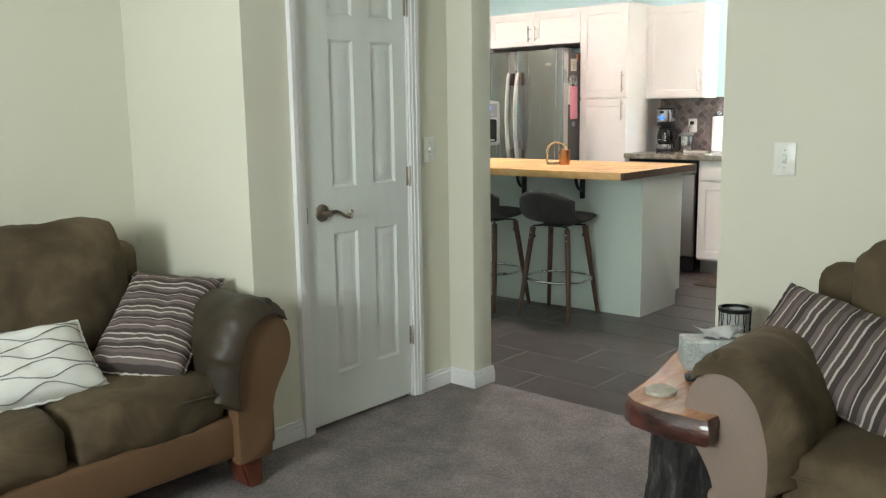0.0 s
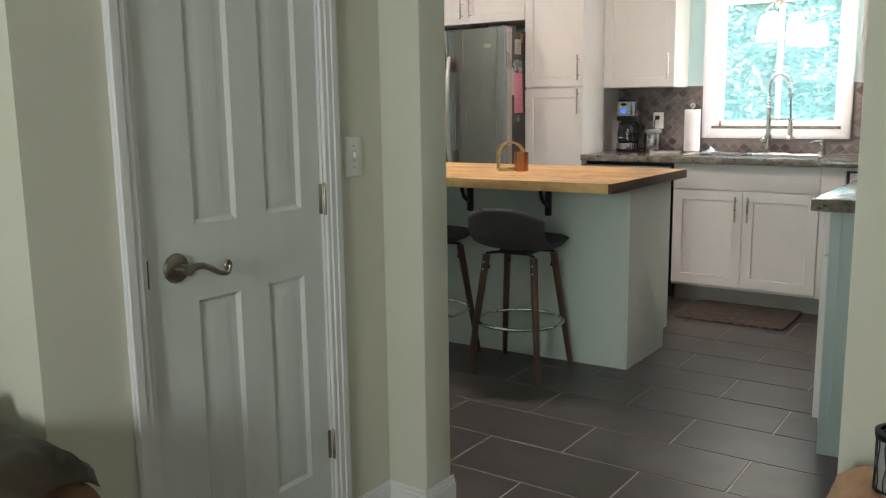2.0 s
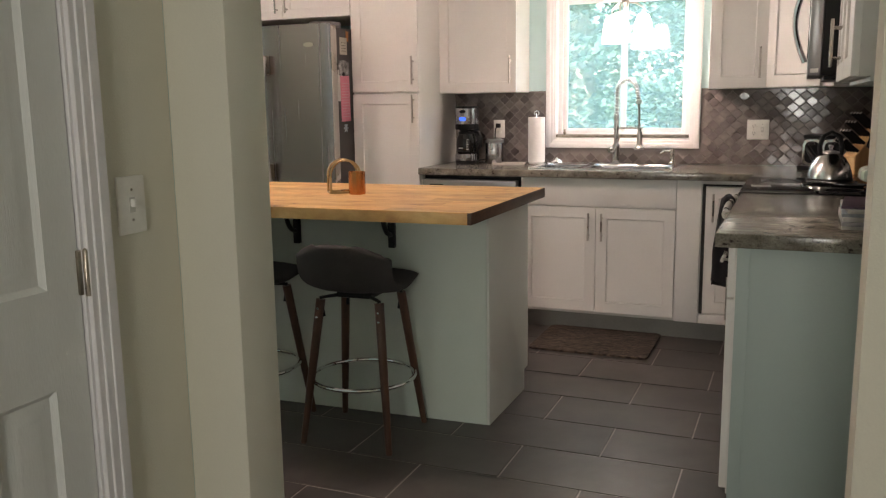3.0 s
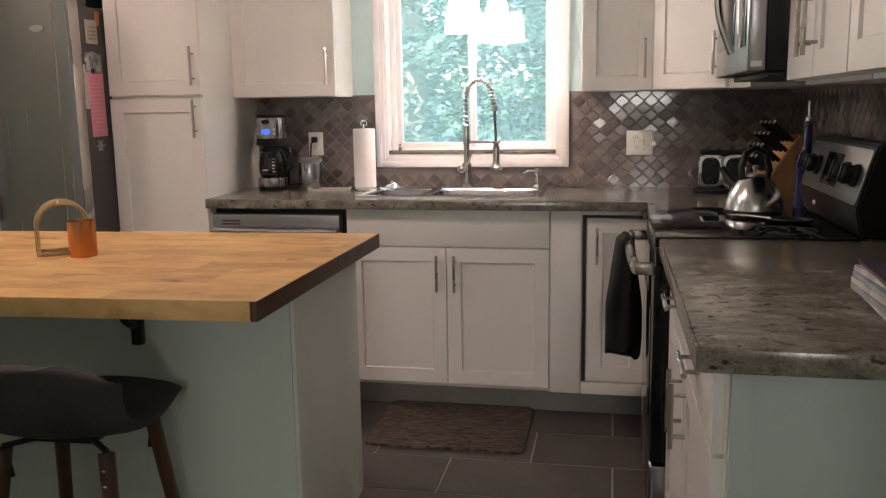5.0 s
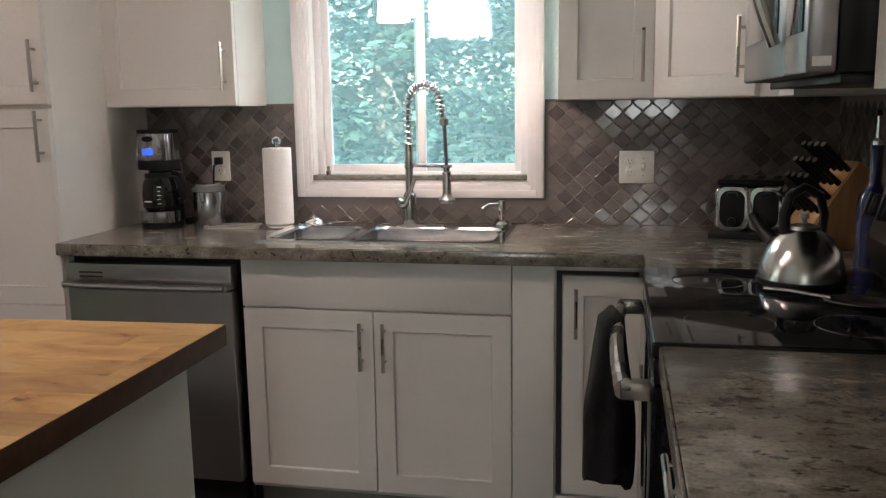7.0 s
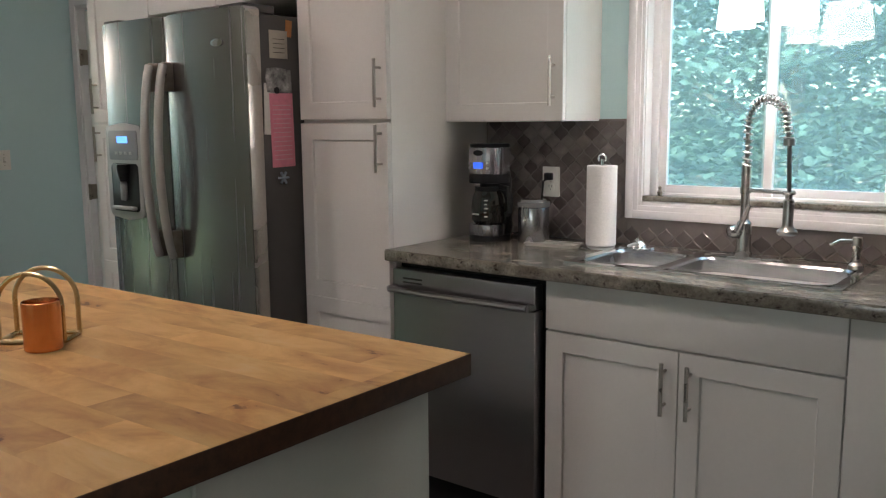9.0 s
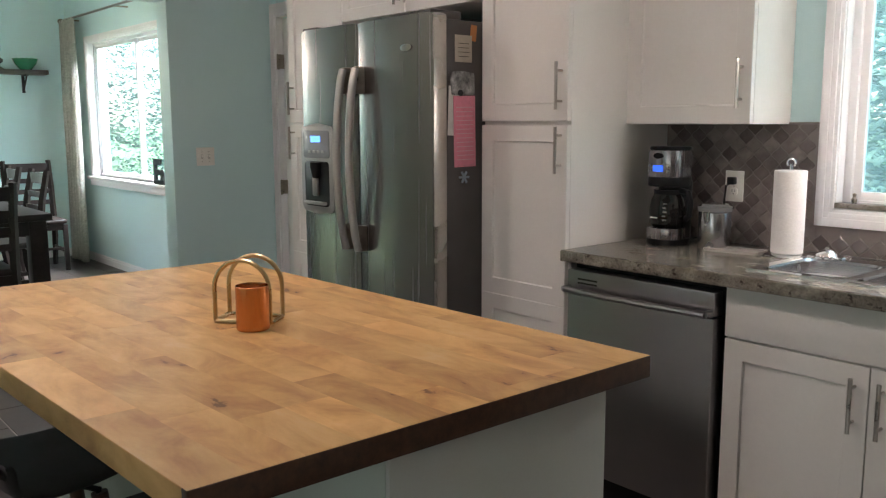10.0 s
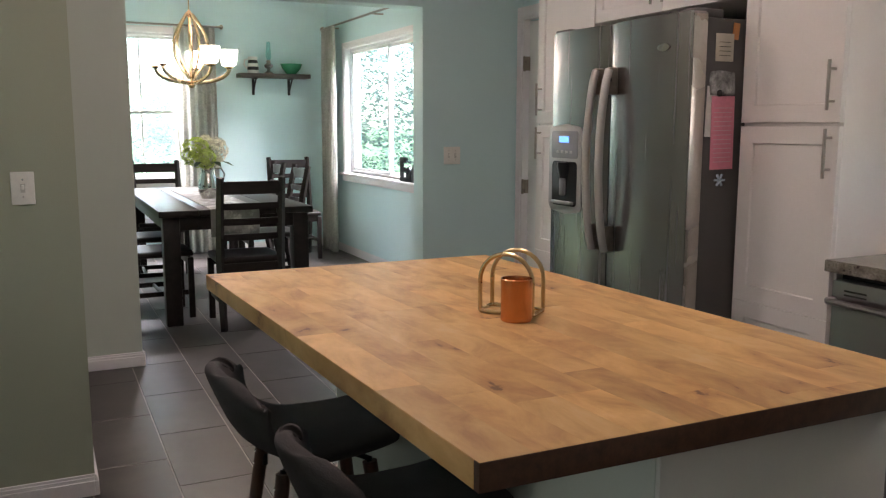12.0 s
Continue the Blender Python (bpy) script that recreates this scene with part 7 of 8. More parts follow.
        part("foot", bx(fx - 0.03, fx + 0.03, -0.14, -0.08, 0.0, 0.12, 0.006), FOOTW, t)
    return t


s1 = sofa(2.15, "olive brown microsuede sofa with rolled leather arms", TANL, LEATH)
# front to +x, its far arm by the closet corner
s1.matrix_world = Matrix.Translation((-2.775, 2.674 - 2.15, 0.004)) @ Matrix.Rotation(radians(90), 4, "Z")
TAUPE = mat("taupe brushed faux leather", (0.235, 0.17, 0.135), 0.6, var=0.06, scale=4, bump=0.001, bscale=220)
s2 = sofa(2.1, "taupe and olive brown sofa with a scrolled arm", TAUPE, SUEDE)
s2.matrix_world = Matrix.Translation((-0.37, 3.80, 0.004)) @ Matrix.Diagonal((1.0, 0.87, 1.0, 1))


def stripe_material(name, stripes, axis, period, wavy=0.0):
    """Woven bands across a pillow, of the given colours and widths."""
    m = bpy.data.materials.new(name)
    m.use_nodes = True
    nt = m.node_tree
    N, L = nt.nodes.new, nt.links.new
    p = nt.nodes["Principled BSDF"]
    co, sep = N("ShaderNodeTexCoord"), N("ShaderNodeSeparateXYZ")
    L(co.outputs["Object"], sep.inputs[0])
    fr = N("ShaderNodeMath")
    fr.operation = "MULTIPLY"
    fr.inputs[1].default_value = 1 / period
    L(sep.outputs[axis], fr.inputs[0])
    f2 = N("ShaderNodeMath")
    f2.operation = "FRACT"
    L(fr.outputs[0], f2.inputs[0])
    cr = N("ShaderNodeValToRGB")
    cr.color_ramp.interpolation = "CONSTANT"
    els = cr.color_ramp.elements
    while len(els) < len(stripes):
        els.new(0.5)
    for e, (pos, c) in zip(els, stripes):
        e.position, e.color = pos, (*c, 1)
    L(f2.outputs[0], cr.inputs[0])
    n = N("ShaderNodeTexNoise")
    n.inputs["Scale"].default_value = 160
    L(co.outputs["Object"], n.inputs["Vector"])
    b = N("ShaderNodeBump")
    b.inputs["Strength"].default_value, b.inputs["Distance"].default_value = 0.5, 0.002
    L(n.outputs["Fac"], b.inputs["Height"])
    L(b.outputs[0], p.inputs["Normal"])
    L(cr.outputs["Color"], p.inputs["Base Color"])
    p.inputs["Roughness"].default_value = 0.85
    return m


TA, TB, TC, TL = (0.09, 0.066, 0.06), (0.14, 0.105, 0.097), (0.055, 0.04, 0.037), (0.50, 0.44, 0.40)
STRIPE = stripe_material("brown striped cotton", [(0, TA), (0.12, TL), (0.17, TC), (0.30, TB), (0.42, TL), (0.45, TA), (0.56, TB), (0.66, TC), (0.70, TL), (0.73, TC), (0.85, TB), (0.95, TL)], "Y", 0.13)


def pillow(label, material, w, h, d, m, frill=True, waves=False):
    t = thing("throw_pillow", label, "pillow", (0, 0, 0))
    bm = bmesh.new()
    n = 26
    for side in (1, -1):
        g = []
        for j in range(n + 1):
            row = []
            for i in range(n + 1):
                u, v = -1 + 2 * i / n, -1 + 2 * j / n
                k = max(0.0, (1 - u ** 4) * (1 - v ** 4)) ** 0.5
                pinch = 1 - 0.05 * (1 - (abs(u) * abs(v)) ** 2)
                z = side * d / 2 * k * (1 + 0.16 * noise.noise((u * 2, v * 2, side + w)) ) + 0.010 * noise.noise((u * 3.5, v * 3.5, 7)) + 0.006 * noise.noise((u * 8, v * 8, 3)) * k
                row.append(bm.verts.new((u * w / 2 * pinch, v * h / 2 * pinch, z)))
            g.append(row)
        for a, c in zip(g, g[1:]):
            for i in range(n):
                bm.faces.new((a[i], a[i + 1], c[i + 1], c[i]))
    bmesh.ops.remove_doubles(bm, verts=bm.verts, dist=0.004)
    body = part("cover", bm, material, t, "", 80)
    if frill:
        pts = []
        for (a, b) in (((-1, -1), (1, -1)), ((1, -1), (1, 1)), ((1, 1), (-1, 1)), ((-1, 1), (-1, -1))):
            for k in range(24):
                u = a[0] + (b[0] - a[0]) * k / 24
                v = a[1] + (b[1] - a[1]) * k / 24
                pinch = 1 - 0.05 * (1 - (abs(u) * abs(v)) ** 2)
                pts.append((u * w / 2 * pinch * 1.008, v * h / 2 * pinch * 1.008, 0.004 * math.sin(k * 2.6)))
        part("seam", tube(bmesh.new(), pts, 0.004, 6, True), material, t)
    if waves:
        for r in range(7):
            v0 = -0.86 + r * 0.287
            pts = []
            for k in range(61):
                u = -0.97 + 1.94 * k / 60
                v = v0 + 0.105 * math.sin(u * 6.2 + (math.pi if r % 2 else 0))
                if abs(v) > 0.97:
                    continue
                q = max(0.0, (1 - u ** 4) * (1 - v ** 4)) ** 0.5
                pinch = 1 - 0.05 * (1 - (abs(u) * abs(v)) ** 2)
                z = d / 2 * q * (1 + 0.16 * noise.noise((u * 2, v * 2, 1 + w))) + 0.010 * noise.noise((u * 3.5, v * 3.5, 7)) + 0.006 * noise.noise((u * 8, v * 8, 3)) * q
                pts.append((u * w / 2 * pinch, v * h / 2 * pinch, z + 0.0012))
            bm = bmesh.new()
            for a, c in zip(pts[::1], pts[1::1]):
                a, c = Vector(a), Vector(c)
                tube(bm, [a.lerp(c, 0.12), a.lerp(c, 0.78)], 0.0022, 5)
            part("stitching", bm, mat("grey stitching", (0.18, 0.18, 0.18), 0.8), t, "dashed grey wave stitching")
    t.matrix_world = m
    return t


def basis(c, xdir, ydir):
    x = Vector(xdir).normalized()
    z = x.cross(Vector(ydir)).normalized()
    y = z.cross(x)
    return Matrix(((x.x, y.x, z.x, c[0]), (x.y, y.y, z.y, c[1]), (x.z, y.z, z.z, c[2]), (0, 0, 0, 1)))


def corners(bl, br, tl, push):
    """The pose of a pillow from three of its corners, set off its support by push."""
    bl, br, tl = Vector(bl), Vector(br), Vector(tl)
    m = basis((br + tl) / 2, br - bl, tl - bl)
    return Matrix.Translation(m.to_3x3() @ Vector((0, 0, push))) @ m


pillow("brown striped throw pillow leaning on the sofa arm", STRIPE, 0.34, 0.50, 0.13, corners((-2.08, 2.10, 0.42), (-1.86, 2.27, 0.40), (-2.37, 2.46, 0.70), 0.025))
pillow("white throw pillow with dashed grey wavy stitching", mat("white cotton", (0.72, 0.71, 0.67), 0.9, var=0.03, bump=0.001, bscale=300), 0.50, 0.29, 0.13, corners((-2.0, 1.60, 0.44), (-1.975, 2.08, 0.44), (-2.2, 1.62, 0.61), 0.0), True, True)
pillow("brown striped throw pillow on the taupe sofa", STRIPE, 0.36, 0.52, 0.15, corners((-0.29, 3.30, 0.62), (-0.235, 3.53, 0.78), (0.08, 3.12, 0.40), 0.0))


def log_table():
    t = thing("log_side_table", "live edge log slab side table on a bark stump", "side table", (-0.42, 3.25, 0))
    rng = random.Random(2)
    out = [(-0.27, 2.845), (-0.40, 2.835), (-0.50, 2.86), (-0.545, 2.90), (-0.555, 3.0), (-0.57, 3.12), (-0.60, 3.25), (-0.63, 3.38), (-0.655, 3.52), (-0.66, 3.66), (-0.62, 3.745), (-0.50, 3.76), (-0.41, 3.72), (-0.40, 3.5), (-0.39, 3.3), (-0.33, 3.1), (-0.26, 2.95)]
    bm = bmesh.new()
    rings = []
    cx, cy = -0.47, 3.28
    fine = []
    for i in range(len(out)):
        a, b = Vector(out[i]), Vector(out[(i + 1) % len(out)])
        for k in range(4):
            p = a.lerp(b, k / 4)
            fine.append(p)
    for z, s in ((0.418, 0.94), (0.43, 0.985), (0.46, 1.0), (0.485, 0.985), (0.497, 0.965)):
        rings.append([bm.verts.new((cx + (p.x - cx) * s + 0.008 * noise.noise((p.x * 18, p.y * 18, z * 40)), cy + (p.y - cy) * s + 0.008 * noise.noise((p.x * 18, p.y * 18, z * 40 + 9)), z)) for p in fine])
    n = len(fine)
    for a, c in zip(rings, rings[1:]):
        for i in range(n):
            bm.faces.new((a[i], a[(i + 1) % n], c[(i + 1) % n], c[i]))
    bm.faces.new(rings[0][::-1])
    part("live_edge", bm, ramp_mat("dark red bark edge", [(0.3, (0.02, 0.008, 0.006)), (0.55, (0.075, 0.022, 0.016)), (0.75, (0.14, 0.05, 0.035))], 0.3, 16, 8, (1, 1, 2), bump=0.01, coat=0.5), t, "dark varnished bark edge", 50)
    bm = bmesh.new()
    prism(bm, [(cx + (p.x - cx) * 0.963, cy + (p.y - cy) * 0.963) for p in fine], 0.46, 0.4985)
    part("slab_top", bm, ramp_mat("varnished cedar slab", [(0.25, (0.22, 0.075, 0.03)), (0.5, (0.42, 0.19, 0.085)), (0.8, (0.55, 0.29, 0.14))], 0.22, 5, 6, (6, 1, 1), coat=0.6, distort=1.0), t, "varnished red brown slab")
    bm = bmesh.new()
    rings = []
    nn = 40
    for j in range(15):
        z = 0.418 * j / 14
        rr = 0.125 + 0.03 * (1 - j / 14) ** 2
        rings.append([bm.verts.new((-0.425 + (rr + 0.012 * noise.noise((math.cos(6.283 * i / nn) * 9, math.sin(6.283 * i / nn) * 9, z * 4)) + 0.006 * noise.noise((i * 1.3, z * 14, 0))) * math.cos(6.283 * i / nn), 3.12 + (rr + 0.012 * noise.noise((math.cos(6.283 * i / nn) * 9, math.sin(6.283 * i / nn) * 9, z * 4)) + 0.006 * noise.noise((i * 1.3, z * 14, 0))) * math.sin(6.283 * i / nn), z)) for i in range(nn)])
    for a, c in zip(rings, rings[1:]):
        for i in range(nn):
            bm.faces.new((a[i], a[(i + 1) % nn], c[(i + 1) % nn], c[i]))
    bm.faces.new(rings[0][::-1])
    bm.faces.new(rings[-1])
    part("stump", bm, ramp_mat("grey furrowed bark", [(0.4, (0.006, 0.005, 0.005)), (0.55, (0.035, 0.032, 0.03)), (0.7, (0.13, 0.12, 0.11))], 0.85, 26, 9, (1, 1, 0.3), bump=0.06), t, "rough grey bark stump", 60)


log_table()
TT = 0.4988
t = thing("coaster", "round pale stone coaster on the log table", "coaster", (-0.475, 2.985, TT))
part("disc", prism(bmesh.new(), [(-0.475 + 0.044 * math.cos(a) * (1 + 0.03 * math.sin(5 * a)), 2.985 + 0.044 * math.sin(a) * (1 + 0.03 * math.cos(4 * a))) for a in [2 * math.pi * i / 32 for i in range(32)]], TT, TT + 0.012, 0.003), mat("pale sandstone", (0.46, 0.43, 0.36), 0.8, var=0.15, scale=40), t)


def tissue_box():
    t = thing("tissue_box", "silver grey patterned tissue box with a tissue", "tissue box", (-0.46, 3.36, TT))
    m = Matrix.Translation((-0.455, 3.34, TT)) @ Matrix.Rotation(radians(38), 4, "Z")
    bm = bx(-0.115, 0.115, -0.06, 0.06, 0.0, 0.088, 0.003)
    bm.transform(m)
    part("carton", bm, ramp_mat("silver damask card", [(0.42, (0.45, 0.48, 0.47)), (0.5, (0.30, 0.33, 0.32)), (0.58, (0.55, 0.57, 0.55))], 0.35, 22, 3, distort=2.0), t)
    bm = lathe(bmesh.new(), [(0, 0.0), (0.052, 0.0), (0.052, 0.0012), (0, 0.0012)], (0, 0, 0.0882), 24, Matrix.Diagonal((1, 0.45, 1, 1)))
    bm.transform(m)
    part("opening", bm, mat("shaded slot", (0.10, 0.10, 0.10), 0.8), t)
    bm = bmesh.new()
    g = []
    for j in range(9):
        row = []
        for i in range(11):
            u, v = -1 + 2 * i / 10, j / 8
            row.append(bm.verts.new((u * (0.03 + 0.05 * v), 0.012 * math.sin(u * 6 + v * 3) + 0.03 * v * v, 0.088 + 0.03 * v + 0.008 * math.sin(u * 4) * v)))
        g.append(row)
    for a, c in zip(g, g[1:]):
        for i in range(10):
            bm.faces.new((a[i], a[i + 1], c[i + 1], c[i]))
    bmesh.ops.solidify(bm, geom=list(bm.faces), thickness=0.0015)
    bm.transform(m)
    part("tissue", bm, mat("white tissue", (0.8, 0.8, 0.78), 0.9), t, "", 80)
    t2 = thing("remote_control", "black remote control lying by the tissue box", "remote", (-0.38, 3.13, TT))
    bm = bx(-0.022, 0.022, -0.085, 0.085, 0, 0.018, 0.006)
    bm.transform(Matrix.Translation((-0.40, 3.18, TT)) @ Matrix.Rotation(radians(-60), 4, "Z"))
    part("case", bm, BLACKP, t2)


tissue_box()


def candle_holder():
    x, y, z = -0.53, 3.635, TT
    t = thing("candle_holder", "glass candle holder in a black wire lattice", "candle holder", (x, y, z))
    part("glass", lathe(bmesh.new(), [(0, 0.004), (0.05, 0.004), (0.05, 0.125), (0.047, 0.125), (0.047, 0.008), (0, 0.008)], (x, y, z), 30), mat("frosted grey glass", (0.42, 0.44, 0.43), 0.25, var=0.1), t, "frosted glass cup")
    rim = lathe(bmesh.new(), [(0.046, 0.122), (0.056, 0.122), (0.057, 0.136), (0.046, 0.138)], (x, y, z), 30)
    part("rim", rim, BLACKP, t, "black metal rim")
    part("base", lathe(bmesh.new(), [(0, 0), (0.055, 0), (0.055, 0.006), (0.05, 0.0065), (0, 0.0065)], (x, y, z), 30), BLACKP, t)
    k = 12
    for i in range(k):
        for s in (1, -1):
            pts = []
            for j in range(9):
                v = j / 8
                a = 2 * math.pi * (i + s * 0.5 * (0.5 - abs(((v * 1.5 + 0.25) % 1) - 0.5)) * 1.0) / k
                pts.append((x + 0.0525 * math.cos(a), y + 0.0525 * math.sin(a), z + 0.006 + 0.117 * v))
            part("wire", tube(bmesh.new(), pts, 0.0013, 5), BLACKP, t)
    return t


candle_holder().scale = (1, 1, 0.9)


# ---- dining room ----
EBON = ramp_mat("ebony stained wood", [(0.3, (0.010, 0.008, 0.007)), (0.7, (0.024, 0.018, 0.016))], 0.38, 4, 6, (1, 6, 6), bump=0.0006)
EBON.node_tree.nodes["Principled BSDF"].inputs["Specular IOR Level"].default_value = 0.3
TBX0, TBX1, TBY0, TBY1, TBZ = -9.15, -6.83, 5.38, 6.45, 0.80


def dining_table():
    t = thing("dining_table", "black stained wooden dining table with thick square legs", "dining table", ((TBX0 + TBX1) / 2, (TBY0 + TBY1) / 2, 0))
    for i in range(4):
        w = (TBY1 - TBY0) / 4
        part("board", bx(TBX0, TBX1, TBY0 + i * w + 0.001, TBY0 + (i + 1) * w - 0.001, TBZ - 0.045, TBZ, 0.004), EBON, t)
    part("apron", bx(TBX0 + 0.12, TBX1 - 0.12, TBY0 + 0.045, TBY0 + 0.07, TBZ - 0.14, TBZ - 0.046, 0.002), EBON, t)
    part("apron", bx(TBX0 + 0.12, TBX1 - 0.12, TBY1 - 0.07, TBY1 - 0.045, TBZ - 0.14, TBZ - 0.046, 0.002), EBON, t)
    part("apron", bx(TBX0 + 0.045, TBX0 + 0.07, TBY0 + 0.12, TBY1 - 0.12, TBZ - 0.14, TBZ - 0.046, 0.002), EBON, t)
    part("apron", bx(TBX1 - 0.07, TBX1 - 0.045, TBY0 + 0.12, TBY1 - 0.12, TBZ - 0.14, TBZ - 0.046, 0.002), EBON, t)
    for x in (TBX0 + 0.03, TBX1 - 0.14):
        for y in (TBY0 + 0.03, TBY1 - 0.14):
            part("leg", bx(x, x + 0.11, y, y + 0.11, 0, TBZ - 0.046, 0.005), EBON, t)


dining_table()


def table_runner():
    t = thing("table_runner", "grey woven table runner with pale pattern", "table runner", (-7.9, 5.9, TBZ))
    bm = bx(TBX0 + 0.3, TBX1 + 0.008, 5.72, 6.06, TBZ + 0.001, TBZ + 0.005, 0.001)
    box(bm, TBX1 + 0.004, TBX1 + 0.008, 5.722, 6.058, TBZ - 0.19, TBZ + 0.0005, 0.001)
    part("cloth", bm, ramp_mat("grey linen weave", [(0.4, (0.23, 0.22, 0.21)), (0.55, (0.33, 0.32, 0.30)), (0.62, (0.55, 0.53, 0.5))], 0.9, 10, 6, bump=0.001), t)


table_runner()


def dining_chair():
    """Ladder back chair. Local: faces +y, back at y = 0, base at z 0."""
    t = thing("dining_chair", "black stained ladder back wooden dining chair", "dining chair", (0, 0, 0), "chairs round the table")
    for sx in (-1, 1):
        bm = tube(bmesh.new(), [(sx * 0.205, -0.05, 0), (sx * 0.205, 0.0, 0.30), (sx * 0.205, 0.005, 0.50), (sx * 0.205, -0.035, 0.80), (sx * 0.205, -0.085, 1.035)], 0.02, 4, radii=[0.024, 0.028, 0.03, 0.027, 0.024])
        part("back_post", bm, EBON, t)
        part("leg", bx(sx * 0.20 - 0.021, sx * 0.20 + 0.021, 0.39, 0.432, 0, 0.44, 0.004), EBON, t)
        part("side_stretcher", bx(sx * 0.20 - 0.009, sx * 0.20 + 0.009, 0.01, 0.39, 0.17, 0.205, 0.003), EBON, t)
    for z, h, y in ((0.965, 0.085, -0.072), (0.84, 0.045, -0.045), (0.735, 0.045, -0.026), (0.63, 0.045, -0.012)):
        bm = bmesh.new()
        pts0 = [(-0.19 + 0.38 * i / 8, y - 0.018 * math.sin(math.pi * i / 8)) for i in range(9)]
        poly = [(x, v - 0.008) for x, v in pts0] + [(x, v + 0.008) for x, v in pts0[::-1]]
        prism(bm, poly, z - h / 2, z + h / 2, 0.002)
        part("slat", bm, EBON, t)
    bm = cushion(bmesh.new(), 0, 0.215, 0.47, 0.45, 0.45, 0.042, 8, 0.18)
    part("seat", bm, EBON, t, "", 60)
    part("seat_rail", bx(-0.19, 0.19, 0.395, 0.415, 0.39, 0.45, 0.003), EBON, t)
    part("seat_rail", bx(-0.19, 0.19, -0.005, 0.015, 0.39, 0.45, 0.003), EBON, t)
    part("front_stretcher", bx(-0.19, 0.19, 0.20, 0.218, 0.175, 0.20, 0.003), EBON, t)
    return t


ch = dining_chair()
Z = lambda a: Matrix.Rotation(radians(a), 4, "Z")
ch.matrix_world = Matrix.Translation((-6.62, 5.945, 0)) @ Z(90)
for x, y, a in ((-7.30, 5.20, 2), (-8.15, 5.20, -2), (-8.05, 6.63, 180), (-8.80, 6.63, 178), (-9.42, 5.68, -90), (-9.78, 7.08, -92)):
    copy_thing(ch, Matrix.Translation((x, y, 0)) @ Z(a))


def vase():
    x, y, z = -7.72, 5.87, TBZ + 0.0055
    t = thing("flower_pitcher", "silver pitcher with green and white hydrangeas", "vase", (x, y, z))
    SILV = mat("polished silver", (0.62, 0.61, 0.58), 0.12, 1.0, var=0.1, scale=14, rvar=0.04)
    part("pitcher", lathe(bmesh.new(), [(0, 0), (0.05, 0), (0.055, 0.006), (0.075, 0.05), (0.08, 0.09), (0.07, 0.14), (0.052, 0.19), (0.05, 0.22), (0.062, 0.25), (0.058, 0.25), (0.046, 0.22), (0.046, 0.2), (0, 0.2)], (x, y, z), 30), SILV, t)
    part("pitcher_handle", tube(bmesh.new(), [(x + 0.01, y + 0.05, z + 0.235), (x + 0.015, y + 0.10, z + 0.235), (x + 0.018, y + 0.125, z + 0.19), (x + 0.015, y + 0.11, z + 0.13), (x + 0.01, y + 0.078, z + 0.10)], 0.007, 8), SILV, t)
    rng = random.Random(5)
    STEM = mat("green stem", (0.06, 0.12, 0.03), 0.6)
    for cx, cy, cz, r, c, lab in ((0.0, -0.085, 0.36, 0.115, (0.42, 0.55, 0.10), "lime green hydrangea head"), (-0.03, 0.065, 0.37, 0.105, (0.72, 0.70, 0.58), "cream white hydrangea head"), (0.07, -0.02, 0.31, 0.075, (0.50, 0.60, 0.18), "lime green hydrangea head"), (-0.08, 0.0, 0.42, 0.07, (0.66, 0.66, 0.50), "pale hydrangea head")):
        bm = bmesh.new()
        for k in range(170):
            d = Vector((rng.gauss(0, 1), rng.gauss(0, 1), rng.gauss(0.25, 1))).normalized()
            p = Vector((x + cx, y + cy, z + cz)) + d * r * rng.uniform(0.86, 1.04)
            q = d.to_track_quat("Z", "Y").to_matrix().to_4x4()
            R = Matrix.Translation(p) @ q @ Matrix.Rotation(rng.uniform(0, 6.28), 4, "Z")
            for a in range(4):
                T = R @ Matrix.Rotation(a * math.pi / 2, 4, "Z")
                vs = [bm.verts.new(T @ Vector(v)) for v in ((0, 0, 0), (0.012, 0.008, 0.004), (0.019, 0, 0.002), (0.012, -0.008, 0.004))]
                bm.faces.new(vs)
        part("flower_head", bm, mat(lab, c, 0.8, var=0.15, scale=25, island=0.25), t, lab)
        part("stem", tube(bmesh.new(), [(x, y, z + 0.19), (x + cx * 0.6, y + cy * 0.6, z + 0.27), (x + cx, y + cy, z + cz - 0.02)], 0.004, 6), STEM, t)
    for a in (20, 75, 150, 260, 320):
        d = Vector((math.cos(radians(a)), math.sin(radians(a)), 0))
        s = Vector((-d.y, d.x, 0))
        base = Vector((x, y, z + 0.27)) + d * 0.06
        bm = bmesh.new()
        L = [bm.verts.new(base + d * u + s * w + Vector((0, 0, h))) for u, w, h in ((0, 0, 0), (0.05, 0.028, 0.02), (0.10, 0.022, 0.01), (0.14, 0, -0.02), (0.10, -0.022, 0.01), (0.05, -0.028, 0.02))]
        bm.faces.new(L)
        bmesh.ops.solidify(bm, geom=list(bm.faces), thickness=0.001)
        part("leaf", bm, mat("dark hydrangea leaf", (0.04, 0.10, 0.03), 0.5), t)


vase()


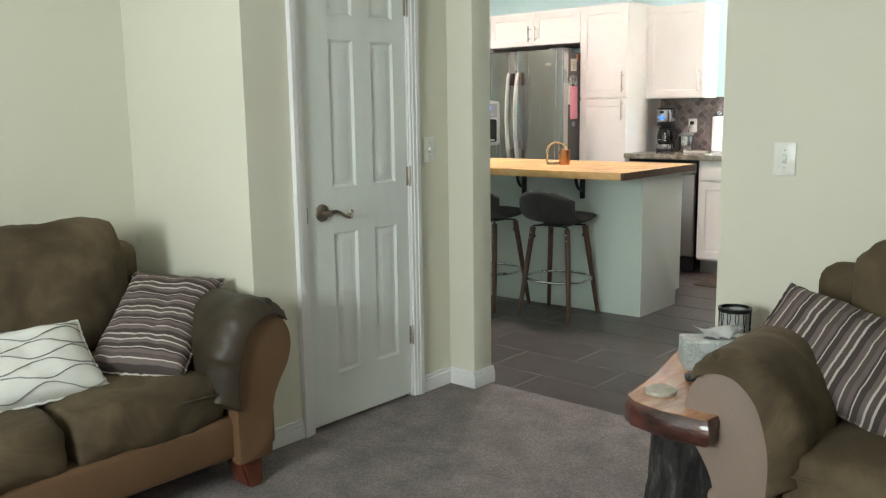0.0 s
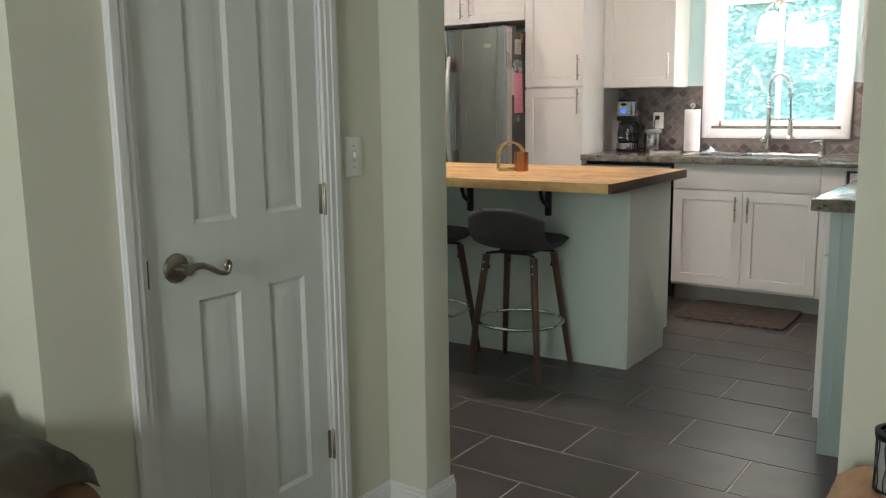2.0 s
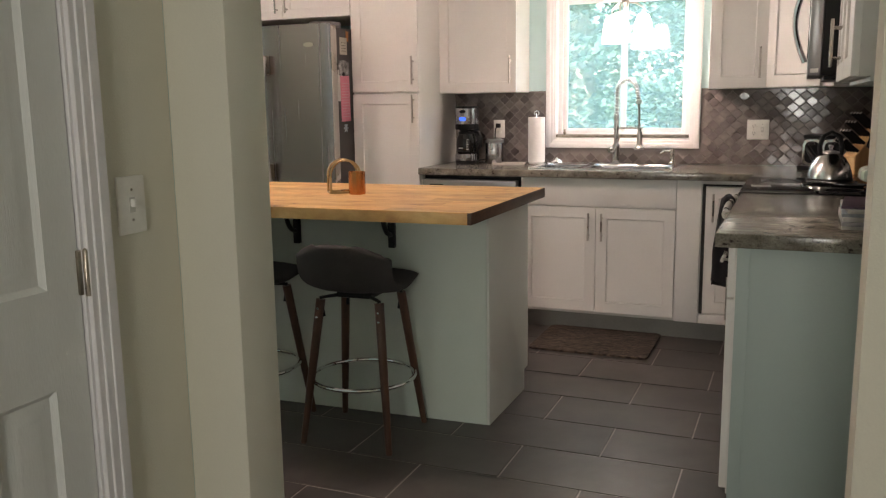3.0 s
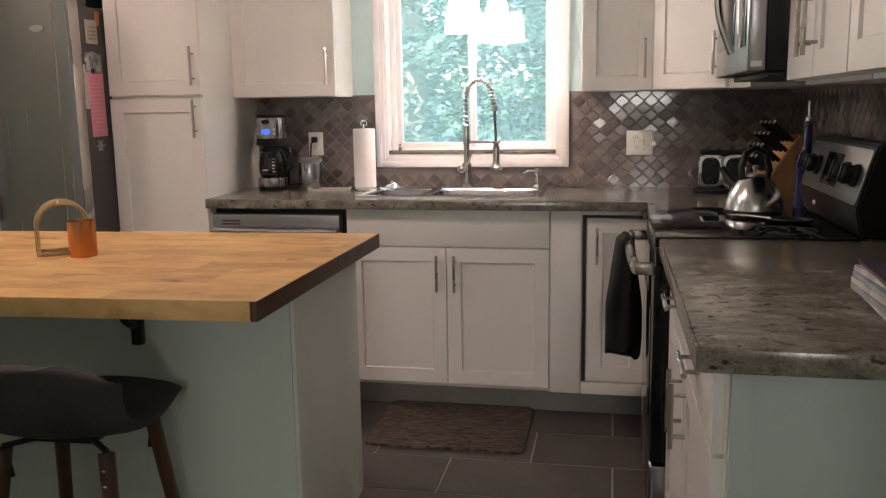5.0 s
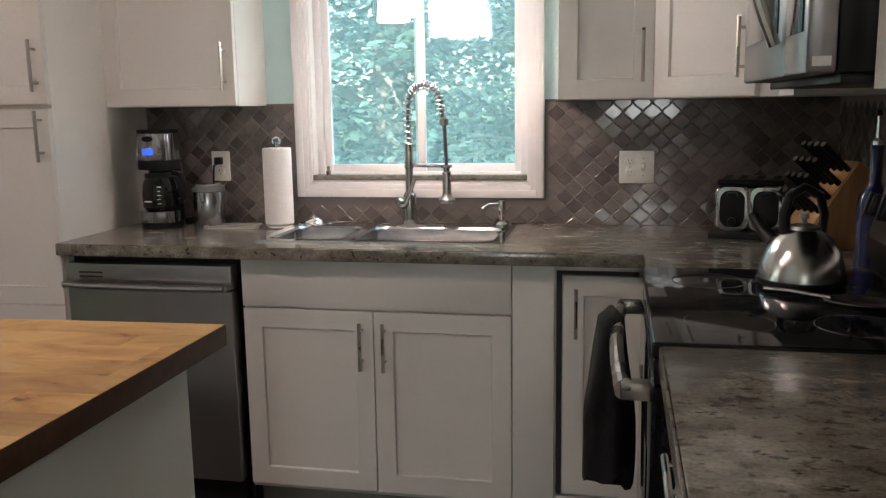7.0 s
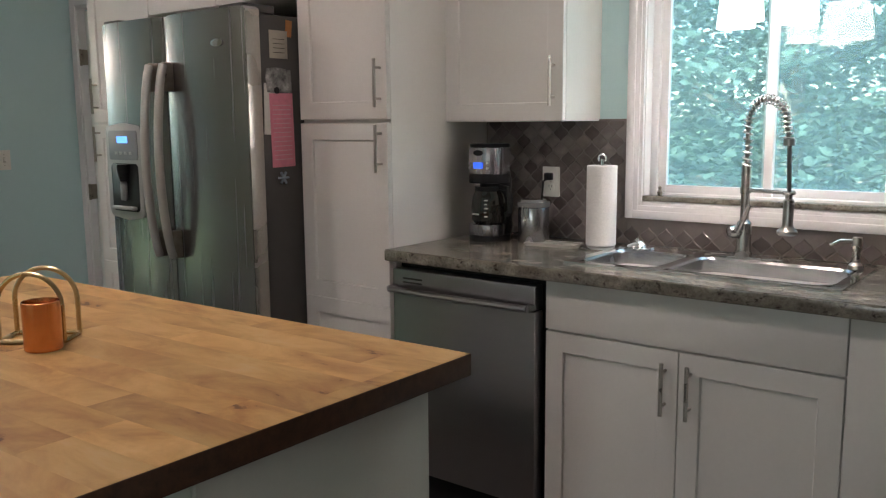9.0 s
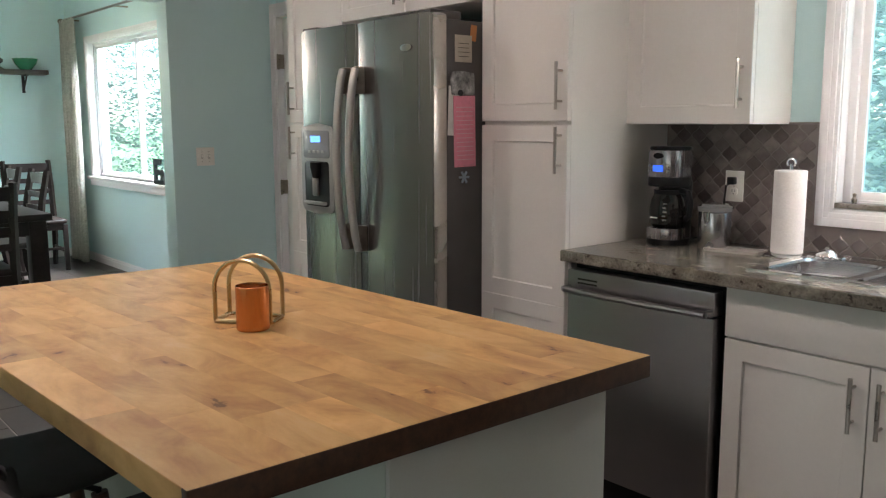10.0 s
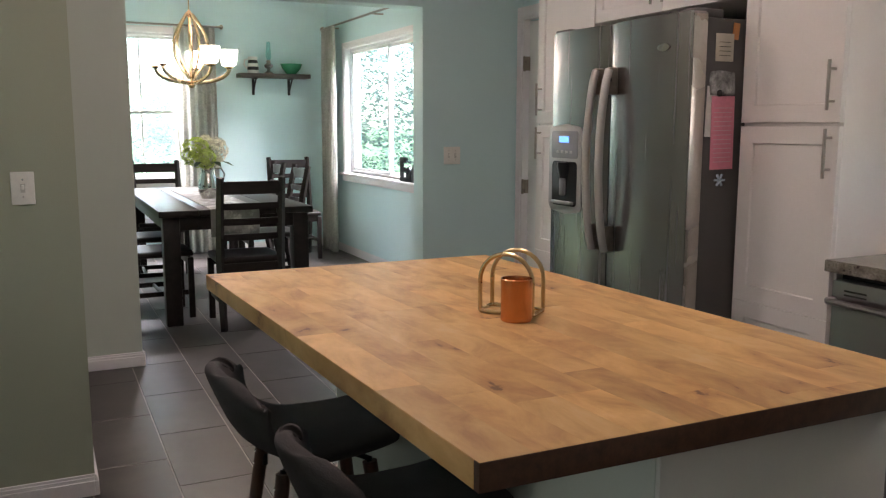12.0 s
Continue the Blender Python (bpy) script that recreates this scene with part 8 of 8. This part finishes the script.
def wall_shelf():
    y0, y1, z = 6.655, 7.42, 1.90
    t = thing("wall_shelf", "dark wooden wall shelf on black brackets", "shelf", (WEST_X, 6.95, z))
    part("board", bx(WEST_X + 0.001, WEST_X + 0.22, y0, y1, z - 0.022, z + 0.022, 0.003), ramp_mat("dark grey brown wood", [(0.3, (0.035, 0.028, 0.024)), (0.7, (0.075, 0.06, 0.05))], 0.5, 4, 6, (6, 1, 6)), t)
    for y in (y0 + 0.18, y1 - 0.19):
        bm = bmesh.new()
        box(bm, WEST_X + 0.001, WEST_X + 0.012, y - 0.014, y + 0.014, z - 0.20, z - 0.023, 0.002)
        box(bm, WEST_X + 0.012, WEST_X + 0.17, y - 0.014, y + 0.014, z - 0.034, z - 0.0225, 0.002)
        tube(bm, [(WEST_X + 0.012, y, z - 0.17), (WEST_X + 0.06, y, z - 0.12), (WEST_X + 0.15, y, z - 0.035)], 0.009, 8)
        part("bracket", bm, BLACKP, t, "black iron bracket")
    zt = z + 0.0225
    x = WEST_X + 0.11
    t = thing("striped_pitcher", "black and white striped pitcher on the shelf", "pitcher", (x, 6.815, zt))
    WH, BK = mat("white glaze", (0.75, 0.75, 0.72), 0.2), BLACKP
    prof = [(0.058, 0.0), (0.06, 0.035), (0.06, 0.07), (0.055, 0.105), (0.048, 0.14), (0.052, 0.175)]
    for i, ((r0, z0), (r1, z1)) in enumerate(zip(prof, prof[1:])):
        part("band", lathe(bmesh.new(), [(0, z0), (r0, z0), (r1, z1), (0, z1)], (x, 6.815, zt), 26), WH if i % 2 == 0 else BK, t)
    part("handle", tube(bmesh.new(), [(x, 6.765, zt + 0.15), (x, 6.730, zt + 0.14), (x, 6.720, zt + 0.09), (x, 6.753, zt + 0.05)], 0.008, 8), WH, t)
    t = thing("oil_lamp", "old glass oil lamp with tall chimney", "oil lamp", (x, 6.985, zt))
    part("font", lathe(bmesh.new(), [(0, 0), (0.05, 0), (0.045, 0.012), (0.018, 0.03), (0.016, 0.05), (0.045, 0.075), (0.048, 0.095), (0.02, 0.115), (0, 0.116)], (x, 6.985, zt), 22), mat("aged lamp glass", (0.10, 0.095, 0.085), 0.15), t)
    part("burner", lathe(bmesh.new(), [(0, 0.1165), (0.022, 0.1165), (0.026, 0.13), (0.02, 0.145), (0, 0.146)], (x, 6.985, zt), 18), BRASSD, t)
    g = part("chimney", lathe(bmesh.new(), [(0.018, 0.147), (0.032, 0.19), (0.026, 0.25), (0.019, 0.34), (0.0175, 0.34), (0.0245, 0.25), (0.0305, 0.19), (0.0165, 0.147)], (x, 6.985, zt), 22), CLEARG, t, "clear glass chimney")
    t = thing("green_bowl", "glossy green ceramic bowl on the shelf", "bowl", (x, 7.235, zt))
    part("bowl", lathe(bmesh.new(), [(0, 0), (0.05, 0), (0.055, 0.006), (0.10, 0.06), (0.118, 0.105), (0.122, 0.11), (0.113, 0.108), (0.095, 0.06), (0.05, 0.012), (0, 0.01)], (x, 7.235, zt), 36), mat("green glaze", (0.03, 0.22, 0.11), 0.15, coat=0.5), t)


wall_shelf()

CURT = see_through(ramp_mat("pale patterned curtain", [(0.40, (0.74, 0.73, 0.68)), (0.5, (0.50, 0.50, 0.46)), (0.56, (0.76, 0.75, 0.70))], 0.9, 34, 3, distort=1.6), 0.45)


def curtain(name, label, p0, p1, z0, z1, out, folds):
    """Hanging cloth between two floor points, in soft folds along out."""
    t = thing(name, label, "curtain", (p0[0], p0[1], z1))
    bm = bmesh.new()
    n, m = folds * 10, 14
    rows = []
    o = Vector((*out, 0))
    for j in range(m + 1):
        v = j / m
        row = []
        for i in range(n + 1):
            u = i / n
            amp = 0.026 + 0.018 * v
            p = Vector((p0[0] + (p1[0] - p0[0]) * u, p0[1] + (p1[1] - p0[1]) * u, z1 + (z0 - z1) * v))
            p += o * (amp * math.sin(u * folds * 6.283) + 0.02 * noise.noise((u * 4, v * 2, folds)))
            row.append(bm.verts.new(p))
        rows.append(row)
    for a, c in zip(rows, rows[1:]):
        for i in range(n):
            bm.faces.new((a[i], a[i + 1], c[i + 1], c[i]))
    bmesh.ops.solidify(bm, geom=list(bm.faces), thickness=0.003)
    part("cloth", bm, CURT, t, "", 70)


curtain("curtain", "pale floral curtain hanging to the floor", (-10.05, SINK_Y - 0.13), (-9.58, SINK_Y - 0.13), 0.02, 2.40, (0, 1), 5)
curtain("curtain", "pale floral curtain beside the bright window", (WEST_X + 0.12, 6.0), (WEST_X + 0.12, 6.42), 0.02, 2.38, (1, 0), 5)


def rod(name, a, b, label, wall):
    t = thing(name, label, "curtain rod", a)
    part("pole", tube(bmesh.new(), [a, b], 0.011, 12), mat("pewter rod", (0.25, 0.24, 0.22), 0.35, 0.9), t)
    d = (Vector(b) - Vector(a)).normalized()
    for e, s in ((a, -1), (b, 1)):
        part("finial", lathe(bmesh.new(), [(0, 0), (0.012, 0), (0.012, 0.02), (0.024, 0.03), (0.026, 0.05), (0.01, 0.06), (0, 0.062)], Vector(e), 16, (d * s).to_track_quat("Z", "Y").to_matrix().to_4x4()), BRASSD, t)
    for u in (0.04, 0.5, 0.96):
        p = Vector(a).lerp(Vector(b), u)
        part("bracket", tube(bmesh.new(), [p, p + Vector(wall)], 0.007, 8), BRASSD, t)


rod("curtain_rod", (-9.95, SINK_Y - 0.13, 2.40), (-7.1, SINK_Y - 0.13, 2.40), "pewter curtain rod above the dining window", (0, 0.129, 0))
rod("curtain_rod", (WEST_X + 0.12, 4.18, 2.39), (WEST_X + 0.12, 6.45, 2.39), "pewter curtain rod above the west window", (-0.119, 0, 0))


def text_mesh(body, size, depth):
    cu = bpy.data.curves.new("t", "FONT")
    cu.body, cu.size, cu.extrude, cu.offset = body, size, depth / 2, size * 0.035
    ob = bpy.data.objects.new("t", cu)
    scene.collection.objects.link(ob)
    me = bpy.data.meshes.new_from_object(ob.evaluated_get(bpy.context.evaluated_depsgraph_get()))
    bpy.data.objects.remove(ob)
    bm = bmesh.new()
    bm.from_mesh(me)
    bpy.data.meshes.remove(me)
    return bm


t = thing("eat_sign", "black cut-out word sign standing on the window sill", "sign", (-7.9, SINK_Y - 0.03, NZ0))
for ch_, dx in (("E", 0.0), ("a", 0.15), ("t", 0.27)):
    bm = text_mesh(ch_, 0.30 if ch_ == "E" else 0.26, 0.02)
    bm.transform(face_y(-8.08 + dx, SINK_Y - 0.02, NZ0 + 0.006))
    part("letter", bm, BLACKP, t)


def chandelier():
    cx, cy = -7.95, 5.81
    t = thing("chandelier", "lit brass chandelier with five frosted glass shades", "chandelier", (cx, cy, CEIL))
    BR = mat("brushed gold brass", (0.55, 0.42, 0.26), 0.25, 1.0, var=0.06)
    part("canopy", lathe(bmesh.new(), [(0, -0.03), (0.03, -0.028), (0.065, -0.01), (0.068, 0), (0, 0)], (cx, cy, CEIL - 0.001), 24), BR, t)
    part("chain", tube(bmesh.new(), [(cx, cy, CEIL - 0.03), (cx, cy, 2.25)], 0.005, 8), BR, t)
    part("column", lathe(bmesh.new(), [(0, 0), (0.02, 0.005), (0.03, 0.025), (0.012, 0.045), (0.01, 0.55), (0.03, 0.57), (0.012, 0.60), (0, 0.61)], (cx, cy, 1.66), 18), BR, t)
    for k in range(5):
        a = radians(20 + 72 * k)
        d = Vector((math.cos(a), math.sin(a), 0))
        c = Vector((cx, cy, 0))
        lo = [c + d * (0.30 * math.sin(u * math.pi / 2)) + Vector((0, 0, 1.705 + 0.115 * (1 - math.cos(u * math.pi / 2)))) for u in [i / 10 for i in range(11)]]
        arm = part("arm", tube(bmesh.new(), lo, 0.010, 8, flat=1.5), BR, t)
        hi = [c + d * (0.02 + 0.12 * math.sin(u * math.pi)) + Vector((0, 0, 1.74 + 0.50 * u)) for u in [i / 12 for i in range(13)]]
        part("scroll", tube(bmesh.new(), hi, 0.008, 8, flat=1.5), BR, t)
        e = lo[-1]
        part("cup", lathe(bmesh.new(), [(0, 0), (0.022, 0), (0.034, 0.012), (0.036, 0.02), (0, 0.021)], e, 18), BR, arm)
        part("shade", lathe(bmesh.new(), [(0.034, 0.022), (0.055, 0.035), (0.064, 0.08), (0.072, 0.15), (0.069, 0.15), (0.060, 0.08), (0.05, 0.04), (0.03, 0.03)], e, 26), CHSHADE, t, "glowing frosted glass shade")
        point_light("bulb_light", e + Vector((0, 0, 0.10)), 0.6, WARM)


CHSHADE = glow("lit chandelier glass", (1.0, 0.86, 0.74), 2.6)
chandelier()


# ---- pieces: floor tiles ----
TW, TH = 0.604, 0.302
SAW = {}


def tile_mesh(w, h):
    key = (round(w, 3), round(h, 3))
    if key not in SAW:
        bm = bmesh.new()
        box(bm, 0, w, 0, h, -0.008, 0.0, 0.0)
        bmesh.ops.bevel(bm, geom=[e for e in bm.edges if e.verts[0].co.z > -0.001 and e.verts[1].co.z > -0.001], offset=0.002, segments=1, affect="EDGES")
        me = bpy.data.meshes.new("tile")
        bm.to_mesh(me)
        bm.free()
        me.materials.append(TILEM)
        SAW[key] = me
    return SAW[key]


def lay_floor():
    g = 0.005
    rng = random.Random(1)
    j = -9
    while True:
        ya = 6.0 + j * TH
        yb = ya + TH
        if ya > SINK_Y:
            break
        x = -1.42 + (TW / 2 if j % 2 else 0) + 2 * TW
        while x > WEST_X:
            x0, x1 = x - TW, x
            a, c = max(x0, WEST_X + 0.002), min(x1, RIGHT_X - 0.002)
            lo, hi = max(ya, LIV_Y1 - 0.02), min(yb, SINK_Y - 0.002)
            x -= TW
            hidden = (-4.25 > c and a > DIV_X1 and hi < 4.75) or (c > -0.9 and a > -0.99 and lo > 5.1)
            if c - a < 0.03 or hi - lo < 0.02 or hidden:
                continue
            ob = new("tile", tile_mesh(c - a - g, hi - lo - g))
            ob.location = (a + g / 2, lo + g / 2, rng.uniform(-0.0006, 0.0004))
            ob.parent = floor_tile
        j += 1


lay_floor()


# ---- pieces: arabesque backsplash ----
def arabesque(P, rot=False):
    """The outline of one lantern tile, P from point to point: ogee sides."""
    pts = []
    n = 6
    corners = [(0, 0.5), (0.5, 0), (0, -0.5), (-0.5, 0)]
    for k in range(4):
        a, b = Vector(corners[k]), Vector(corners[(k + 1) % 4])
        d = b - a
        nrm = Vector((d.y, -d.x))
        for i in range(n):
            u = i / n
            p = a + d * u + nrm * (0.035 * math.sin(2 * math.pi * u) * (1 if k % 2 == 0 else -1))
            pts.append((p.x * P, p.y * P))
    return pts


def tile_geometry(P):
    out = arabesque(P * 0.96)
    n = len(out)
    v = [(x, y, 0.0) for x, y in out] + [(x * 0.97, y * 0.97, 0.0045) for x, y in out] + [(x * 0.88, y * 0.88, 0.0062) for x, y in out]
    f = []
    for r in (0, 1):
        for i in range(n):
            j = (i + 1) % n
            f.append((r * n + i, r * n + j, (r + 1) * n + j, (r + 1) * n + i))
    f.append(tuple(range(2 * n, 3 * n)))
    return v, f


def backsplash():
    P = 0.066
    v, f = tile_geometry(P)
    me = bpy.data.meshes.new("arabesque_tile")
    me.from_pydata(v, [], f)
    me.materials.append(ARAB)
    z0, z1 = CTR + 0.001, UZ0 - 0.001
    t1 = thing("backsplash", "glazed taupe arabesque tile backsplash behind the sink", "backsplash", (-1.6, SINK_Y, CTR), kind="structure")
    t2 = thing("backsplash", "glazed taupe arabesque tile backsplash behind the range", "backsplash", (RIGHT_X, 6.3, CTR), kind="structure")
    t3 = thing("backsplash", "glazed taupe arabesque tile backsplash behind the coffee maker", "backsplash", (-2.6, SINK_Y, CTR), kind="structure")
    CW = 0.0605
    part("grout_bed", bx(-2.892, WX0 - CW - 0.0005, SINK_Y - 0.0085, SINK_Y - 0.0005, z0, z1), AGROUT, t3, "taupe grout")
    bm = bmesh.new()
    for q in ((WX1 + CW, RIGHT_X - 0.006, z0, z1), (WX0 - CW, WX1 + CW, z0, WZ0 - CW)):
        box(bm, q[0], q[1], SINK_Y - 0.0085, SINK_Y - 0.0005, q[2], q[3])
    part("grout_bed", bm, AGROUT, t1, "taupe grout")
    part("cap", bx(-2.39, WX0 - CW, SINK_Y - 0.012, SINK_Y - 0.0005, z1 - 0.001, z1 + 0.007, 0.001), AGROUT, t1)
    part("cap", bx(WX1 + CW, -1.277, SINK_Y - 0.012, SINK_Y - 0.0005, z1 - 0.001, z1 + 0.007, 0.001), AGROUT, t1)
    part("grout_bed", bx(RIGHT_X - 0.0085, RIGHT_X - 0.0005, 4.985, SINK_Y - 0.006, z0, z1), AGROUT, t2, "taupe grout")
    near, left, rest, rest2 = [], [], [], []
    rows = int((z1 - z0) / (P / 2)) + 1
    for r in range(rows + 1):
        z = z0 + r * P / 2
        off = 0 if r % 2 == 0 else P / 2
        x = -2.88 + off
        while x < RIGHT_X - 0.01:
            inside = not (WX0 - CW - P * 0.5 < x < WX1 + CW + P * 0.5 and z > WZ0 - CW - P * 0.5)
            if -2.855 < x < RIGHT_X - 0.035 and z0 + P * 0.48 < z < z1 - P * 0.48 and inside:
                (near if -1.33 < x < -0.38 and len(near) < 298 else left if x < WX0 - CW else rest).append((x, z))
            elif -2.892 < x < RIGHT_X and inside and (abs(z - z0) < P * 0.5 or abs(z - z1) < P * 0.5):
                rest.append((x, z))
            x += P
        y = 5.02 + off
        while y < SINK_Y - 0.035:
            if z0 + P * 0.48 < z < z1 - P * 0.48:
                rest2.append((y, z))
            y += P
    rng = random.Random(12)
    A = Matrix(((1, 0, 0, 0), (0, 0, -1, 0), (0, 1, 0, 0), (0, 0, 0, 1)))
    for par, pts in ((t1, near), (t3, left)):
        for x, z in pts:
            ob = new("tile", me)
            ob.parent = par
            tilt = Matrix.Rotation(rng.gauss(0, 0.014), 4, "X") @ Matrix.Rotation(rng.gauss(0, 0.014), 4, "Z")
            ob.matrix_local = Matrix.Translation(Vector((x, SINK_Y - 0.0052, z)) - ORIGIN[par]) @ tilt @ A
    for par, pts, wall in ((t1, rest, 0), (t2, rest2, 1)):
        V, F = [], []
        o = ORIGIN[par]
        for a, z in pts:
            b0 = len(V)
            for x, y, d in v:
                zz = min(max(z + y, z0), z1)
                if wall == 0:
                    V.append((min(max(a + x, -2.892), RIGHT_X) - o.x, SINK_Y - 0.0048 - d - o.y, zz - o.z))
                else:
                    V.append((RIGHT_X - 0.0048 - d - o.x, a - x - o.y, zz - o.z))
            F += [tuple(i + b0 for i in q) for q in f]
        mm = bpy.data.meshes.new("tiles")
        mm.from_pydata(V, [], F)
        mm.materials.append(ARABR)
        ob = new("tiles", mm)
        ob.parent = par
        ob["kind"] = "stuff"
        ob["label"] = "small glazed taupe tiles"


backsplash()
